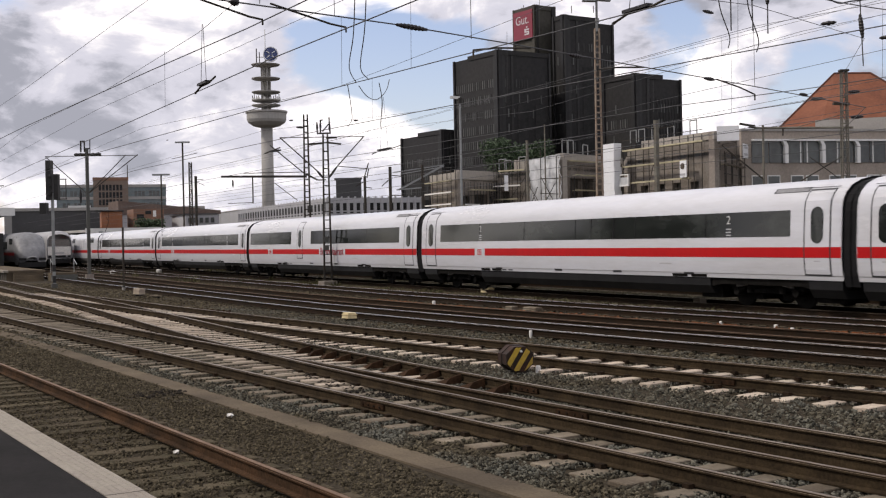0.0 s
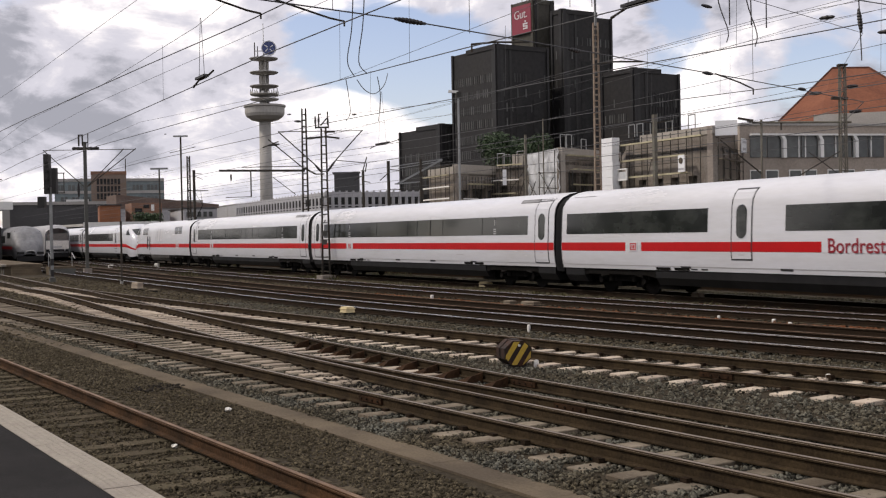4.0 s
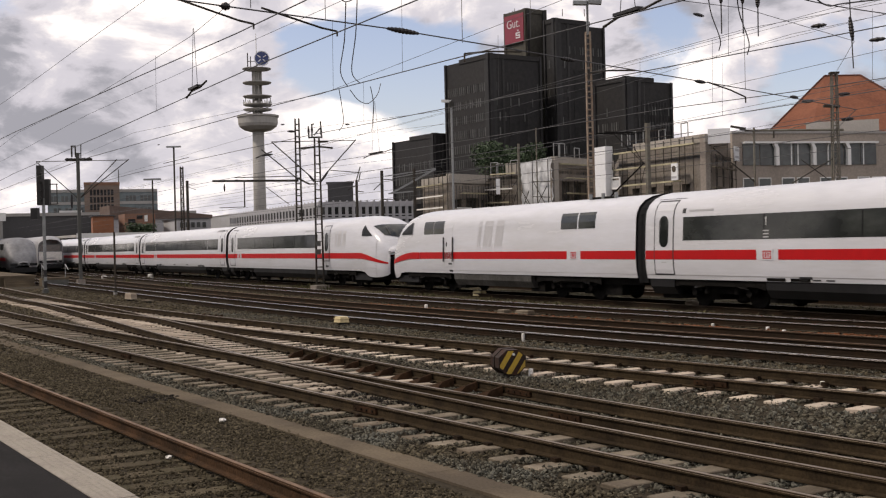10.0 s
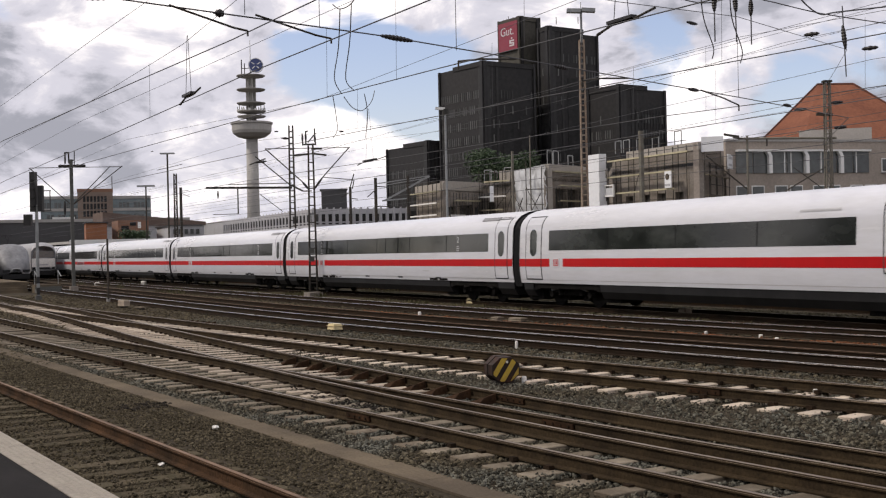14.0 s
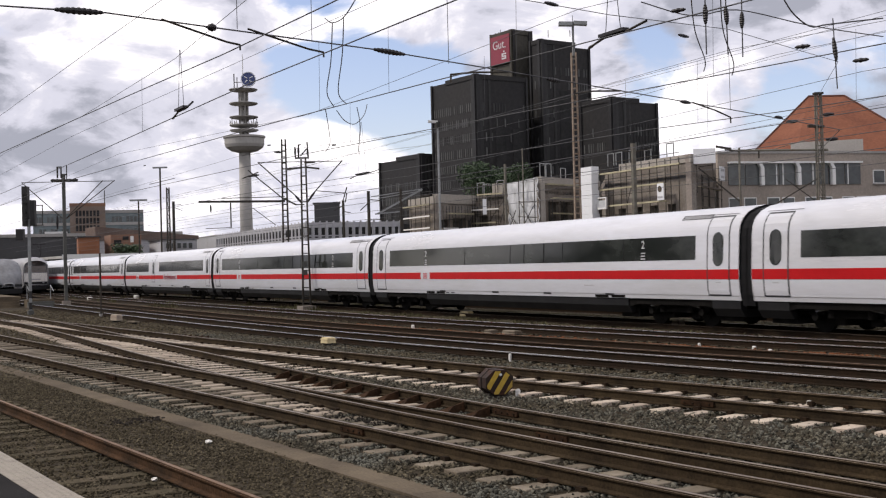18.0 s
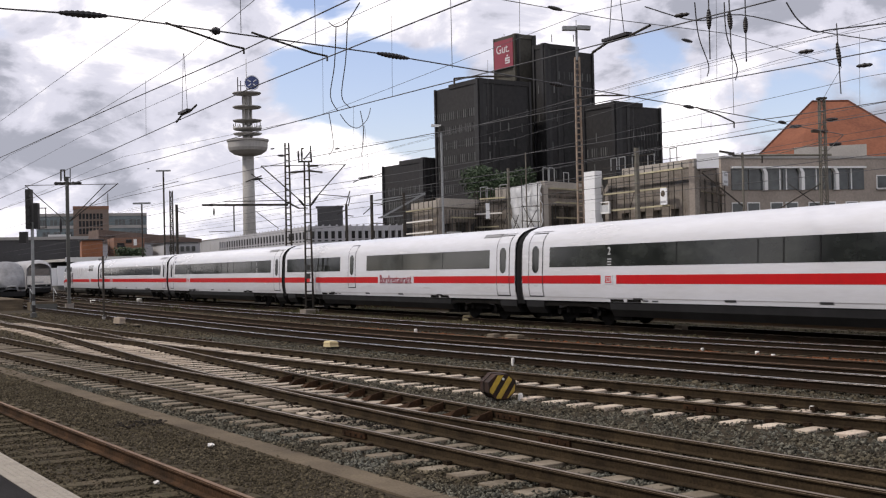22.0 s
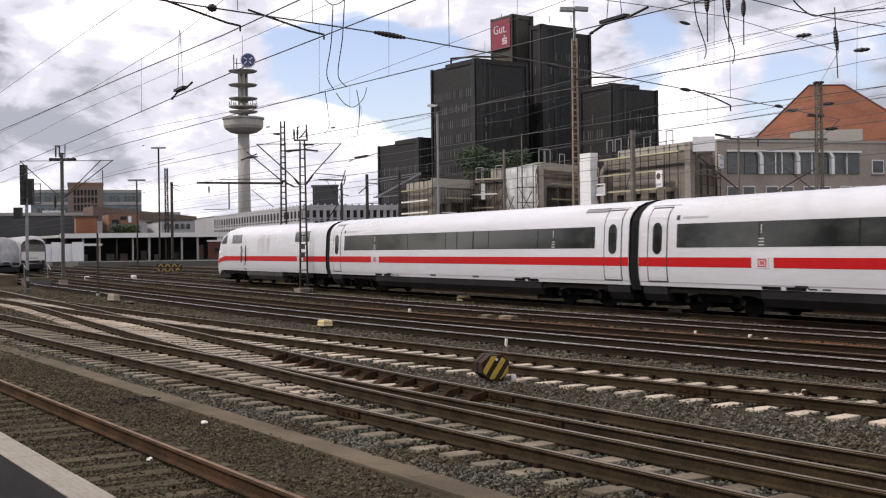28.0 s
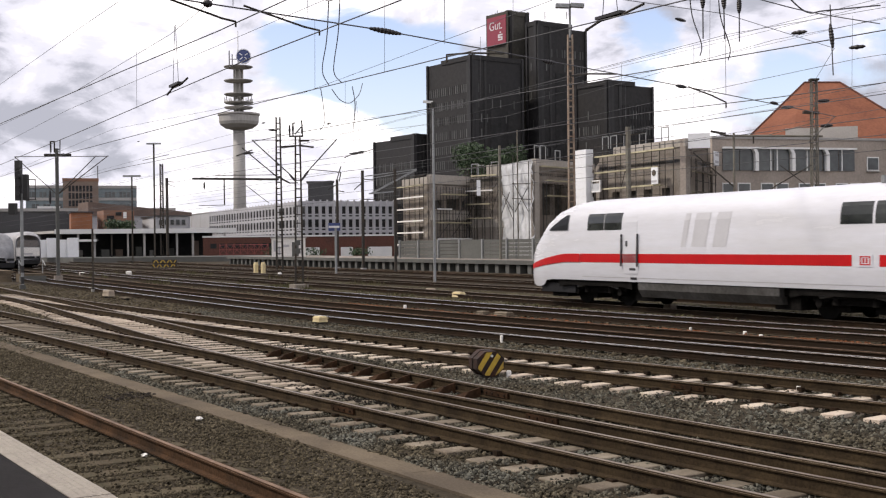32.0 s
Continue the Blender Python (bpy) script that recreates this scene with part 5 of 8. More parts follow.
        rows.append([(L * i / 32, -0.22 - 0.10 * math.sin(i * 0.8 + j * 0.5) - 0.22 * noise.noise((i * 0.30, j * 0.55, 1)) - 0.10 * noise.noise((i * 0.8, j * 1.1, 4)), z) for i in range(33)])
    part("sheet", Shape().sheet(rows), M_TARP, tp, smooth=True, at=m)
    for x in (0.15, 4.6, 9.3):
        part("pole", Shape().tube((x, -0.6, -0.3), (x, -0.6, 11.6 if x < 5 else 10.6), 0.05, n=6), M_STEEL, tp, at=m)
    for z in (6.9, 8.5):
        part("ledger", Shape().tube((4.4, -0.62, z), (L + 0.3, -0.62, z - 0.3), 0.045, n=6), M_STEEL, tp, at=m)
    for x0, z0, x1, z1 in ((0.2, 8.3, 4.6, 5.6), (0.6, 5.0, 3.6, 7.6), (4.8, 8.6, 9.2, 5.4), (5.2, 5.4, 9.0, 7.8), (2.0, 7.0, 4.6, 4.6)):
        part("brace", Shape().tube((x0, -0.65, z0), (x1, -0.65, z1), 0.04, n=6), M_STEEL, tp, at=m)
    ch = thing("rubble_chute", "white plastic sheeted hoist shaft", "chute")
    m = facade_pose(A3, K3)
    for k in range(14):
        w = 0.05 * math.sin(k * 2.1)
        part("segment", Shape().box(-1.25 + w, -2.0, 0.4 + k * 0.765, 0.66 + w * 0.6, -1.2 + w, 1.15 + k * 0.765), M_SILVER, ch, at=m)
    bx = thing("hoist_cage", "small white framed cage beside a hoist shaft", "cage")
    part("frame", Shape().box(0.75, -1.5, 6.9, 2.3, -1.35, 7.05).box(0.75, -1.5, 7.95, 2.3, -1.35, 8.05).box(0.75, -1.5, 7.05, 0.87, -1.35, 7.95).box(2.18, -1.5, 7.05, 2.3, -1.35, 7.95), M_FRAMEWHITE, bx, "white frame", at=m)
    part("panel", Shape().box(0.87, -1.44, 7.05, 2.18, -1.4, 7.75), M_TARP, bx, at=m)
    pn = thing("sign_panel", "small white notice panel hung on a scaffold", "sign")
    part("panel", Shape().box(10.2, -1.3, 7.25, 11.15, -1.22, 8.75), M_SILVER, pn, at=m)
    part("disc", Shape().tube((10.62, -1.3, 8.25), (10.62, -1.34, 8.25), 0.28, n=16), M_BARK, pn, at=m)
    part("text_bar", Shape().box(10.25, -1.32, 7.42, 11.0, -1.295, 7.6), M_GREYMARK, pn, at=m)
    p4 = thing("sign_panel", "narrow white notice panel on a brick corner", "sign")
    mb = facade_pose((-83.0, 67.5), (-88.9, 75.8))
    part("panel", Shape().box(8.9, -0.5, 9.2, 10.7, -0.42, 10.55), M_SILVER, p4, at=mb)
    for z in (9.45, 10.1):
        part("text_bar", Shape().box(9.2, -0.53, z, 10.4, -0.49, z + 0.22), M_GREYMARK, p4, at=mb)
    p2 = thing("sign_panel", "white blank board on the roof edge", "sign")
    q = Vector((-82.53, 68.88, 10.90))
    part("panel", Shape().obox(tuple(q - Vector((0, 0, 0.65))), tuple(q + Vector((0, 0, 0.65))), 1.9, 0.06, up=(-0.75, 0.65, 0)), M_SILVER, p2)
    for k in (-0.7, 0.7):
        part("post", Shape().tube((q.x + 0.65 * k, q.y + 0.75 * k, q.z - 3.2), (q.x + 0.65 * k, q.y + 0.75 * k, q.z + 0.6), 0.03, n=6), M_STEEL, p2)
        part("strut", Shape().tube((q.x + 0.65 * k, q.y + 0.75 * k, q.z - 0.8), (q.x + 0.65 * k - 2.2, q.y + 0.75 * k + 0.3, q.z - 0.8), 0.03, n=6), M_STEEL, p2)
    p3 = thing("sign_panel", "narrow white board tied to a scaffold", "sign")
    q = Vector((-114.06, 64.43, 8.30))
    part("panel", Shape().obox(tuple(q - Vector((0, 0, 1.0))), tuple(q + Vector((0, 0, 0.7))), 0.42, 0.06, up=(0.9, -0.5, 0)), M_SILVER, p3)
    guard_frames("grey tube guard frames along the roof edge", A3, K3, 11.15, [0.3, 1.7, 3.9, 6.4, 9.8], 1.0)
    guard_frames("grey tube guard frames along the roof edge", K2, R2, 10.85, [0.3, 1.5, 4.4], 1.2)
    guard_frames("grey tube guard frames along the roof edge", R1, A2, 9.6, [0.2, 1.0, 3.0], 1.3)


scaffolded_building()


def brick_building():
    b = thing("tan_building", "tan brick building with a wide glazed row under a flat roof", "building")
    p, q = (-89.5, 76.3), (-83.4, 104.5)
    m, L = facade_pose(p, q), span_of(p, q)
    part("wall", Shape().prism([p, q, (-103, 108), (-109, 79)], -0.3, 12.0), M_BRICKTAN, b, "tan brick wall")
    part("roof_edge", Shape().box(-0.1, -0.1, 11.9, L + 0.1, 0.2, 12.12), M_CONCRETE, b, at=m)
    gx0, gx1 = 1.0, 15.6
    part("glazing_top", Shape().box(gx0, -0.5, 10.92, gx1, 0.0, 11.1), M_FRAMEWHITE, b, "white head rail", at=m)
    n = 8
    for i in range(n):
        x0 = gx0 + (gx1 - gx0) * i / n
        part("window", Shape().box(x0 + 0.05, -0.1, 8.85, x0 + (gx1 - gx0) / n - 0.05, 0.2, 10.92), M_GLASSWIN, b, "tall dark window", at=m)
    for i, x in enumerate((gx0 + 3.5, gx0 + 7.5, gx0 + 11.3)):
        part("pier", Shape().plate([(x - 0.16, 8.8), (x + 0.2, 8.8), (x + 0.2, 10.5), (x - 0.05, 10.95), (x - 0.42, 10.95), (x - 0.16, 10.5)], "y", -0.5, 0.05), M_FRAMEWHITE, b, "white pier with a hooked head", at=m)
    for x in (gx0 + 5.2, gx0 + 5.9, gx0 + 9.2, gx0 + 13.1):
        part("mullion", Shape().box(x - 0.06, -0.16, 8.85, x + 0.06, 0.05, 10.92), M_FRAMEWHITE, b, at=m)
    spots = [(1.0 + 4.15 * k + u, 6.3) for k in range(6) for u in (0.0, 1.65)] + [(17.0 + 2.3 * k, 8.9) for k in range(5)]
    for x, z in spots:
        f = part("window_frame", Shape().box(x, -0.08, z, x + 1.36, 0.1, z + 1.36), M_FRAMEWHITE, b, "white framed window", at=m)
        part("pane", Shape().box(x + 0.1, -0.12, z + 0.1, x + 1.26, 0.0, z + 1.26), M_GLASSWIN, f)
        part("window_sill", Shape().box(x - 0.08, -0.22, z - 0.1, x + 1.44, 0.05, z), M_CONCRETE, f)
    r = thing("red_roofed_house", "large house with a steep orange red hipped tile roof", "house")
    f0, f1 = Vector((-111.85, 99.76, 13.87)), Vector((-96.44, 114.89, 13.09))
    f0.z = f1.z = 13.6
    dd = Vector((-0.69, 0.72, 0)) * 17
    r0, r1 = Vector((-112.50, 110.94, 21.87)), Vector((-109.47, 113.93, 21.65))
    base = [f0, f1, f1 + dd, f0 + dd]
    part("wall", Shape().prism([tuple(v)[:2] for v in base], -0.3, 13.6), M_BRICKTAN, r)
    s = Shape()
    fc = Vector((-102.99, 99.20, 12.64))
    fc.z = 13.6
    s.v += [tuple(v) for v in base + [r0, r1, fc]]
    s.f += [(0, 6, 4), (6, 1, 5, 4), (1, 2, 5), (2, 3, 4, 5), (3, 0, 4), (0, 3, 2, 1, 6)]
    up = Vector((0, 0, 0.06))
    for a, b in ((f0, r0), (r0, r1), (r1, f1)):
        part("ridge_tiles", Shape().tube(tuple(a + up), tuple(b + up), 0.13, n=6), M_REDBRICK, r, "dark ridge tiles")
    part("roof", s, M_REDROOF, r, "steep orange red tile roof")
    d0, d1 = Vector((-101.16, 96.79, 14.59)), Vector((-95.70, 102.19, 14.29))
    m2, L2 = facade_pose(d0, d1), span_of(d0, d1)
    part("dormer", Shape().box(0, 0, 11.9, L2, 5, d0.z), M_CONCRETE, r, "flat grey roof house", at=m2)
    part("dormer_vent", Shape().box(L2 * 0.62, -0.1, 12.6, L2 * 0.92, 0.05, 13.1), M_DARKROOF, r, at=m2)


brick_building()


def leafy(name, label, c, rx, rz, n=1600, leaf=0.28, trunk=True, z0=-0.3, seed=1):
    tr = thing(name, label, name)
    rr = random.Random(seed)
    if trunk:
        s = Shape().tube((c[0], c[1], z0), (c[0], c[1], c[2] - rz * 0.3), 0.28, 0.16, 8)
        for k in range(5):
            a = k * 1.256
            s.tube((c[0], c[1], c[2] - rz * 0.6), (c[0] + math.cos(a) * rx * 0.6, c[1] + math.sin(a) * rx * 0.6, c[2] + rz * 0.2), 0.1, 0.04, 6)
        part("trunk", s, M_BARK, tr, "brown trunk and limbs")
    s = Shape()
    cl = [(rr.uniform(-0.75, 0.75) * rx, rr.uniform(-0.75, 0.75) * rx, rr.uniform(-0.9, 0.45) * rz, rr.uniform(0.3, 0.5)) for _ in range(40)]
    for _ in range(n):
        x, y, z, k = rr.choice(cl)
        d = Vector((rr.gauss(0, 1), rr.gauss(0, 1), rr.gauss(0, 1))).normalized() * (rr.random() ** 0.4)
        p = Vector((c[0] + x + d.x * rx * k, c[1] + y + d.y * rx * k, c[2] + z + d.z * rz * k))
        a = Vector((rr.gauss(0, 1), rr.gauss(0, 1), rr.gauss(0, 0.6))).normalized() * leaf
        b = a.cross(Vector((rr.gauss(0, 1), rr.gauss(0, 1), rr.gauss(0, 1)))).normalized() * leaf * 0.6
        i = len(s.v)
        s.v += [tuple(p - a), tuple(p + b), tuple(p + a), tuple(p - b)]
        s.f.append((i, i + 1, i + 2, i + 3))
    part("crown", s, M_LEAF, tr, "green leafy crown")
    return tr


leafy("tree", "green leafy tree between dark and tan buildings", (-143.02, 82.28, 13.41), 4.4, 3.3, n=12000, leaf=0.20, seed=3)
for i, (x, y) in enumerate(((-179.5, 79.0), (-183.0, 72.0), (-185.5, 66.0))):
    leafy("bush", "small green bush by the brick wall", (x, y, 0.9), 1.7, 1.2, n=350, leaf=0.2, trunk=False, seed=10 + i)


leafy("tree", "dull green trees before a low orange brick annex", (-266.5, 60.0, 6.6), 3.4, 2.0, n=1800, leaf=0.3, seed=21)


# ---- far left: station side ----
def station_side():
    b = thing("glass_office_building", "low grey blue glazed office building with a brown core", "building")
    part("wall", Shape().prism([(-346, 52), (-340.5, 81.2), (-365, 86), (-370, 57)], -0.3, 19.2), M_BLUEGLASS, b, "grey blue curtain wall")
    m = facade_pose((-346, 52), (-340.5, 81.2))
    for z in (5.0, 8.4, 11.8, 15.2, 18.6):
        part("band", Shape().box(0, -0.25, z, 29.7, 0.1, z + 0.8), M_CONCRETE, b, at=m)
    part("core", Shape().box(9.8, -0.8, -0.3, 19.3, 4, 21.3), M_BROWNPANEL, b, "brown panelled core", at=m)
    for i in range(7):
        for j in range(3):
            part("window", Shape().box(11.3 + i * 0.95, -0.9, 13.6 + j * 2.05, 11.95 + i * 0.95, -0.76, 15.2 + j * 2.05), M_SHADE_BLACK, b, "dark window", at=m)
    part("core_top", Shape().box(9.7, -0.9, 20.5, 19.4, 4.1, 21.4), M_RUSTBRICK, b, "orange top band", at=m)
    for x in (3.0, 21.5):
        part("sun_blinds", Shape().box(x, -0.35, 12.7, x + 6.0, -0.2, 13.6), M_PALE, b, at=m)
    for z in (9.35, 12.75, 16.1):
        for i in range(9):
            part("window", Shape().box(0.6 + i, -0.12, z, 1.4 + i, 0.1, z + 1.5), M_GLASSWIN if (i + int(z)) % 3 else M_BLUEGLASS, b, at=m)
            part("window", Shape().box(20.0 + i, -0.12, z, 20.8 + i, 0.1, z + 1.5), M_GLASSWIN if (i + int(z)) % 4 else M_BLUEGLASS, b, at=m)
    part("flagpole", Shape().tube((19.2, 0.5, 21), (19.2, 0.5, 25), 0.12), M_STEEL, b, at=m)
    h = thing("station_hall", "long dark station hall roof with a pale edge", "building")
    part("roof", Shape().prism([(-328, 38), (-318, 86), (-338, 92), (-345, 38)], -0.3, 12.0), M_DARKROOF, h)
    m = facade_pose((-328, 38), (-318, 86))
    part("roof_edge", Shape().box(-4, -0.4, 11.6, 49.2, 0.0, 12.4), M_CONCRETE, h, at=m)
    o = thing("orange_house", "flat roofed orange brick house", "building")
    part("wall", Shape().prism([(-275.4, 51.0), (-274.4, 55.4), (-284, 57.4), (-285, 52.4)], -0.3, 9.9), M_ORANGE, o)
    part("roof", Shape().prism([(-275.0, 50.7), (-274.0, 55.7), (-284.2, 57.7), (-285.3, 52.1)], 9.9, 10.15), M_DARKROOF, o)
    o2 = thing("orange_house", "low orange brick annex with small windows", "building")
    part("wall", Shape().prism([(-274.2, 57.9), (-272.3, 64.3), (-283, 66), (-284, 58.5)], -0.3, 10.4), M_RUSTBRICK, o2)
    m = facade_pose((-274.2, 57.6), (-272.3, 64.5))
    part("window", Shape().box(1.0, -0.1, 8.3, 2.6, 0.1, 9.2), M_SHADE_BLACK, o2, at=m)
    part("window", Shape().box(4.6, -0.1, 8.6, 5.3, 0.1, 10.0), M_FRAMEWHITE, o2, at=m)
    part("window", Shape().box(2.9, -0.1, 9.2, 4.2, 0.1, 10.0), M_SHADE_BLACK, o2, at=m)
    g = thing("grey_shed", "low grey shed with a row of small windows", "building")
    part("wall", Shape().prism([(-262, 66.6), (-260.7, 73.0), (-280, 76), (-280, 68)], -0.3, 8.7), M_PIER, g)
    part("roof", Shape().prism([(-261.6, 66.3), (-260.3, 73.3), (-280.4, 76.4), (-280.4, 67.7)], 8.7, 8.95), M_DARKROOF, g, "dark sheet roof")
    for i in range(5):
        part("window", Shape().box(-261.75 + 0.2 * 1.2 * i, 67.2 + 1.2 * i, 6.9, -261.4 + 0.2 * 1.2 * i, 67.9 + 1.2 * i, 8.0), M_GLASSWIN, g)
    hl = thing("goods_hall", "long hall with a grey brown roof falling to one side", "building")
    part("wall", Shape().box(-312, 60, -0.3, -300, 85, 9.8), M_PIER, hl)
    part("roof", Shape().plate([(59.6, 9.8), (85.4, 9.8), (85.4, 10.7), (59.6, 13.25)], "x", -312.3, -299.7), M_HALLROOF, hl, "grey brown sloping roof")
    for k, (x0, y0, x1, y1, z, xb) in enumerate(((-197, 34.0, -190.3, 61.5, 4.42, -230), (-226, 33, -223.0, 52.0, 3.6, -250))):
        c = thing("platform_canopy", "flat station canopy with a white edge on slim posts", "canopy", "station canopies")
        part("roof", Shape().prism([(x0, y0), (x1, y1), (xb, y1 + 3), (xb - 5, y0 - 2)], z, z + 0.42), M_CONCRETE, c)
        mf, lf = facade_pose((x0, y0), (x1, y1)), span_of((x0, y0), (x1, y1))
        part("fascia", Shape().box(-0.1, -0.12, z - 0.12, lf + 0.1, 0.04, z + 0.62), M_PALE, c, "white fascia board", at=mf)
        if k == 0:
            part("lower_fascia", Shape().box(-5.0, -0.3, 3.05, 6.4, 0.0, 3.4), M_PALE, c, "white edge of a lower roof", at=mf)
            part("lower_roof", Shape().box(-5.0, 0.0, 3.2, 6.4, 6.0, 3.38), M_CONCRETE, c, at=mf)
        for i in range(11):
            f = (i + 0.4) / 11
            x, y = x0 + (x1 - x0) * f - 0.6, y0 + (y1 - y0) * f
            part("post", Shape().box(x - 0.14, y - (0.1 + 0.05 * (i % 3)), -0.3, x + 0.14, y + 0.1 + 0.04 * (i % 2), z), M_CONCRETE if i % 3 else M_STEEL, c)
        rc = random.Random(31 + k)
        for i in range(9 if k == 0 else 4):
            f = (i + 0.6) / 9.5
            x, y, w, h = x0 + (x1 - x0) * f - rc.uniform(2, 9), y0 + (y1 - y0) * f, rc.uniform(0.5, 1.5), rc.uniform(1.0, 2.6)
            part("stall", Shape().box(x - 0.3, y, 0.5, x + 0.3, y + w, 0.5 + h), (M_FENCE, M_CONCRETE, M_FENCE, M_BROWNPANEL)[i % 4], c, "grey cabinet under the canopy")
        part("back_wall", Shape().prism([(x0 - 13, y0), (x1 - 13, y1), (x1 - 14, y1), (x0 - 14, y0)], -0.3, z), M_SHADE_BLACK, c, "dark rear wall")
        for i in range(5 if k == 0 else 2):
            f = i * 0.055 - 0.16 + (0.0 if k == 0 else 0.1)
            x, y = x0 + (x1 - x0) * f - 1.2, y0 + (y1 - y0) * f
            part("panel", Shape().box(x + 1.7, y, 0.6, x + 1.9, y + 1.75, z - 0.75 - 0.3 * (i % 2)), M_SILVER, c, "white wall panel")
    st = thing("station_platform", "grey island platform below the canopies", "platform", kind="structure")
    part("slab", Shape().prism([(-185, 34.5), (-170, 63), (-245, 70), (-255, 31)], -0.3, 0.55), M_FENCE, st)


station_side()


# ---- far platform with noise barrier ----
def far_platform():
    p = thing("far_platform", "grey platform on short supports behind the tracks", "platform", kind="structure")
    x0, x1, y = -150.0, -20.0, 47.3
    part("slab", Shape().box(x0, y, 0.5, x1, y + 10, 0.76), M_OLD, p)
    part("edge", Shape().box(x0, y - 0.08, 0.48, x1, y + 0.4, 0.79), M_FENCE, p, "pale platform edge")
    # near-black plate paints the shade below the slab
    part("recess", Shape().box(x0, y + 0.9, -0.3, x1, y + 1.2, 0.5), M_SHADE_BLACK, p)
    sup = Shape().box(-0.28, 0.1, -0.3, 0.28, 0.9, 0.5).mesh("support", M_FENCE)
    for i in range(80):
        part("support", sup, None, p, at=pose(x0 + 0.8 + 1.62 * i, y, 0))
    f = thing("noise_barrier", "grey green slatted barrier with steel posts on a platform", "fence")
    fx0, fx1, fy = -108.0, -62.0, 52.0
    n = 11
    for i in range(n + 1):
        x = fx0 + (fx1 - fx0) * i / n
        part("post", Shape().box(x - 0.11, fy - 0.2, 0.76, x + 0.11, fy + 0.02, 2.5), M_MASTGREY, f)
        if i < n:
            sl = Shape().box(x + 0.11, fy - 0.08, 0, x + (fx1 - fx0) / n - 0.11, fy, 0.30)
            me = sl.mesh("slat", M_FENCE)
            for k in range(5):
                if i == 3:
                    continue
                part("slat", me, None, f, at=pose(0, 0, 0.80 + k * 0.335))
    part("gate", Shape().box(fx0 + 12.7, fy - 0.1, 0.78, fx0 + 16.6, fy, 2.45), M_FENCE, f, "plain grey gate leaf")


far_platform()


# ---- masts, booms and overhead line ----
# white lacquer of the parked trains, greyed in two steps to paint shade
M_PARKED = mat("white lacquer darkened for shade", (0.30, 0.30, 0.31), 0.5, var=0.14, scale=0.6, fine=5, second=(0.30, 0.30, 0.31), spec=0.3)
M_PARKEDGREY = mat("white lacquer darkened further for shade", (0.17, 0.175, 0.185), 0.6, var=0.2, scale=0.6, fine=3, second=(0.12, 0.12, 0.125))
M_TANGLASS = mat("tinted windscreen", (0.115, 0.105, 0.098), 0.3, var=0.2, scale=1, fine=4, second=(0.12, 0.10, 0.09))
M_INSUL = mat("dark porcelain insulator", (0.018, 0.016, 0.017), 0.5, var=0.2, spec=0.3)
M_YELLOW = mat("warning yellow", (0.42, 0.28, 0.025), 0.6, var=0.15, scale=3, fine=20, second=(0.24, 0.15, 0.03), patch=0.55)
M_DRUM = mat("black paint rusting brown", (0.020, 0.014, 0.011), 0.7, var=0.4, scale=4, fine=25, second=(0.045, 0.018, 0.010), patch=0.55, spec=0.2)
M_BLACKPAINT = mat("black paint", (0.016, 0.015, 0.014), 0.6, var=0.3, scale=3, fine=20)
M_CREAM = mat("cream painted housing", (0.60, 0.50, 0.28), 0.7, var=0.12, scale=4, fine=25, second=(0.48, 0.39, 0.22))
M_REDPAINT = mat("dull red railing paint", (0.22, 0.045, 0.04), 0.6, var=0.2, scale=1, fine=8)


M_MASTRUST = mat("rusty grey mast paint", (0.27, 0.225, 0.18), 0.85, 0.1, var=0.2, scale=1.5, fine=15, second=(0.21, 0.15, 0.11), spec=0.2)
M_MASTOLD = mat("dull greenish mast paint", (0.15, 0.145, 0.12), 0.8, 0.2, var=0.2, scale=1.5, fine=15, second=(0.11, 0.095, 0.075))


def lattice(parent, x, y, z0, z1, w0, w1, material, step=0.9, chord=0.07, name="lattice", diagonals=True):
    """Two-legged mast plates with rungs and diagonals."""
    s = Shape()
    n = max(2, int((z1 - z0) / step))
    r = Vector((math.cos(radians(62.5)), math.sin(radians(62.5)), 0))
    q = Vector((-r.y, r.x, 0))
    P = lambda k, a, b: Vector((x, y, 0)) + r * (a * (w0 + (w1 - w0) * k / n) / 2) + q * (b * (w0 + (w1 - w0) * k / n) / 2) + Vector((0, 0, z0 + (z1 - z0) * k / n))
    for a in (-1, 1):
        for b in (-1, 1):
            s.obox(tuple(P(0, a, b)), tuple(P(n, a, b)), chord, chord)
    for k in range(n):
        for b in (-1, 1):
            s.obox(tuple(P(k, -1, b)), tuple(P(k, 1, b)), chord * 0.6, chord * 0.9)
            e = 1 if k % 2 else -1
            if diagonals:
                s.obox(tuple(P(k, -e, b)), tuple(P(k + 1, e, b)), chord * 0.5, chord * 0.6)
    return part(name, s, material, parent)


def insulator(parent, p, q, r=0.07, n=6):
    p, q = Vector(p), Vector(q)
    s = Shape()
    d = (q - p).normalized()
    a = d.orthogonal().normalized()
    b = d.cross(a)
    rows = []
    for i in range(2 * n + 1):
        k = r * (0.3 + 0.7 * math.sin(math.pi * i / (2 * n)) ** 0.6) * (1.0 if i % 2 else 0.78)
        c = p.lerp(q, i / (2 * n))
        rows.append([tuple(c + (a * math.cos(t * math.pi / 4) + b * math.sin(t * math.pi / 4)) * k) for t in range(9)])
    s.sheet(rows)
    return part("insulator", s, M_INSUL, parent, "dark ribbed insulator")


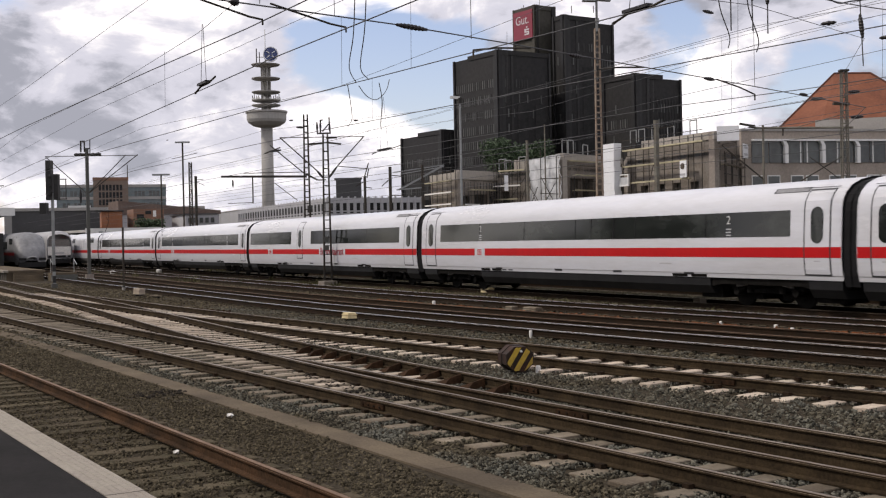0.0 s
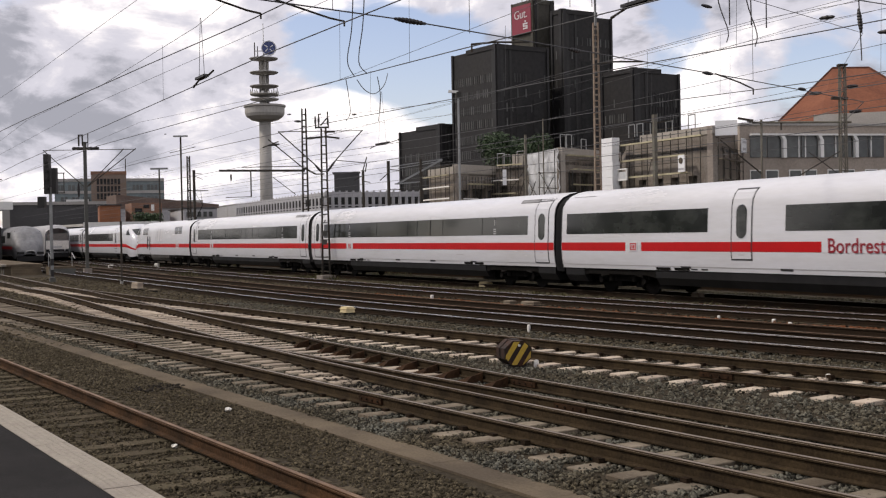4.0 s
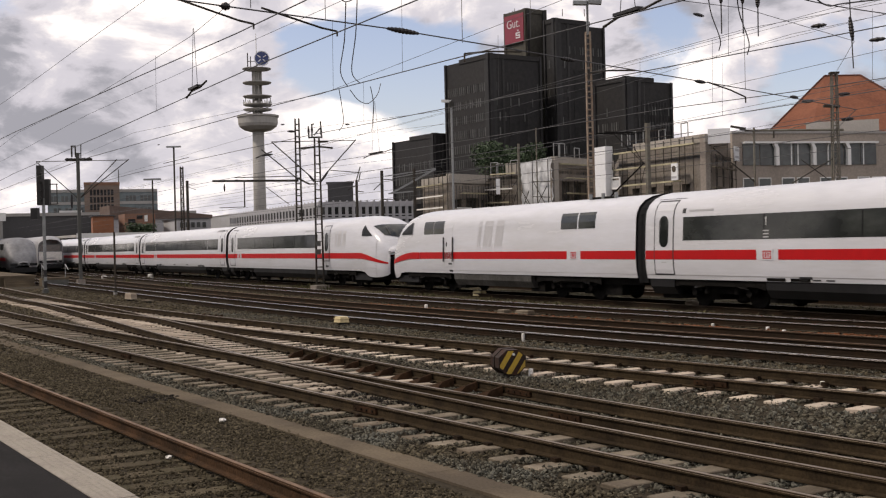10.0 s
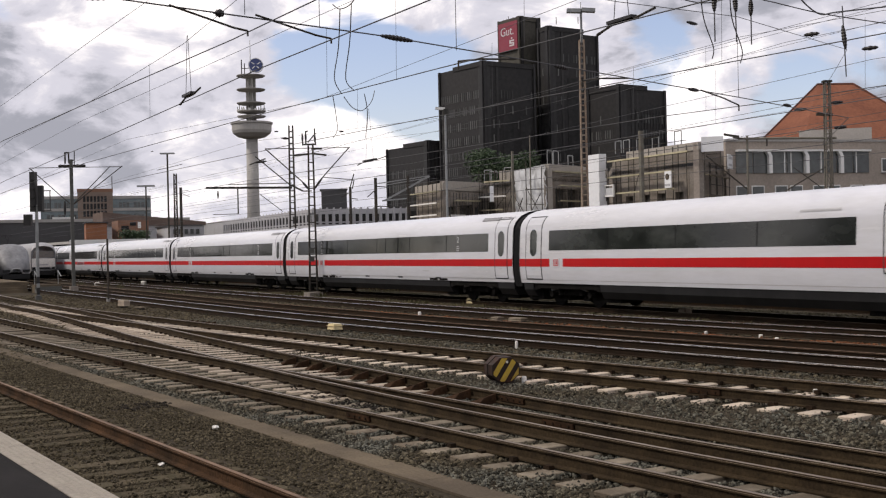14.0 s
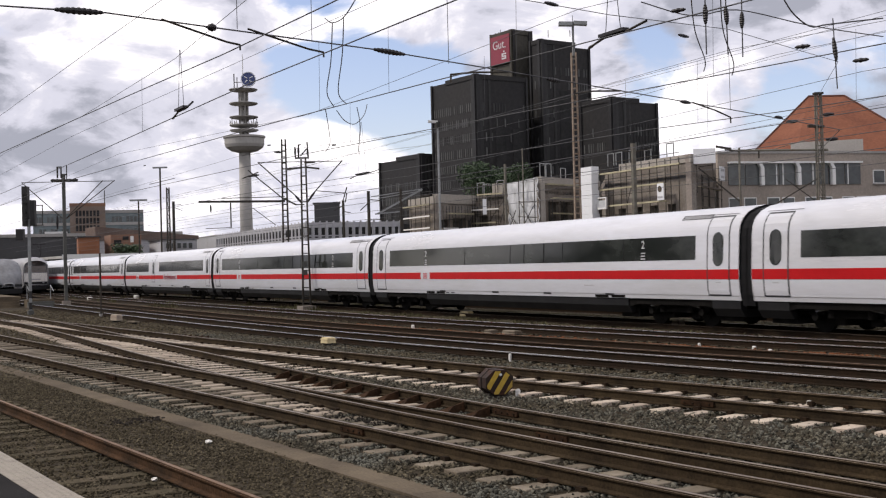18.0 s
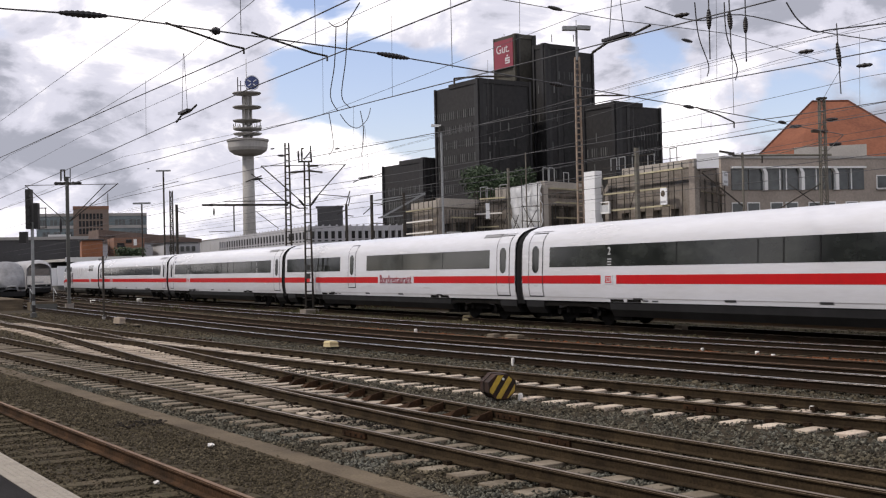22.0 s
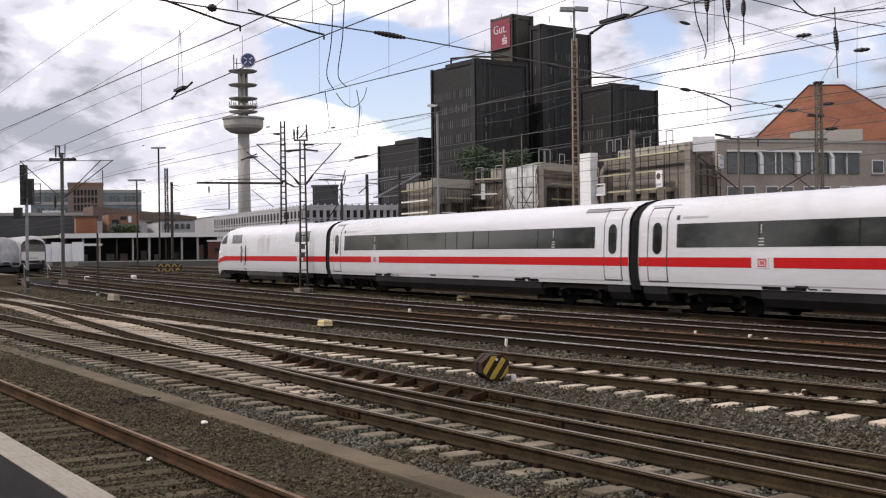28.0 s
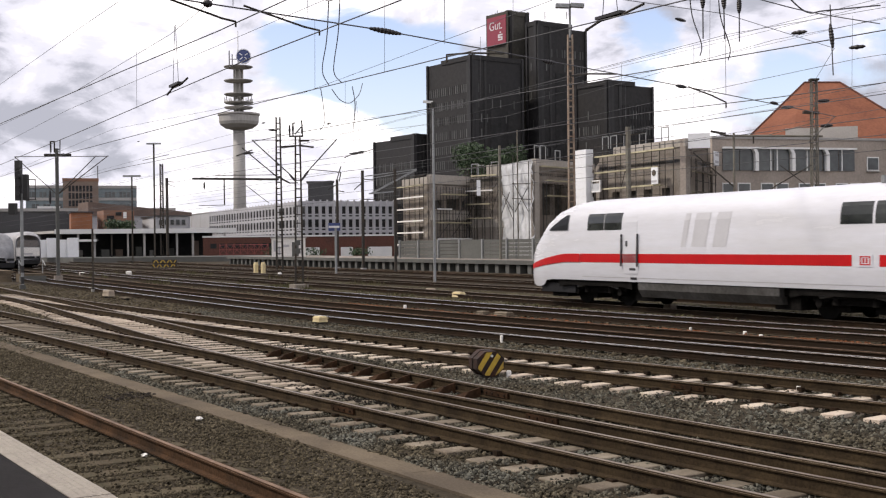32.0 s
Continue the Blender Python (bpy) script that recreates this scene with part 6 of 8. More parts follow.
def bracket(parent, top, foot, tip, tip2):
    """Tubular cantilever of the overhead line: top tie, strut and steady arm."""
    part("tie", Shape().tube(top, tip, 0.03, n=6), M_STEEL, parent)
    part("strut", Shape().tube(foot, tip, 0.05, n=6), M_STEEL, parent)
    f = Vector(foot)
    d = (Vector(tip) - f).normalized()
    insulator(parent, tuple(f + d * 0.25), tuple(f + d * 0.9))
    part("steady_arm", Shape().tube(tip2, (tip[0], tip[1], tip[2] - 1.2), 0.025, n=5), M_STEEL, parent)


def make_masts():
    # lattice mast close to the train, with brackets to both sides
    x, y = -60.53, 23.08
    m = thing("catenary_mast", "dark lattice steel mast with two tubular brackets and a number plate", "mast", "catenary masts")
    part("footing", Shape().box(x - 0.45, y - 0.4, -0.35, x + 0.45, y + 0.35, 0.05), M_OLD, m, "concrete footing")
    u = Vector((math.cos(radians(62.5)), math.sin(radians(62.5)), 0))
    o = Vector((x, y, 0))
    at = lambda du, z: tuple(o + u * du + Vector((0, 0, z)))
    lattice(m, x, y, 0.1, 7.95, 0.40, 0.24, M_STEEL, 0.46, 0.05, diagonals=False)
    sw = part("switch_frame", Shape().obox(at(-0.42, 8.0), at(0.3, 8.0), 0.09, 0.08), M_STEEL, m, "pole-top switch frame")
    for a, b in (((-0.42, 7.95), (-0.44, 8.6)), ((-0.25, 8.0), (-0.25, 8.72)), ((-0.25, 8.7), (-0.12, 8.72)), ((0.27, 8.0), (0.22, 8.85)), ((-0.15, 8.1), (0.2, 8.5)), ((-0.44, 7.97), (-0.2, 8.04))):
        part("switch_rod", Shape().obox(at(*a), at(*b), 0.06, 0.06), M_STEEL, sw)
    for du, z in ((-0.43, 8.35), (-0.25, 8.4), (0.24, 8.3)):
        insulator(m, at(du, z - 0.2), at(du, z + 0.2), 0.07)
    part("tie", Shape().tube(at(-2.45, 7.82), at(2.1, 7.78), 0.022, n=5), M_STEEL, m, "thin top tie")
    part("cross_arm", Shape().obox(at(0.05, 7.75), at(0.62, 7.76), 0.12, 0.09).obox(at(-0.95, 7.42), at(-0.1, 7.48), 0.1, 0.1).obox(at(0.1, 7.5), at(0.85, 7.4), 0.1, 0.09), M_STEEL, m)
    for tip, knee in ((-2.45, -0.5), (2.1, 0.62)):
        k = (knee / tip)
        part("strut", Shape().tube(at(knee, 5.55 + (7.82 - 5.55) * k), at(tip, 7.82), 0.032, n=6), M_STEEL, m, "tubular bracket strut")
        insulator(m, at(0.12 if tip > 0 else -0.12, 5.55), at(knee, 5.55 + (7.82 - 5.55) * k), 0.075, 7)
    part("steady_arm", Shape().tube(at(0.62, 6.22), at(2.25, 6.05), 0.022, n=5).tube(at(2.2, 5.55), at(2.3, 6.05), 0.03, n=5), M_STEEL, m)
    for k, z in enumerate((2.15, 1.7)):
        part("number_bar", Shape().box(x + 0.24, y - 0.3, z, x + 0.27, y - 0.02, z + 0.28), M_FENCE, m, "small grey number plate")

    # second lattice mast with a long boom
    x, y = -105.25, 38.22
    m = thing("catenary_mast", "tall dark lattice mast carrying a long horizontal boom", "mast", "catenary masts")
    lattice(m, x, y, -0.3, 14.0, 0.56, 0.34, M_STEEL, 0.55, 0.085, diagonals=False)
    u = Vector((math.cos(radians(62.5)), math.sin(radians(62.5)), 0))
    a = Vector((x, y, 8.25))
    part("boom", Shape().obox(tuple(a), tuple(a - u * 8.0 + Vector((0, 0, 0.15))), 0.16, 0.2).obox(tuple(a + Vector((0, 0, 0.42))), tuple(a - u * 5.9 + Vector((0, 0, 0.42))), 0.06, 0.07), M_STEEL, m, "long horizontal boom")
    part("drop_post", Shape().obox(tuple(a - u * 5.05), tuple(a - u * 5.05 - Vector((0, 0, 2.35))), 0.1, 0.1).obox(tuple(a - u * 5.05 - Vector((0, 0, 2.32))), tuple(a - u * 7.4 - Vector((0, 0, 2.35))), 0.06, 0.06), M_STEEL, m)
    part("boom_right", Shape().obox(tuple(a + Vector((0, 0, 0.2))), tuple(a + u * 1.0 - Vector((0, 0, 0.35))), 0.13, 0.15).obox(tuple(a + u * 1.0 - Vector((0, 0, 0.35))), tuple(a + u * 1.8 - Vector((0, 0, 0.35))), 0.1, 0.1), M_STEEL, m)
    part("strut", Shape().tube(tuple(a + Vector((0, 0, 0.1))), tuple(a - u * 3.35 + Vector((0, 0, 2.95))), 0.06, n=6), M_STEEL, m, "slanting bracket strut")
    part("arm", Shape().obox(tuple(a - u * 3.9 + Vector((0, 0, 2.2))), tuple(a - u * 2.4 + Vector((0, 0, 2.75))), 0.1, 0.1).obox(tuple(a - u * 0.9 - Vector((0, 0, 2.2))), tuple(a - u * 3.0 - Vector((0, 0, 0.55))), 0.06, 0.06), M_STEEL, m)
    insulator(m, tuple(a - u * 6.9 - Vector((0, 0, 0.15))), tuple(a - u * 6.9 - Vector((0, 0, 0.85))), 0.1)
    insulator(m, tuple(a - u * 3.4 + Vector((0, 0, 2.4))), tuple(a - u * 2.3 + Vector((0, 0, 2.5))), 0.13)
    insulator(m, tuple(a - u * 0.9 + Vector((0, 0, 4.6))), tuple(a - u * 0.2 + Vector((0, 0, 4.55))), 0.12)

    # mast by the signal
    x, y = -86.69, 15.14
    m = thing("catenary_mast", "weathered steel mast with wide brackets to both sides", "mast", "catenary masts")
    part("pole", Shape().box(x - 0.09, y - 0.11, -0.3, x + 0.09, y + 0.11, 9.1), M_FENCE, m)
    part("flange", Shape().box(x - 0.3, y - 0.26, -0.3, x + 0.3, y + 0.26, 0.2), M_OLD, m)
    u = Vector((math.cos(radians(62.5)), math.sin(radians(62.5)), 0))
    c = Vector((x, y, 0))
    zt, zf = 8.56, 5.85
    for du in (-2.95, 2.75, 3.6):
        tip = c + u * du + Vector((0, 0, zt))
        part("strut", Shape().tube(tuple(c + Vector((0, 0, zf))), tuple(tip), 0.034, n=6), M_STEEL, m)
    part("tie", Shape().tube(tuple(c - u * 2.95 + Vector((0, 0, zt))), tuple(c + u * 3.6 + Vector((0, 0, zt - 0.05))), 0.024, n=6), M_STEEL, m)
    part("cross_arm", Shape().obox(tuple(c - u * 0.8 + Vector((0, 0, zt + 0.1))), tuple(c + u * 1.0 + Vector((0, 0, zt + 0.05))), 0.14, 0.16), M_STEEL, m)
    sw = part("switch_frame", Shape().obox(tuple(c - u * 0.42 + Vector((0, 0, zt + 0.25))), tuple(c - u * 0.42 + Vector((0, 0, zt + 1.05))), 0.1, 0.1).obox(tuple(c - u * 0.16 + Vector((0, 0, zt + 0.25))), tuple(c - u * 0.16 + Vector((0, 0, zt + 1.05))), 0.09, 0.1)
              .obox(tuple(c - u * 0.45 + Vector((0, 0, zt + 1.02))), tuple(c - u * 0.12 + Vector((0, 0, zt + 1.02))), 0.1, 0.08), M_STEEL, m, "pole-top switch frame")
    part("switch_rod", Shape().obox(tuple(c + u * 0.22 + Vector((0, 0, zt + 0.1))), tuple(c + u * 0.24 + Vector((0, 0, zt + 1.1))), 0.06, 0.06).obox(tuple(c - u * 0.2 + Vector((0, 0, zt + 0.3))), tuple(c + u * 0.2 + Vector((0, 0, zt + 0.5))), 0.06, 0.06), M_STEEL, sw)
    for du in (-0.75, -0.45, 0.45, 0.85):
        insulator(m, tuple(c + u * (du - 0.16) + Vector((0, 0, zt + 0.1))), tuple(c + u * (du + 0.16) + Vector((0, 0, zt + 0.08))), 0.12, 3)
    insulator(m, tuple(c - u * 0.5 + Vector((0, 0, 5.2))), tuple(c - u * 0.5 + Vector((0, 0, 6.2))), 0.1)

    # tall floodlight mast
    x, y = -74.7, 50.18
    m = thing("floodlight_mast", "tall lattice floodlight mast with a twin lamp head", "mast", "floodlight masts")
    lattice(m, x, y, 0.7, 17.6, 0.46, 0.32, M_MASTRUST, 0.44, 0.085, diagonals=False)
    part("tip", Shape().tube((x, y, 17.4), (x, y, 19.9), 0.09, n=8), M_MASTGREY, m)
    u = Vector((math.cos(radians(62.5)), math.sin(radians(62.5)), 0))
    for du in (-0.55, 0.55):
        o = Vector((x, y, 19.75)) + u * du
        part("lamp_head", Shape().obox(tuple(o - u * 0.5 + Vector((0, 0, 0.04 * (1 if du < 0 else 2)))), tuple(o + u * 0.5), 0.55, 0.28), M_MASTGREY, m, "grey floodlight housing")
    # slim grey lamp pole on the far side of the train
    x, y = -60.3, 31.15
    m = thing("lamp_pole", "slim galvanised lamp pole with a small head", "lamp post")
    part("pole", Shape().tube((x, y, -0.3), (x, y, 9.9), 0.085, 0.06, 10), M_MASTGREY, m)
    part("head", Shape().obox((x, y, 10.15), tuple(Vector((x, y, 10.2)) - u * 0.55), 0.22, 0.14), M_PALE, m, "pale lamp head")
    part("collar", Shape().tube((x, y, 9.8), (x, y, 10.15), 0.16, n=8), M_STEEL, m)
    # mast with work platform behind the train
    x, y = -56.57, 56.57
    m = thing("catenary_mast", "broad lattice mast with cross arms behind the train", "mast", "catenary masts")
    lattice(m, x, y, 0.7, 12.3, 0.44, 0.32, M_MASTOLD, 0.8, 0.065)
    arm0, arm1 = Vector((-56.5, 56.6, 8.72)), Vector((-60.35, 52.5, 8.95))
    part("cross_arm", Shape().tube(tuple(arm0 - (arm1 - arm0) * 0.08), tuple(arm1), 0.07, n=8), M_MASTOLD, m, "long thin horizontal arm")
    part("arm_stay", Shape().tube((x, y, 9.6), tuple(arm0.lerp(arm1, 0.55)), 0.025, n=6), M_MASTOLD, m)
    part("arm_drop", Shape().tube(tuple(arm0.lerp(arm1, 0.68)), tuple(arm0.lerp(arm1, 0.68) - Vector((0, 0, 0.5))), 0.05, n=6), M_STEEL, m)
    part("arm_end", Shape().obox(tuple(arm1 + Vector((0, 0, 0.12))), tuple(arm1 + (arm1 - arm0).normalized() * 0.9 + Vector((0, 0, 0.28))), 0.16, 0.14).tube(tuple(arm1), tuple(arm1 + Vector((0, 0, 0.2))), 0.08, n=6), M_STEEL, m)
    part("cap", Shape().obox(tuple(Vector((x, y, 12.32)) - u * 0.28), tuple(Vector((x, y, 12.32)) + u * 0.28), 0.5, 0.12), M_STEEL, m)
    part("steady_arm", Shape().tube((x, y, 7.0), tuple(Vector((x, y, 5.4)) - u * 2.8), 0.04, n=6).tube((x, y, 5.2), tuple(Vector((x, y, 6.9)) - u * 2.2), 0.03, n=6), M_STEEL, m)
    for z, k in ((10.6, -1.3), (9.4, 1.2), (11.0, 1.0)):
        insulator(m, tuple(Vector((x, y, z)) + u * k), tuple(Vector((x, y, z - 0.05)) + u * (k - 0.8)), 0.13)
    part("lamp", Shape().obox(tuple(Vector((x, y, 10.25)) - u * 0.7), tuple(Vector((x, y, 10.2)) + u * 0.3), 0.3, 0.16), M_STEEL, m)
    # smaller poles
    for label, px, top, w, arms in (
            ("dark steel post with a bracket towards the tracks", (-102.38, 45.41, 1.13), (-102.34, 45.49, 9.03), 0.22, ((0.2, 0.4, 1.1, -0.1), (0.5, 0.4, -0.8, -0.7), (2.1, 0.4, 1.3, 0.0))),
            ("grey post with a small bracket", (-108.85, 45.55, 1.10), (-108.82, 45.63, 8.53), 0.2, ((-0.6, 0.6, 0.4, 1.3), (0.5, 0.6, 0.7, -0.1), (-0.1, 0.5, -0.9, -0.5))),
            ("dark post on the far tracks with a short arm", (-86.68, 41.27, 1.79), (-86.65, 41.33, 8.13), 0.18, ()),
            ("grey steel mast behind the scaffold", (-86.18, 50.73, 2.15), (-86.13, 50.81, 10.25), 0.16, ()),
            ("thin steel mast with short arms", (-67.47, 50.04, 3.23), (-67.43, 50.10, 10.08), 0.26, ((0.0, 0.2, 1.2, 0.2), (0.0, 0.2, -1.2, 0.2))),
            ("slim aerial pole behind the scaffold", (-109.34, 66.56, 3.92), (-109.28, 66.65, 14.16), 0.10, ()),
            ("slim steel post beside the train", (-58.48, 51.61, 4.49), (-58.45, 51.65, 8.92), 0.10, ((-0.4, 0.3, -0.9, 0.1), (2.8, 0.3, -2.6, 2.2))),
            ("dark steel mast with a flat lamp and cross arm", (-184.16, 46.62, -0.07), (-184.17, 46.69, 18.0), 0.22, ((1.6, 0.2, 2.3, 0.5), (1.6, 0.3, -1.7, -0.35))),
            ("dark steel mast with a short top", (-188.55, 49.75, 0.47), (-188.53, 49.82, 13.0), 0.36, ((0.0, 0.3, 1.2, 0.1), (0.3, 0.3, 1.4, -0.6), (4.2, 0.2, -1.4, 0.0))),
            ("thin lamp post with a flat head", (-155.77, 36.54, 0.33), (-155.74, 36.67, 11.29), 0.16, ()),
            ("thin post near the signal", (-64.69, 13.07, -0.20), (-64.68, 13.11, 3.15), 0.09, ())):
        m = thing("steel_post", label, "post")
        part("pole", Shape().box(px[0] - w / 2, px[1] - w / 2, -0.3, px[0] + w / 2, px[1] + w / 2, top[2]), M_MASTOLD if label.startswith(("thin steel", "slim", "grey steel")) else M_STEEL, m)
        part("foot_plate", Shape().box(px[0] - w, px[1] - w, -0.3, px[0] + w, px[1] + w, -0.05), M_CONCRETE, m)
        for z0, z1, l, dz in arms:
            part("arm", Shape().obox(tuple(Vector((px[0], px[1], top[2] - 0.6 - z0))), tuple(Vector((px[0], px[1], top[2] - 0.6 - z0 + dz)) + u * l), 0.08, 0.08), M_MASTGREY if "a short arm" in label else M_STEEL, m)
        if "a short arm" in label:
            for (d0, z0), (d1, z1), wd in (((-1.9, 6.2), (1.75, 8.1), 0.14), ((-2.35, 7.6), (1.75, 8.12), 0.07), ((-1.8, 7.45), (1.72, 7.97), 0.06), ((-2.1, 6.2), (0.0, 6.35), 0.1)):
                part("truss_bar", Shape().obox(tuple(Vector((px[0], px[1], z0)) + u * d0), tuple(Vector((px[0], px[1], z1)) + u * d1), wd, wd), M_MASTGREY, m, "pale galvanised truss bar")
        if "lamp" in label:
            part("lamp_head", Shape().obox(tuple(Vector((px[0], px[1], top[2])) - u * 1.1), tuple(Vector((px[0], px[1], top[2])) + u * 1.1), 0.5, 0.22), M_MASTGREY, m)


make_masts()


def aerial_mast():
    m = thing("aerial_mast", "slender pale lattice aerial mast in the station", "mast")
    lattice(m, -198.36, 51.45, -0.3, 15.9, 0.52, 0.42, M_STEEL, 0.7, 0.11)


aerial_mast()


def wire(name, label, pts, r=0.012, sag=0.0, n=1):
    P = [Vector(p) for p in pts]
    if sag:
        out = []
        for a, b in zip(P, P[1:]):
            for i in range(n):
                t = i / n
                out.append(a.lerp(b, t) - Vector((0, 0, 4 * sag * t * (1 - t))))
        P = out + [P[-1]]
    return solid(name, Shape().line([tuple(p) for p in P], r), M_WIRE, label, "wire", "overhead wires")


def make_wires():
    c, m = "taut dark contact wire of the overhead line", "thin messenger wire above a contact wire"
    wire("contact_wire", c, [(-95, 3.0, 6.0), (-60, 4.0, 6.0), (-40.3, 5.03, 6.0), (-26.3, 6.0, 6.0), (-20.7, 6.43, 6.0), (4, 7.6, 6.0)], 0.011)
    wire("contact_wire", c, [(-120, 8.2, 6.0), (-60.7, 7.6, 6.0), (-40.6, 7.85, 6.0), (-23.7, 7.95, 6.0), (-15.9, 8.25, 6.0), (4, 9.2, 6.0)], 0.012)
    wire("contact_wire", c, [(-110, 8.3, 6.0), (-50, 9.2, 6.0), (-31.1, 10.6, 6.0), (-22.3, 11.5, 6.0), (-18.1, 12.0, 6.0), (4, 14.4, 6.0)], 0.012)
    wire("contact_wire", c, [(-120, 12.6, 6.0), (-60, 13.2, 6.0), (-38.6, 14.65, 6.0), (-30.8, 15.5, 6.0), (-18, 17.2, 6.0), (4, 19.8, 6.0)], 0.012)
    wire("contact_wire", c, [(-130, 18.0, 6.0), (-60, 19.4, 6.0), (-28.8, 22.1, 6.0), (-24.4, 23.0, 6.0), (4, 26, 6.0)], 0.012)
    wire("contact_wire", c, [(-200, 24.96, 6.0), (-60, 24.8, 6.0), (-28, 25.2, 6.0), (6, 24.9, 6.0)], 0.012)
    wire("messenger_wire", m, [(-95, 3.2, 7.6), (-43, 5.38, 7.5), (-29.6, 5.8, 7.5), (-20.0, 6.3, 7.6), (4, 7.5, 7.6)], 0.006)
    wire("messenger_wire", m, [(-120, 8.2, 7.7), (-60.6, 7.9, 8.0), (-41.8, 7.98, 7.5), (-29.8, 8.0, 7.5), (-20.15, 8.0, 8.0), (4, 9.2, 7.5)], 0.007)
    wire("messenger_wire", m, [(-110, 8.3, 7.6), (-50, 9.2, 7.75), (-21.5, 11.5, 8.2), (4, 14.4, 7.3)], 0.007)
    wire("messenger_wire", m, [(-120, 12.6, 7.6), (-60, 13.2, 8.0), (-38, 14.7, 7.3), (-22.8, 15.5, 7.9), (4, 19.8, 7.3)], 0.007)
    wire("messenger_wire", m, [(-130, 18.0, 7.6), (-60, 19.4, 8.0), (-40, 21, 7.2), (-25.8, 22.6, 7.9), (4, 26, 7.3)], 0.007)
    wire("messenger_wire", m, [(-200, 24.96, 7.8), (-60, 24.9, 8.1), (-42, 25, 7.3), (-26.5, 24.9, 8.0), (6, 24.9, 7.4)], 0.007)
    for y, z in ((30.0, 6.0), (35.1, 6.0), (41.1, 6.0)):
        wire("contact_wire", c, [(-220, y, z), (-62, y, z), (2, y, z)], 0.013)
        wire("messenger_wire", m, [(-220, y, z + 1.7), (-95, y, z + 1.9), (-62, y, z + 1.2), (-28, y, z + 2.0), (2, y, z + 1.3)], 0.009)
    for y, z, k in ((33, 10.4, 0.2), (38, 11.6, -0.2), (44, 9.0, 0.3), (44, 12.4, 0.1)):
        wire("feeder_wire", "thin dark feeder line over the yard", [(-230, y, z), (-100, y + k, z - 0.7), (-20, y - k, z + 0.2)], 0.009)
    # droppers
    dr = [(-33, 7.9, 6.0, 7.5), (-27.5, 10.95, 6.0, 7.7), (-24.2, 11.3, 6.0, 7.8),
          (-19.5, 11.8, 6.0, 7.8), (-35, 14.95, 6.0, 7.35), (-28, 15.9, 6.0, 7.7), (-20, 17.0, 6.0, 7.8), (-30, 22.0, 6.0, 7.6), (-27.2, 22.5, 6.0, 7.8), (-22, 23.3, 6.0, 7.8), (-34, 25.1, 6.0, 7.6), (-30, 25.2, 6.0, 7.7)]
    for x, y, a, b in dr:
        wire("dropper_wire", "thin vertical dropper between two wires", [(x, y, a), (x + 0.05, y, b)], 0.0045)
    # cross span with insulators and registration arms
    sp = thing("cross_span", "steel cross span rope with insulators and registration arms", "overhead line")
    a, b = Vector((-17.4, 0.0, 6.30)), Vector((-25.8, 22.5, 6.22))
    at = lambda y, dz=0.0: a.lerp(b, y / 22.5) + Vector((0, 0, dz))
    heights = [(-3.0, -0.55), (0.6, -0.34), (2.4, -0.22), (4.0, -0.08), (5.9, -0.04), (9.5, 0.04), (12.7, 0.04), (16.0, 0.0), (22.5, 0.0), (30.0, 0.0)]

    def on_rope(y, dz=0.0):
        """Point of the lower rope above y."""
        for (ya, za), (yb, zb) in zip(heights, heights[1:]):
            if ya <= y <= yb:
                return at(y, za + (zb - za) * (y - ya) / (yb - ya) + dz)
    P = [on_rope(y) for y in (-3.0, 2.4, 4.0, 5.9, 9.5, 12.7, 22.5)] + [Vector((-31.0, 32.0, 6.5)), Vector((-56.5, 56.0, 8.3))]
    part("lower_rope", Shape().line([tuple(p) for p in P], 0.014), M_WIRE, sp)
    part("upper_rope", Shape().line([tuple(at(y, 1.6 + 0.0035 * (y - 9) ** 2)) for y in (-3.0, 2.4, 6.0, 9.5, 13.0, 17.0, 22.5)] + [(-31.0, 32.0, 8.9), (-56.5, 56.0, 11.5)], 0.010), M_WIRE, sp)
    for y, l, r in ((3.16, 0.8, 0.06), (5.82, 0.16, 0.075), (9.46, 0.84, 0.06), (14.6, 0.5, 0.055), (20.0, 0.5, 0.055), (25.0, 0.45, 0.055)):
        insulator(sp, tuple(on_rope(y)), tuple(on_rope(y + l)), r, 9 if l > 0.6 else 3 if l < 0.3 else 6)
    for y in (2.5, 9.7, 14.6, 20.0):
        insulator(sp, tuple(at(y, 1.75)), tuple(at(y + 0.5, 1.75)), 0.05)
    for q in (((4.96, 6.24), (6.17, 6.03), (6.45, 6.01)), ((6.62, 6.31), (7.91, 6.12), (8.26, 6.10))):
        pts = [(at(y).x, y, z) for y, z in q]
        part("registration_arm", Shape().line(pts, 0.02), M_STEEL, sp, "bent registration arm")
        part("clamp", Shape().tube(pts[2], (pts[2][0], pts[2][1], pts[2][2] - 0.09), 0.018, n=6), M_STEEL, sp)
    for y0, y1 in ((13.3, 11.55), (17.4, 15.6), (20.6, 22.5)):
        p, q = at(y0, 0.02), at(y1, -0.22)
        part("registration_arm", Shape().line([tuple(p), tuple(p.lerp(q, 0.6) + Vector((0, 0, 0.03))), tuple(q)], 0.022), M_STEEL, sp, "bent registration arm")
        part("clamp", Shape().tube(tuple(q), tuple(q - Vector((0, 0, 0.16))), 0.02, n=6), M_STEEL, sp)
    for y in (6.4, 8.0, 11.5, 15.6, 22.5):
        part("hanger", Shape().tube(tuple(at(y, 0.0)), tuple(at(y, 1.6)), 0.007, n=4), M_WIRE, sp)
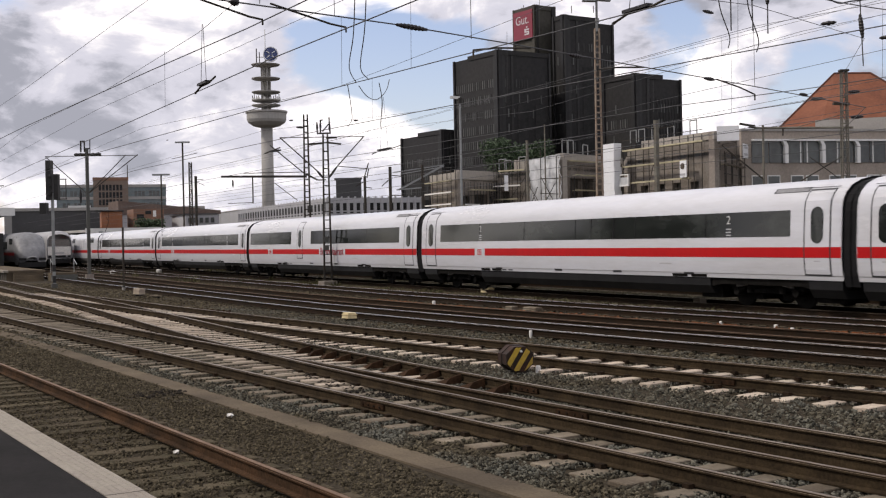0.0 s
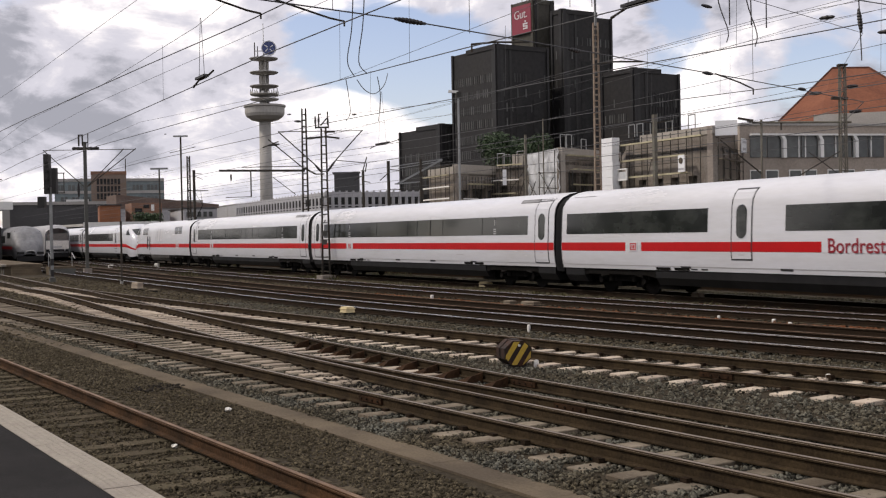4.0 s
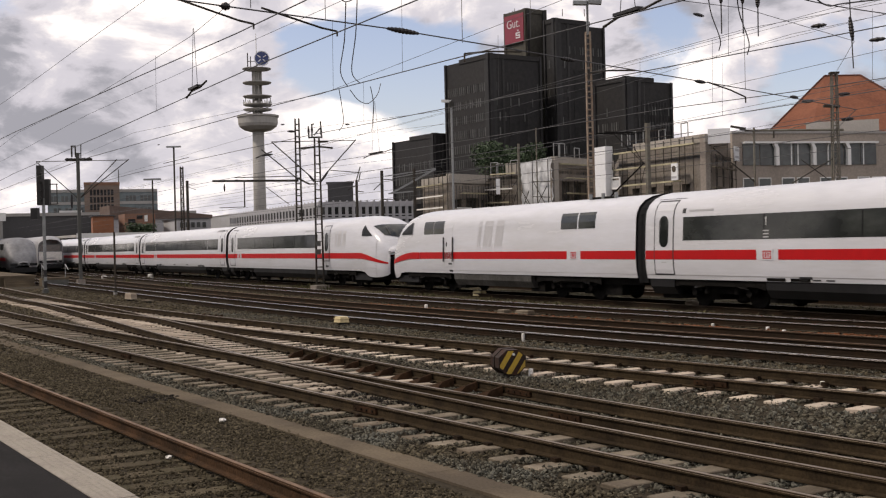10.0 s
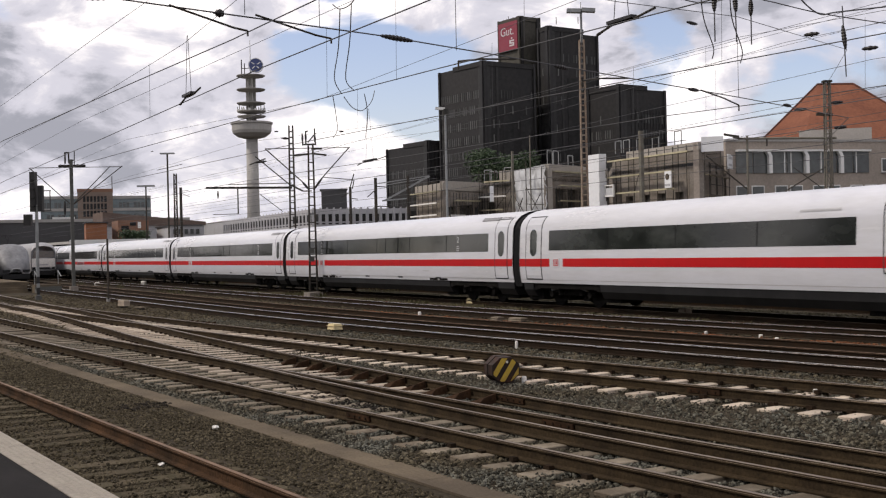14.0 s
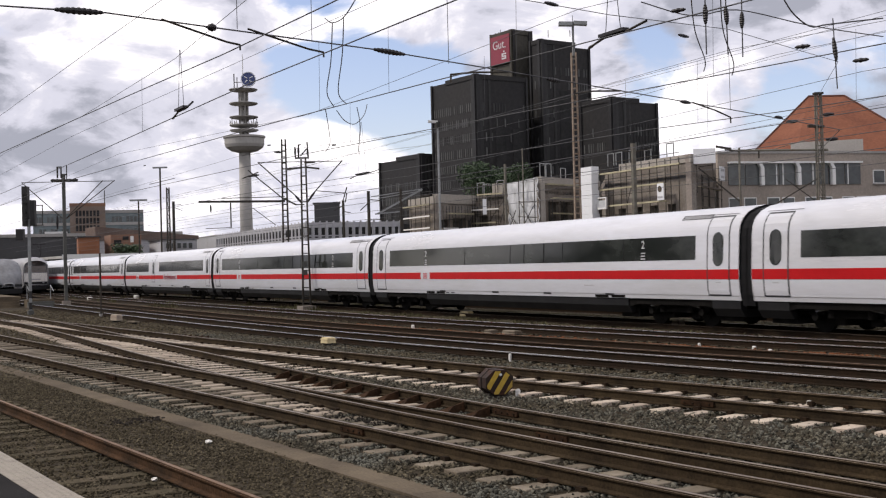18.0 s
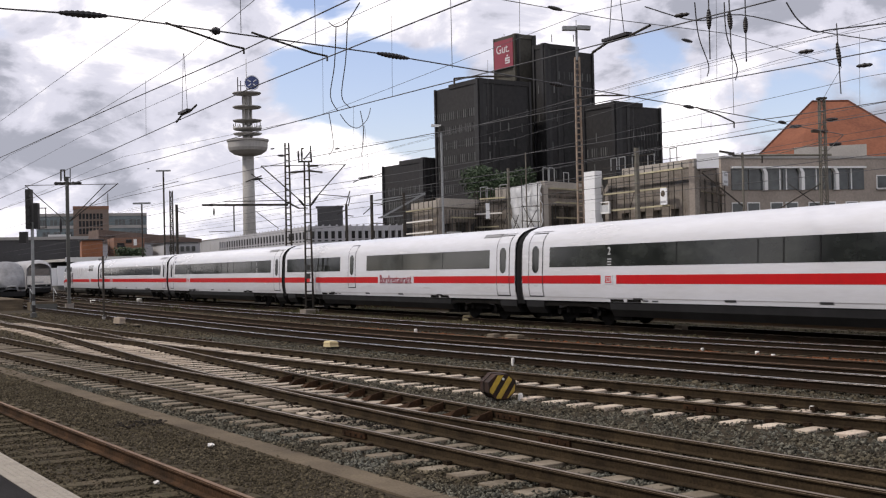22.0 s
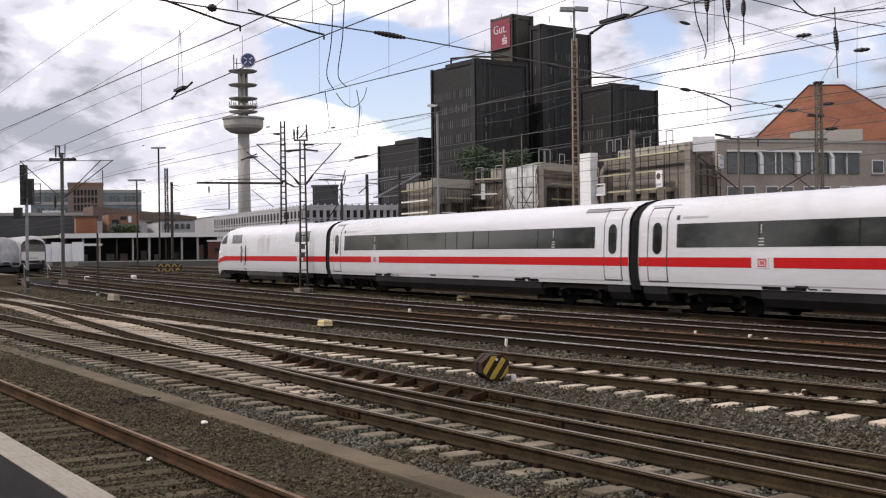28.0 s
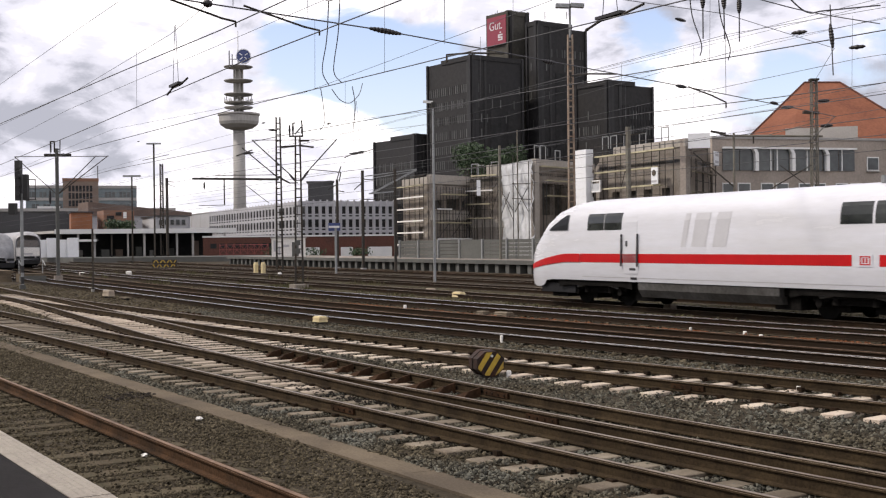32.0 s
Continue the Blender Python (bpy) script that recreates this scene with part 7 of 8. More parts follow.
    # jumper loops
    for label, pts in (("drooping jumper cable between two wires", [(-20.37, 8.40, 6.63), (-21.95, 9.00, 6.21), (-24.66, 10.00, 6.01), (-26.68, 11.00, 5.98)]),
                       ("drooping jumper cable between two wires", [(-19.83, 8.40, 6.63), (-21.37, 9.00, 6.23), (-24.49, 10.20, 6.00), (-26.15, 11.10, 5.99)]),
                       ("jumper cable across two overhead wires", [(-20.47, 8.30, 6.73), (-20.12, 8.30, 6.58), (-19.59, 8.30, 6.58), (-19.03, 8.30, 6.79)]),
                       ("hanging jumper loop below a contact wire", [(-27.02, 11.20, 5.95), (-28.40, 12.00, 5.88), (-29.64, 12.80, 5.97), (-30.38, 13.40, 6.31), (-30.58, 13.60, 6.66)]),
                       ("hanging jumper loop below a contact wire", [(-27.75, 11.20, 6.07), (-30.79, 12.50, 6.03), (-34.38, 14.00, 5.95), (-36.25, 14.60, 5.88)]),
                       ("hanging jumper loop below a contact wire", [(-27.62, 12.00, 6.13), (-29.75, 13.00, 5.93), (-34.05, 14.80, 5.68)]),
                       ("drooping jumper cable between two wires", [(-15.80, 13.00, 6.50), (-16.93, 14.00, 6.21), (-18.47, 15.50, 6.03), (-19.83, 16.60, 6.07)]),
                       ("drooping jumper cable between two wires", [(-15.53, 13.40, 6.48), (-16.41, 14.20, 6.13), (-17.76, 15.60, 5.87), (-19.30, 16.90, 5.92)]),
                       ("slack cable across the top of the yard", [(-12.61, 12.00, 5.76), (-12.61, 12.20, 5.54), (-12.70, 12.60, 5.41), (-12.77, 13.00, 5.48), (-12.66, 14.00, 5.62)]),
                       ("slack rope over the yard", [(-15.84, 12.00, 6.36), (-16.51, 13.60, 6.38), (-16.25, 14.40, 6.49), (-16.53, 16.40, 6.40), (-16.83, 18.60, 6.39)])):
        s = []
        P = [Vector(p) for p in pts]
        for i in range(len(P) - 1):
            p0, p1, p2, p3 = P[max(i - 1, 0)], P[i], P[i + 1], P[min(i + 2, len(P) - 1)]
            for k in range(5):
                t = k / 5
                s.append(tuple(0.5 * ((2 * p1) + (p2 - p0) * t + (2 * p0 - 5 * p1 + 4 * p2 - p3) * t * t + (3 * p1 - p0 - 3 * p2 + p3) * t ** 3)))
        s.append(tuple(P[-1]))
        part("jumper_cable", Shape().line(s, 0.011), M_WIRE, sp, label)
    # section insulators in the contact wires
    for c0, ln in ((((-28.99, 7.90, 6.08)), 0.8), (((-18.59, 13.40, 6.40)), 0.8), (((-56.60, 24.80, 6.83)), 1.6)):
        x, y, z = c0
        si = part("section_insulator", Shape().tube((x - ln, y, z - 0.1), (x - ln * 0.9, y, z - 0.085), 0.03), M_STEEL, sp, "dark section insulator hung in a contact wire")
        part("runner", Shape().line([(x - ln, y, z - 0.1), (x - ln * 0.4, y, z), (x + ln * 0.5, y, z), (x + ln * 1.3, y, z + 0.08)], 0.025), M_STEEL, si)
        part("body", Shape().box(x - ln * 0.5, y - 0.07, z + 0.02, x + ln * 0.5, y + 0.07, z + 0.08), M_INSUL, si)
        for k in (-0.3, 0.3):
            part("hanger", Shape().tube((x + k * ln, y, z + 0.1), (x + 0.1 * k, y, z + 1.5 * ln + 0.3), 0.008, n=4), M_WIRE, si)
    # hanging insulator strings over the far tracks
    for p, q in ((((-15.63, 13.00, 6.36)), ((-15.63, 13.00, 6.02))), (((-15.59, 13.40, 6.35)), ((-15.56, 13.40, 6.03))), (((-16.09, 14.20, 6.41)), ((-16.10, 14.20, 6.12))), (((-16.14, 16.40, 6.11)), ((-16.08, 16.40, 5.66)))):
        p, q = [(v[0] + 0.05, v[1] + 0.11, v[2]) for v in (p, q)]
        hs = insulator(sp, p, q, 0.048, 8)
        part("rod", Shape().tube((q[0], q[1], q[2] - 0.5), (p[0], p[1], p[2] + 0.35), 0.012, n=5), M_WIRE, hs)
    for p in (((-85.79, 30.00, 11.34)), ((-72.99, 30.00, 10.08)), ((-170.48, 41.00, 17.08)), ((-17.88, 17.50, 6.31)), ((-17.32, 18.50, 6.00)), ((-26.80, 8.00, 7.74)), ((-16.15, 13.00, 6.36))):
        d = Vector((0.16, 0.08, 0)) * (0.5 + p[1] / 45.0)
        insulator(sp, tuple(Vector(p) - d), tuple(Vector(p) + d), 0.055 * (0.5 + p[1] / 45.0), 3)


make_wires()


# ---- signal, parked trains ----
def make_signal():
    x, y = (-72.35, 10.64)
    s = thing("railway_signal", "black multi-lamp railway signal on a grey post with a concrete base", "signal")
    u = Vector((math.cos(radians(62.5)), math.sin(radians(62.5)), 0))
    part("base", Shape().box(x - 0.16, y - 0.16, -0.35, x + 0.16, y + 0.16, 0.05), M_FENCE, s, "concrete base block")
    part("post", Shape().box(x - 0.07, y - 0.08, 0.05, x + 0.07, y + 0.08, 5.3), M_MASTGREY, s)
    for z in (0.1, 0.75):
        part("post_band", Shape().box(x - 0.078, y - 0.088, z, x + 0.078, y + 0.088, z + 0.4), M_BLACKPAINT, s, "black painted band")
    o = Vector((x, y, 0)) - u * 0.15
    hd = part("signal_head", Shape().obox(tuple(o + Vector((0, 0, 4.9))), tuple(o + Vector((0, 0, 7.2))), 0.48, 0.3, up=(0.46, 0.89, 0)), M_BLACKPAINT, s, "tall black lamp board")
    o2 = o + u * 0.42
    part("signal_head", Shape().obox(tuple(o2 + Vector((0, 0, 4.9))), tuple(o2 + Vector((0, 0, 6.4))), 0.34, 0.26, up=(0.46, 0.89, 0)), M_BLACKPAINT, s)
    o3 = o - u * 0.35
    part("signal_head", Shape().obox(tuple(o3 + Vector((0, 0, 4.1))), tuple(o3 + Vector((0, 0, 4.75))), 0.4, 0.4, up=(0.46, 0.89, 0)), M_BLACKPAINT, s)
    for k in range(4):
        part("lamp_hood", Shape().tube(tuple(o + Vector((0.25, -0.1, 5.3 + k * 0.5))), tuple(o + Vector((0.5, -0.16, 5.3 + k * 0.5))), 0.12, n=10), M_BLACKPAINT, hd)
    part("ladder", Shape().obox(tuple(o + u * 0.95 + Vector((0, 0, 4.95))), tuple(o + u * 0.95 + Vector((0, 0, 6.1))), 0.05, 0.05).obox(tuple(o + u * 0.5 + Vector((0, 0, 6.1))), tuple(o + u * 1.0 + Vector((0, 0, 6.1))), 0.05, 0.05).obox(tuple(o + u * 0.5 + Vector((0, 0, 4.95))), tuple(o + u * 1.0 + Vector((0, 0, 4.95))), 0.05, 0.05), M_STEEL, s)
    # steps and box beside it
    b = thing("cable_cabinet", "small grey service steps and railing beside the tracks", "cabinet")
    x2, y2 = -88.6, 13.6
    part("box", Shape().box(x2 - 0.7, y2 - 0.9, -0.3, x2 + 0.7, y2 + 0.9, 0.35), M_TROUGH, b)
    for k in range(3):
        part("step", Shape().box(x2 + 0.7 + 0.25 * k, y2 - 0.9, -0.3, x2 + 0.95 + 0.25 * k, y2 + 0.9, 0.2 - 0.16 * k), M_FENCE, b)
    for k in (-0.8, 0.8):
        part("handrail", Shape().tube((x2, y2 + k, 0.3), (x2, y2 + k, 1.3), 0.03).tube((x2, y2 + k, 1.3), (x2 + 1.3, y2 + k, 0.9), 0.03), M_MASTGREY, b)


make_signal()


def island_platform():
    """Low platform between the tracks that ends at the signal."""
    p = thing("island_platform", "weathered concrete island platform ending beside a signal", "platform", kind="structure")
    part("slab", Shape().box(-230, 9.85, 0.38, -90.0, 12.6, 0.55), M_TROUGH, p)
    part("edge", Shape().box(-230, 9.75, 0.42, -89.9, 10.1, 0.57), M_EDGE, p, "pale platform edge")
    part("wall", Shape().box(-230, 10.0, -0.35, -90.15, 12.5, 0.38), M_TROUGH, p)
    rib = Shape().box(-0.12, -0.06, -0.35, 0.12, 0.0, 0.38).mesh("rib", M_FENCE)
    for i in range(30):
        part("rib", rib, None, p, at=pose(-90.4 - 1.2 * i, 10.0, 0))
    for k in range(4):
        part("step", Shape().box(-90.0 + 0.3 * k, 10.4, -0.35, -89.7 + 0.3 * k, 12.4, 0.36 - 0.18 * k), M_TROUGH, p, "concrete step")


island_platform()


def island_canopy():
    c = thing("platform_canopy", "small station canopy with a pale fascia on the island platform", "canopy", "station canopies")
    part("roof", Shape().box(-190, 8.8, 5.5, -127, 14.9, 5.75), M_DARKROOF, c)
    part("fascia", Shape().box(-127, 8.7, 5.4, -126.8, 15.0, 6.2), M_PALE, c, "pale fascia board")
    for i in range(8):
        part("post", Shape().box(-128.6 - 8 * i, 11.4, 0.55, -128.3 - 8 * i, 11.7, 5.5), M_STEEL, c)
    # added near-black sheet: the shade under the canopy, painted before the parked train
    part("canopy_shade", Shape().box(-190, 12.1, 0.55, -114.5, 12.5, 3.5), M_SHADE_BLACK, c, "near-black sheet standing in for the canopy's shade")
    m = thing("steel_post", "dark steel post with a short cross arm on the platform", "post")
    part("pole", Shape().tube((-118.0, 12.3, 0.4), (-118.0, 12.3, 8.6), 0.11, n=8), M_STEEL, m)
    part("arm", Shape().tube((-118.3, 11.6, 7.9), (-117.7, 13.0, 7.95), 0.05, n=6), M_STEEL, m)


island_canopy()


def parked_train(label, x, y, L, nose=False):
    c = thing("parked_train", label, "train", "parked trains", at=pose(x, y, 0))
    s = Shape()
    secs = [(0.0, 0.90, 0.85, 3.6), (-0.12, 0.95, 0.7, 3.78), (-0.5, 0.985, 0.55, 3.94), (-1.1, 1.0, 0.5, 4.0), (-L, 1.0, 0.5, 4.0)]
    if nose:
        secs = [(-(1 - f) * 4.4, w, lo, hi) for f, w, lo, hi in reversed(NOSES["power"])] + [(-L, 1.0, 0.85, 3.65)]
    rows = []
    for dx, w, lo, hi in secs:
        pts = [(dx, yy * w, lo + (hi - lo) * (z - 0.85) / 2.8) for yy, z in PROFILE]
        rows.append(pts + [(p[0], -p[1], p[2]) for p in reversed(pts[:-1])])
    s.sheet(rows)
    n = len(rows[0])
    s.f += [tuple(range(n)), tuple(reversed(range(len(s.v) - n, len(s.v))))]
    part("body", s, M_PARKEDGREY if nose else M_PARKED, c, "rounded white body with shade put into its colour" if nose else "white rounded body", smooth=True)
    if nose:
        part("windscreen", Shape().sheet([[(-1.6, -1.1, 2.62), (-1.6, 1.1, 2.62)], [(-2.3, -1.15, 3.16), (-2.3, 1.15, 3.16)]]), M_WINDOW, c, "dark sloping windscreen")
        part("cab_window", Shape().box(-4.6, -1.5, 2.5, -2.7, -1.44, 3.05), M_WINDOW, c, "dark cab side window")
    else:
        part("windscreen", Shape().plate([(-1.2, 2.3), (1.2, 2.3), (1.05, 3.0), (-1.05, 3.0)], "x", -0.1, 0.03), M_TANGLASS, c, "grey tinted windscreen")
        part("front_panel", Shape().box(-0.03, -1.25, 1.25, 0.035, 1.25, 2.2), M_WHITEPAINT, c, "white front panel")
        part("number_bar", Shape().box(0.03, -0.5, 1.42, 0.045, 0.5, 1.55), M_GREYMARK, c)
        part("head_lamp", Shape().tube((-0.05, -0.8, 1.15), (0.08, -0.8, 1.15), 0.1, n=10).tube((-0.05, 0.8, 1.15), (0.08, 0.8, 1.15), 0.1, n=10), M_GREYMARK, c)
    part("bumper", Shape().box(-0.6, -1.2, 0.35, 0.1, 1.2, 0.8), M_SKIRT, c)
    part("front_band", Shape().box(-0.05, -1.2, 0.98, 0.05, 1.2, 1.2), M_SKIRT, c)
    part("stripe", Shape().box(-L, -1.53, 1.45, -1.0, -1.50, 1.72), M_RED, c)
    part("window_band", Shape().box(-L, -1.53, 2.05, -6.6 if nose else -2.6, -1.48, 2.75), M_WINDOW, c)
    part("underframe", Shape().box(-L, -1.2, 0.2, -0.6, 1.2, 0.6), M_UNDER, c)
    for dx in (-2.5, -5.0):
        part("wheel", Shape().tube((dx, -0.8, 0.46), (dx, 0.8, 0.46), 0.46, n=16), M_UNDER, c)


parked_train("white railcar parked with its rounded front facing the yard", -140.0, 21.2, 24.0)
parked_train("white streamlined express power car parked with its nose to the yard", -117.0, 15.3, 24.0, nose=True)


# ---- small things in the yard ----
def make_yard_things():
    # striped buffer disc beside the turnout
    x, y = (-18.37, 10.53)
    d = thing("buffer_stop_disc", "octagonal black warning drum with yellow diagonal stripes", "warning sign", at=pose(x, y, -0.2, 0, 0, 82) @ Matrix.Scale(0.82, 4))
    oc = [(0.34 * math.cos(radians(22.5 + 45 * i)), 0.30 + 0.29 * math.sin(radians(22.5 + 45 * i))) for i in range(8)]
    dr = part("drum", Shape().plate(oc, "y", -0.16, 0.34), M_DRUM, d, "black octagonal drum")
    def clip(poly, edge):
        """The part of a polygon inside a convex outline."""
        for (ax, az), (bx, bz) in zip(edge, edge[1:] + edge[:1]):
            side = lambda p: (bx - ax) * (p[1] - az) - (bz - az) * (p[0] - ax)
            out = []
            for p, q in zip(poly, poly[1:] + poly[:1]):
                sp, sq = side(p), side(q)
                if sp >= 0:
                    out.append(p)
                if sp * sq < 0:
                    k = sp / (sp - sq)
                    out.append((p[0] + (q[0] - p[0]) * k, p[1] + (q[1] - p[1]) * k))
            poly = out
        return poly
    face = [(p[0] * 0.92, 0.30 + (p[1] - 0.30) * 0.92) for p in oc]
    for x0 in (-0.46, -0.20, 0.06):
        band4 = clip([(x0, 0.0), (x0 + 0.13, 0.0), (x0 + 0.53, 0.6), (x0 + 0.40, 0.6)], face)
        if len(band4) > 2:
            part("stripe", Shape().plate(band4, "y", -0.172, -0.158), M_YELLOW, dr, "dirty yellow diagonal stripe")
    part("rim", Shape().plate([(p[0] * 1.05, 0.30 + (p[1] - 0.30) * 1.05) for p in oc], "y", 0.1, 0.3), M_DRUM, d)
    part("foot", Shape().box(-0.22, -0.1, -0.05, 0.22, 0.15, 0.06), M_STEEL, d)
    part("bolt", Shape().tube((0.02, -0.19, 0.47), (0.02, -0.15, 0.47), 0.028), M_PALE, d)
    # cream point heaters and boxes
    def housing(label, x, y, w, h, dd=0.3, deg=5.0):
        b = thing("point_machine_box", label, "equipment box", "boxes between the tracks", at=pose(x, y, -0.2, 0, 0, deg))
        s = Shape()
        c = 0.03
        s.v += [(-w / 2, -dd / 2, 0.07), (w / 2, -dd / 2, 0.07), (w / 2, dd / 2, 0.07), (-w / 2, dd / 2, 0.07),
                (-w / 2 + c, -dd / 2 + c, 0.07 + h), (w / 2 - c, -dd / 2 + c, 0.07 + h), (w / 2 - c, dd / 2 - c, 0.07 + h), (-w / 2 + c, dd / 2 - c, 0.07 + h)]
        s.f += [(3, 2, 1, 0), (4, 5, 6, 7), (0, 1, 5, 4), (1, 2, 6, 5), (2, 3, 7, 6), (3, 0, 4, 7)]
        hm = M_CREAM if "cream" in label else M_SLEEPER_MID if "low" in label else M_SLEEPER_LIGHT
        part("housing", s, hm, b)
        part("lid_edge", Shape().box(-w / 2 - 0.01, -dd / 2 - 0.01, 0.07 + h * 0.62, w / 2 + 0.01, dd / 2 + 0.01, 0.07 + h * 0.70), hm, b)
        for k in (-0.32, 0.32):
            part("leg", Shape().box(w * k - 0.04, -0.08, -0.06, w * k + 0.04, 0.08, 0.075), M_BLACKPAINT, b)
    housing("cream coloured equipment box on short dark legs", *(-33.37, 13.37), 0.44, 0.17)
    housing("cream coloured equipment box by the main line", *(-44.87, 24.32), 0.62, 0.22)
    housing("pale equipment box on the ballast", *(-57.02, 12.22), 0.95, 0.28)
    housing("low pale box cover on the ballast", *(-33.67, 19.13), 0.4, 0.1)
    housing("low pale box cover on the ballast", *(-32.75, 19.37), 0.7, 0.1)
    housing("small pale box beside the main line", *(-50.87, 26.04), 0.45, 0.16)
    housing("small grey box beside the main line", *(-31.90, 25.31), 0.36, 0.18)
    housing("low pale plate on the ballast", *(-54.04, 12.33), 0.9, 0.05)
    # white marker posts
    for label, (x, y), w, h in (("short white marker post", (-24.63, 14.50), 0.08, 0.19), ("short white marker post by the warning drum", (-18.16, 10.83), 0.09, 0.14), ("white marker block between tracks", (-25.07, 20.57), 0.08, 0.09),
                                ("white marker block between tracks", (-23.19, 20.77), 0.11, 0.09), ("white marker block between tracks", (-22.28, 20.46), 0.10, 0.08), ("small grey marker post", (-38.56, 18.71), 0.12, 0.2),
                                ("round white marker knob on ballast", (-60.09, 20.12), 0.16, 0.16), ("white painted stone by the sleepers", (-13.98, 13.60), 0.08, 0.1), ("white painted stone by the sleepers", (-13.38, 13.89), 0.18, 0.06),
                                ("cream marker post beside the far track", (-97.05, 33.11), 0.4, 0.95), ("cream marker post beside the far track", (-96.47, 33.56), 0.4, 0.95),
                                ("pale block on the far ballast", (-86.59, 31.43), 0.3, 0.3), ("round white marker knob on ballast", (-103.18, 23.85), 0.5, 0.3), ("pale block on the far ballast", (-104.92, 20.27), 0.45, 0.25)):
        s = Shape().lathe([(w / 2, -0.1), (w / 2, h * 0.8), (w * 0.38, h)], 10)
        solid("marker_post", s, M_CREAM if "cream" in label else M_WHITEPAINT, label, "marker", "marker posts", at=pose(x, y, -0.22))
    # crumpled litter in the near track
    rr = random.Random(4)
    for (x, y), r0 in (((-15.31, 3.38), 0.09), ((-13.54, 3.28), 0.04), ((-20.66, 3.04), 0.05), ((-21.79, 2.89), 0.045), ((-16.05, 4.64), 0.05), ((-18.81, 9.00), 0.07), ((-17.89, 3.10), 0.04)):
        bm = bmesh.new()
        bmesh.ops.create_icosphere(bm, subdivisions=2, radius=r0)
        for v in bm.verts:
            v.co *= rr.uniform(0.7, 1.25)
            v.co.z *= 0.6
        me = bpy.data.meshes.new("litter")
        bm.to_mesh(me)
        bm.free()
        me.materials.append(M_WHITEPAINT)
        ob = new("litter", me)
        ob.matrix_basis = pose(x, y, -0.18)
        tagged(ob, "crumpled white paper litter on the ballast", "litter", "scraps of litter")
    # graffiti covered relay hut by the far tracks
    hut = thing("relay_hut", "small white relay hut smeared with grey paint", "hut")
    h0, h1 = Vector((*(-134.73, 47.93, 1.07)[:2], 0)), Vector((*(-133.34, 51.66, 1.01)[:2], 0))
    m, L = facade_pose(h0, h1), span_of(h0, h1)
    part("wall", Shape().box(0, 0, 0.7, L, 2.4, 2.95), M_WHITEPAINT, hut, at=m)
    part("roof", Shape().box(-0.15, -0.15, 2.95, L + 0.15, 2.55, 3.08), M_CONCRETE, hut, at=m)
    part("door", Shape().box(L * 0.6, -0.05, 0.78, L * 0.8, 0.05, 2.5), M_FENCE, hut, at=m)
    for a, b, c, d in ((0.06, 1.4, 0.14, 2.7), (0.2, 1.0, 0.26, 2.0), (0.32, 1.9, 0.52, 2.2), (0.86, 1.2, 0.92, 2.6)):
        part("paint_mark", Shape().box(L * a, -0.04, b, L * c, 0.02, d), M_GREYMARK, hut, at=m)
    # yellow and black barrier at a track end
    bx, by = -128.6, 33.6
    br = thing("barrier", "low weathered yellow and black barrier at a track end", "barrier", at=pose(bx, by, -0.2, 0, 0, 62))
    for k in range(2):
        bd = part("rail_board", Shape().box(-1.35, -0.05, 0.08 + k * 0.48, 1.35, 0.05, 0.42 + k * 0.48), M_BLACKPAINT, br, "black board with yellow slashes")
        for i in range(7):
            x0 = -1.3 + i * 0.37
            e = 0.14 if (i + k) % 2 else -0.14
            part("slash", Shape().plate([(x0 + 0.1 - e / 2, 0.1 + k * 0.48), (x0 + 0.24 - e / 2, 0.1 + k * 0.48), (x0 + 0.24 + e, 0.40 + k * 0.48), (x0 + 0.1 + e, 0.40 + k * 0.48)], "y", -0.065, -0.045), M_YELLOW, bd)
    for k in (-1.2, 0.0, 1.2):
        part("post", Shape().box(k - 0.05, 0.05, -0.1, k + 0.05, 0.15, 0.95), M_STEEL, br)
    # red railing before the brick wall
    rl = thing("red_railing", "red painted steel railing with crossed bars on the platform", "railing")
    m = facade_pose((-186.5, 57.6), (-183.8, 64.8))
    for z in (0.75, 1.5, 2.25):
        part("rail_bar", Shape().tube((0, 0, z), (7.7, 0, z), 0.05, n=6), M_REDPAINT, rl, at=m)
    for i in range(8):
        part("post", Shape().tube((i * 1.1, 0, -0.3), (i * 1.1, 0, 2.4), 0.05, n=6), M_REDPAINT, rl, at=m)
        if i < 7:
            part("cross_bar", Shape().tube((i * 1.1, 0, 0.75), (i * 1.1 + 1.1, 0, 2.25), 0.045, n=6), M_REDPAINT, rl, at=m)
            part("cross_bar", Shape().tube((i * 1.1 + 1.1, -0.04, 0.75), (i * 1.1, -0.04, 2.25), 0.045, n=6), M_REDPAINT, rl, at=m)
    # station name board on a post
    x, y = (-84.39, 35.16)
    sb = thing("name_board", "blue and white board on a steel post", "sign")
    top = (0, 0, 3.5)
    part("post", Shape().tube((x, y, -0.3), (x, y, top[2]), 0.10, n=8), M_MASTGREY, sb)
    u = Vector((math.cos(radians(62.5)), math.sin(radians(62.5)), 0))
    bd = part("board", Shape().obox(tuple(Vector((x, y, top[2])) - u * 0.55), tuple(Vector((x, y, top[2])) + u * 0.35), 0.08, 0.6), M_BLUE, sb, "blue board with pale bars")
    part("bar", Shape().obox(tuple(Vector((x + 0.1, y - 0.06, top[2])) - u * 0.5), tuple(Vector((x + 0.1, y - 0.06, top[2])) + u * 0.3), 0.06, 0.16), M_PALE, bd)


make_yard_things()


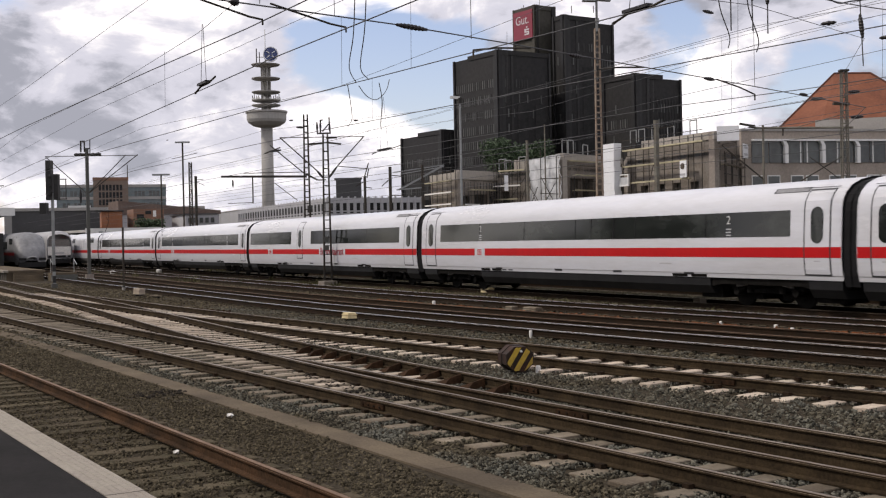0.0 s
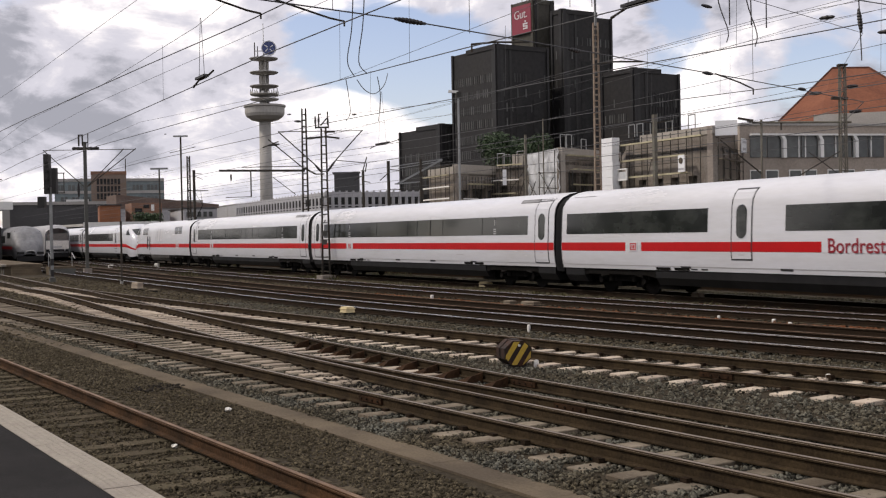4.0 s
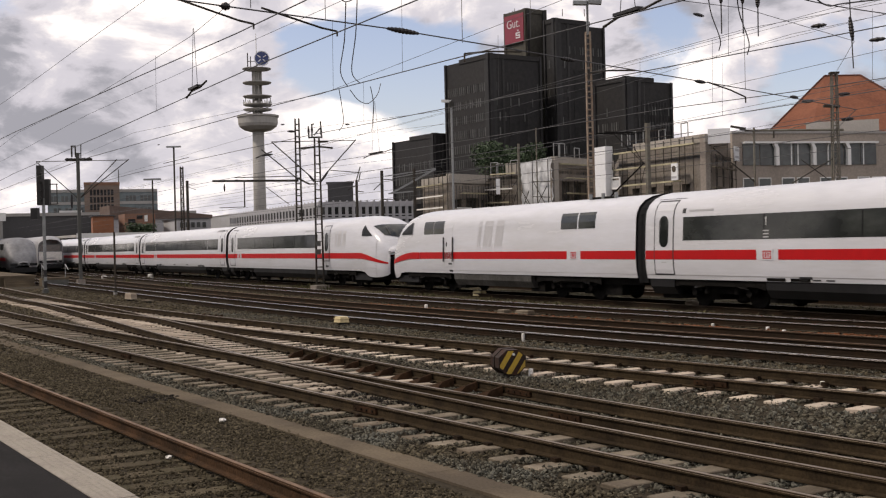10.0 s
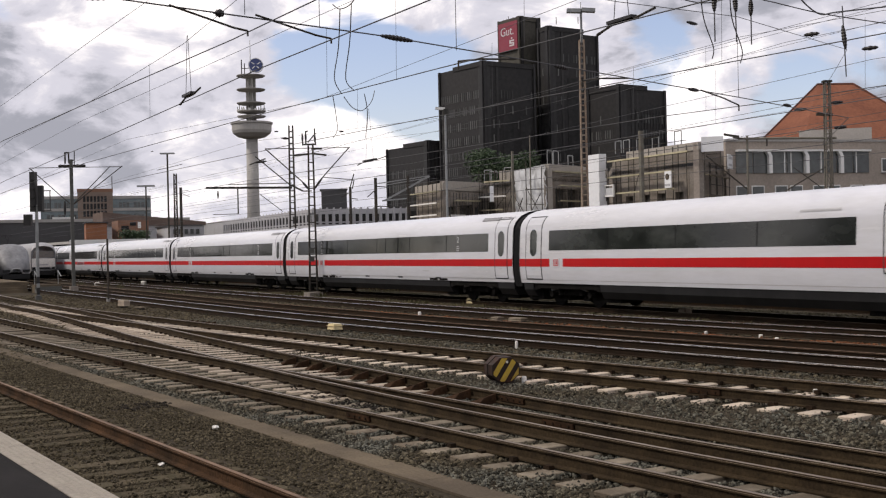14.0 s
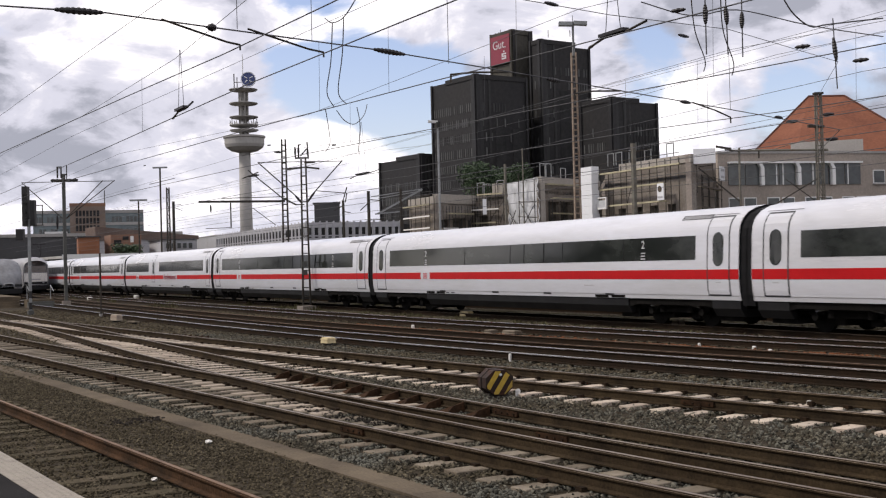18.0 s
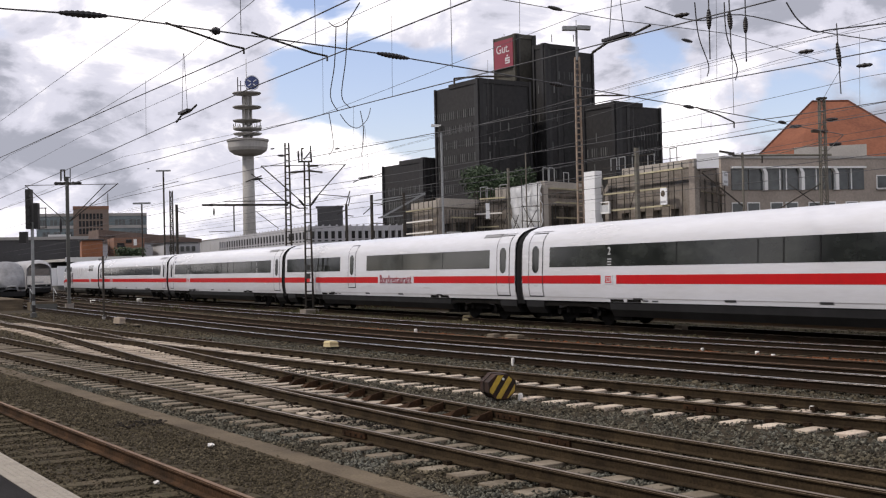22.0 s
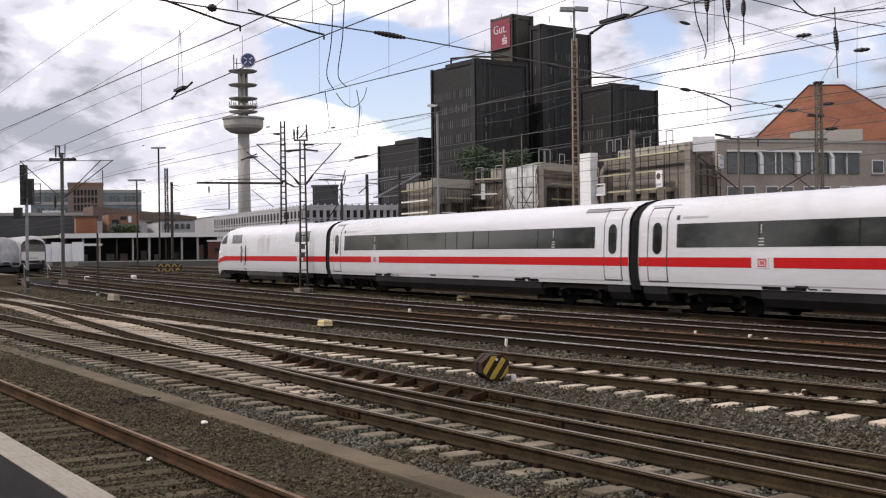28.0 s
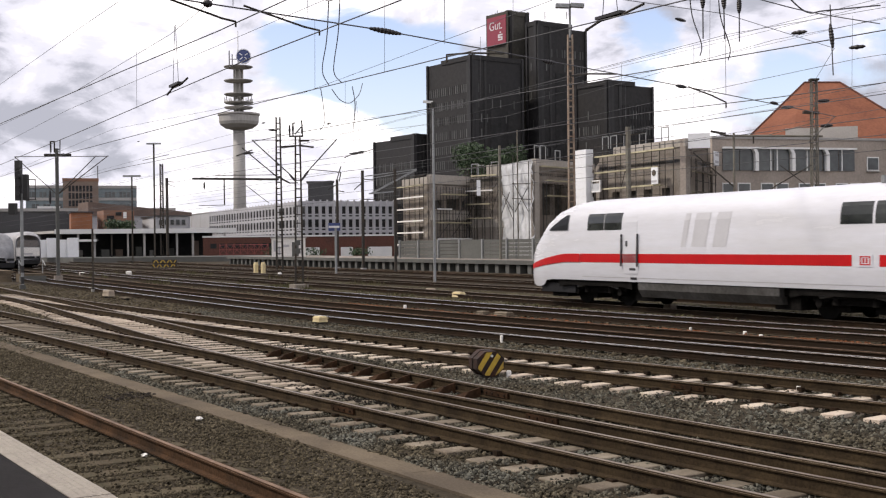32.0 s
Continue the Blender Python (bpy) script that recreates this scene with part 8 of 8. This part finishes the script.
# ---- ballast, cable trough and turnout timbers ----
def frog_timbers():
    t = thing("rail_brackets", "row of dark brown sloping brackets against a turnout rail", "brackets")
    s = Shape()
    # a gusset that leans on the rail and runs out towards one end
    s.v += [(-0.24, -0.08, -0.17), (0.15, -0.12, -0.17), (0.15, 0.2, -0.17), (-0.2, 0.2, -0.17), (0.10, 0.0, -0.07), (0.13, 0.0, -0.07), (0.13, 0.2, -0.02), (0.08, 0.2, -0.02)]
    s.f += [(3, 2, 1, 0), (4, 5, 6, 7), (0, 1, 5, 4), (1, 2, 6, 5), (2, 3, 7, 6), (3, 0, 4, 7)]
    me = s.mesh("bracket", M_BRACKET)
    for i in range(12):
        x = -24.23 + i * 0.745
        y = poly([8.868, 0.026, 0.0028, 0.00005], x) - 0.24
        part("bracket", me, None, t, at=pose(x, y, -0.01, 0, 0, random.uniform(-5, 5)))
    t = thing("rail_brackets", "row of dark brown sloping brackets by the far turnout", "brackets")
    p0, p1 = Vector((*(-42.26, 10.50), 0)), Vector((*(-38.90, 11.11), 0))
    for i in range(9):
        p = p0.lerp(p1, i / 8)
        part("bracket", me, None, t, at=pose(p.x, p.y, -0.01, 0, 0, random.uniform(-6, 6)))
    # trodden sand between the diverging rails
    for label, pts in (("pale trodden sand between turnout rails", [(-45.87, 8.34), (-36.64, 7.73), (-30.04, 7.66), (-31.35, 8.79), (-41.82, 9.50), (-46.33, 9.26)]),
                       ("pale sandy strip between two tracks", [(-69.01, 6.66), (-58.19, 7.06), (-44.28, 7.27), (-35.64, 7.19), (-35.87, 7.57), (-46.14, 7.68), (-61.55, 7.47), (-73.72, 7.12)]),
                       ("pale sandy strip beside the far turnout", [(-38.66, 10.53), (-31.06, 10.70), (-30.59, 11.18), (-38.87, 11.06)])):
        s = Shape()
        n = len(pts)
        s.v += [(x, y, -0.19) for x, y in pts] + [(x, y, -0.25) for x, y in pts]
        s.f += [tuple(range(n))] + [(i, i + n, (i + 1) % n + n, (i + 1) % n) for i in range(n)]
        solid("sand_patch", s, M_SAND, label, "sand", kind="structure")


frog_timbers()


def rail_joints():
    """Fishplates bolted over joints in the near rails."""
    f = thing("fishplates", "rusty bolted fishplates on rail joints", "rail joint")
    me = Shape().box(-0.32, -0.045, -0.125, 0.32, 0.045, -0.05).mesh("fishplate", M_BRACKET)
    a2 = lambda x: poly([7.605, 0.0906, 0.0005], x)
    a4 = lambda x: poly([8.868, 0.026, 0.0028, 0.00005], x)
    b1 = lambda x: poly([12.64, 0.149, 0.0028, 0.000035], x) - 1.6
    for fn, x in ((lambda x: a2(x) - 1.62, -15.2), (a2, -13.0), (a4, -15.5), (b1, -19.4), (b1, -14.6), (lambda x: a2(x) - 1.62, -26.0)):
        p = part("fishplate", me, None, f, at=pose(x, fn(x), 0, 0, 0, math.degrees(math.atan(fn(x + 0.5) - fn(x - 0.5)))))
        for k in (-0.24, -0.08, 0.08, 0.24):
            part("bolt", Shape().tube((k, -0.062, -0.088), (k, 0.062, -0.088), 0.016, n=6), M_RAIL_SIDE, p)


rail_joints()


def cable_trough():
    c = thing("cable_trough", "sandy brown concrete cable trough lids in a row", "cable trough", kind="structure")
    lid = Shape().box(-0.498, -0.2, -0.08, 0.498, 0.2, 0.0).mesh("trough_lid", M_TROUGH)
    p0, p1 = Vector((*(-25.89, 4.46), 0)), Vector((*(-10.63, 5.56), 0))
    d = (p1 - p0).normalized()
    a = math.degrees(math.atan2(d.y, d.x))
    n = 46
    for i in range(n):
        p = p1 + d * (6.0 - i * 1.0)
        part("trough_lid", lid, None, c, at=pose(p.x, p.y, -0.195 + random.uniform(-0.0015, 0.0015), 0, 0, a))


cable_trough()


CELL = 0.05
covered = np.zeros((1500, 640), bool)   # ground taken by sleepers, x from -70, y from 0
for sx, sy in SLEEPER_SPOTS:
    i, j = int((sx + 70) / CELL), int(sy / CELL)
    covered[max(0, i - 3):i + 4, max(0, j - 27):j + 28] = True


def stones(name, label, material, count, area, size, seed, z=-0.226, keep=None, spare=0.94, near=1.5):
    """Loose ballast stones over an area, as one mesh; few of them lie on sleepers."""
    r = np.random.RandomState(seed)
    base = np.array([(1, 0, -0.5), (-0.6, 0.8, -0.5), (-0.5, -0.9, -0.5), (0.7, 0.5, 0.5), (-0.8, 0.1, 0.45), (0.3, -0.8, 0.5), (0.0, 0.1, 0.85)], float)
    faces = np.array([(0, 1, 3), (1, 4, 3), (1, 2, 4), (2, 5, 4), (2, 0, 5), (0, 3, 5), (3, 4, 6), (4, 5, 6), (5, 3, 6)])
    x0, x1, y0, y1 = area
    x = x1 - (x1 - x0) * r.rand(count) ** near
    y = y0 + (y1 - y0) * r.rand(count)
    ok = np.ones(count, bool) if keep is None else keep(x, y)
    ij = np.clip(((x + 70) / CELL).astype(int), 0, 1499), np.clip((y / CELL).astype(int), 0, 639)
    ok &= ~covered[ij] | (r.rand(count) > spare)
    x, y = x[ok], y[ok]
    n = len(x)
    s = size * (0.45 + r.rand(n) ** 2 * 1.1)
    a, b = r.rand(n) * 6.28, r.rand(n) * 0.9
    p = base[None] * (1 + 0.3 * r.randn(n, 7, 1)) * s[:, None, None] * np.stack([np.ones(n), 0.8 + 0.3 * r.rand(n), np.full(n, 0.75)], 1)[:, None]
    ca, sa, cb, sb = np.cos(a)[:, None], np.sin(a)[:, None], np.cos(b)[:, None], np.sin(b)[:, None]
    X, Y, Z = p[..., 0], p[..., 1], p[..., 2]
    Y, Z = Y * cb + Z * sb, -Y * sb + Z * cb
    X, Y = X * ca + Y * sa, -X * sa + Y * ca
    V = np.stack([X + x[:, None], Y + y[:, None], Z + z + r.rand(n)[:, None] * 0.025], -1).reshape(-1, 3)
    F = (faces[None] + (np.arange(n) * 7)[:, None, None]).reshape(-1, 3)
    me = bpy.data.meshes.new(name)
    me.vertices.add(len(V))
    me.vertices.foreach_set("co", V.ravel())
    me.loops.add(len(F) * 3)
    me.loops.foreach_set("vertex_index", F.ravel())
    me.polygons.add(len(F))
    me.polygons.foreach_set("loop_start", np.arange(0, len(F) * 3, 3))
    me.update(calc_edges=True)
    me.materials.append(material)
    tagged(new(name, me), label, "ballast", kind="stuff")


N_FAR = lin(2.86, 0.085)
TROUGH0, TROUGH1 = (-25.89, 4.46), (-10.63, 5.56)
TSL = (TROUGH1[1] - TROUGH0[1]) / (TROUGH1[0] - TROUGH0[0])
trough_y = lambda x: TROUGH0[1] + (x - TROUGH0[0]) * TSL
stones("ballast_stones", "grey angular ballast stones", M_STONE_GREY, 110000, (-34, -4, 4.0, 9.8), 0.021, 1, z=-0.208, keep=lambda x, y: (y > trough_y(x) + 0.17) & (y < N_FAR(x) + 6.2))
stones("ballast_stones", "grey angular ballast stones between bright sleepers", M_STONE_GREY, 72000, (-44, -6, 8.3, 16.0), 0.022, 2, z=-0.204)
stones("ballast_stones", "brown rusty ballast stones by the platform track", M_STONE_BROWN, 110000, (-30, -4, 0.8, 5.2), 0.018, 3, keep=lambda x, y: (y < trough_y(x) - 0.17) & (y < N_FAR(x) + 2.6) & (y > N_FAR(x) + 0.05))
stones("ballast_stones", "fine dark dirt and ballast inside the platform track", M_STONE_BROWN, 66000, (-30, -4, 0.0, 4.2), 0.018, 6, z=-0.215, keep=lambda x, y: (y < N_FAR(x) - 0.05) & (y > N_FAR(x) - 2.0), spare=0.6)
stones("ballast_stones", "brown ballast stones on the far tracks", M_STONE_BROWN, 30000, (-70, -8, 13.0, 27.0), 0.05, 4, spare=0.6)
stones("ballast_stones", "brown ballast stones far along the tracks", M_STONE_BROWN, 24000, (-82, -42, 6.0, 24.0), 0.05, 11, near=1.2)
stones("ballast_stones", "brown ballast stones far along the platform track", M_STONE_BROWN, 16000, (-60, -28, -2.0, 6.5), 0.04, 12, near=1.2, keep=lambda x, y: y < trough_y(x) + 0.8)
stones("ballast_stones", "loose grey ballast stones near the platform end", M_STONE_GREY, 26000, (-5, 8, 4.5, 17.0), 0.036, 13, near=1.0, keep=lambda x, y: y > trough_y(x) + 0.17)
stones("ballast_stones", "loose brown ballast stones near the platform end", M_STONE_BROWN, 16000, (-5, 8, 2.0, 8.0), 0.03, 14, near=1.0, keep=lambda x, y: y < trough_y(x) - 0.17)
stones("rusty_stones", "rust stained orange brown ballast between far rails", M_STONE_RUST, 45000, (-44, -12, 17.0, 23.0), 0.04, 5, z=-0.205, keep=lambda x, y: np.abs(y - (20.2 + 0.115 * (x + 20) + 0.0022 * (x + 20) ** 2)) < 0.25 + 0.022 * (x + 46) * (0.7 + 0.3 * np.sin(x * 1.7 + 2 * np.sin(y * 2))), spare=0.2)
stones("olive_gravel", "dusty olive gravel along the main line", M_STONE_OLIVE, 42000, (-70, -14, 23.0, 29.0), 0.05, 7, z=-0.215, spare=0.3)
stones("olive_gravel", "dusty olive gravel beside the main line", M_STONE_OLIVE, 34000, (-75, -14, 19.0, 23.9), 0.042, 8, z=-0.22, keep=lambda x, y: y > 22.85 + np.minimum(0, 0.115 * (x + 20) + 0.0022 * (x + 20) ** 2), spare=0.3)

O1, O2 = (-19.11, 4.34), (-18.22, 7.55)
stones("oily_stones", "oil blackened ballast across a cable trough", M_OIL, 3600, (O1[0] - 4, O1[0] + 4, O1[1] - 1.5, O1[1] + 1.5), 0.026, 9, z=-0.205, near=1.0, spare=0.5, keep=lambda x, y: ((x - O1[0]) ** 2 + (y - O1[1]) ** 2) < (0.25 + 0.3 * np.abs(np.sin(x * 17 + y * 23))) ** 2)
stones("oily_stones", "oil blackened ballast between turnout rails", M_OIL, 7000, (O2[0] - 4, O2[0] + 4, O2[1] - 1.5, O2[1] + 1.5), 0.026, 10, z=-0.195, near=1.0, spare=0.3, keep=lambda x, y: ((x - O2[0]) / 2.6) ** 2 + ((y - O2[1]) / 0.6) ** 2 < 1)


def weeds(label, spots, n, h, seed):
    """Tufts of dry grass and weeds on the ballast."""
    r = random.Random(seed)
    s = Shape()
    for x, y, rad in spots:
        for _ in range(n):
            a, d = r.random() * 6.28, rad * r.random() ** 0.7
            px, py, hh, w = x + d * math.cos(a), y + d * math.sin(a), h * r.uniform(0.4, 1.2), r.uniform(0.012, 0.03)
            lx, ly = r.gauss(0, 0.35) * hh, r.gauss(0, 0.35) * hh
            b = r.random() * 6.28
            dx, dy = w * math.cos(b), w * math.sin(b)
            k = len(s.v)
            s.v += [(px - dx, py - dy, -0.23), (px + dx, py + dy, -0.23), (px + lx * 0.5 + dx * 0.8, py + ly * 0.5 + dy * 0.8, -0.23 + hh * 0.6), (px + lx * 0.5 - dx * 0.8, py + ly * 0.5 - dy * 0.8, -0.23 + hh * 0.6), (px + lx, py + ly, -0.23 + hh)]
            s.f += [(k, k + 1, k + 2, k + 3), (k + 3, k + 2, k + 4)]
    solid("weeds", s, M_WEED, label, "weeds", kind="stuff")


rw = random.Random(12)
weeds("dry olive weeds on the ballast beside the main line", [(rw.uniform(-66, -20), rw.uniform(22.9, 23.4), rw.uniform(0.2, 0.6)) for _ in range(26)], 22, 0.20, 1)
weeds("tufts of weeds between far tracks", [(rw.uniform(-110, -60), rw.uniform(16.5, 30), rw.uniform(0.4, 1.2)) for _ in range(26)], 40, 0.3, 2)


def motions():
    for ob, u in TRAIN:
        walk(ob, [(t, pose(s + u, TRAIN_Y, 0)) for t, s in TRAVEL])


motions()
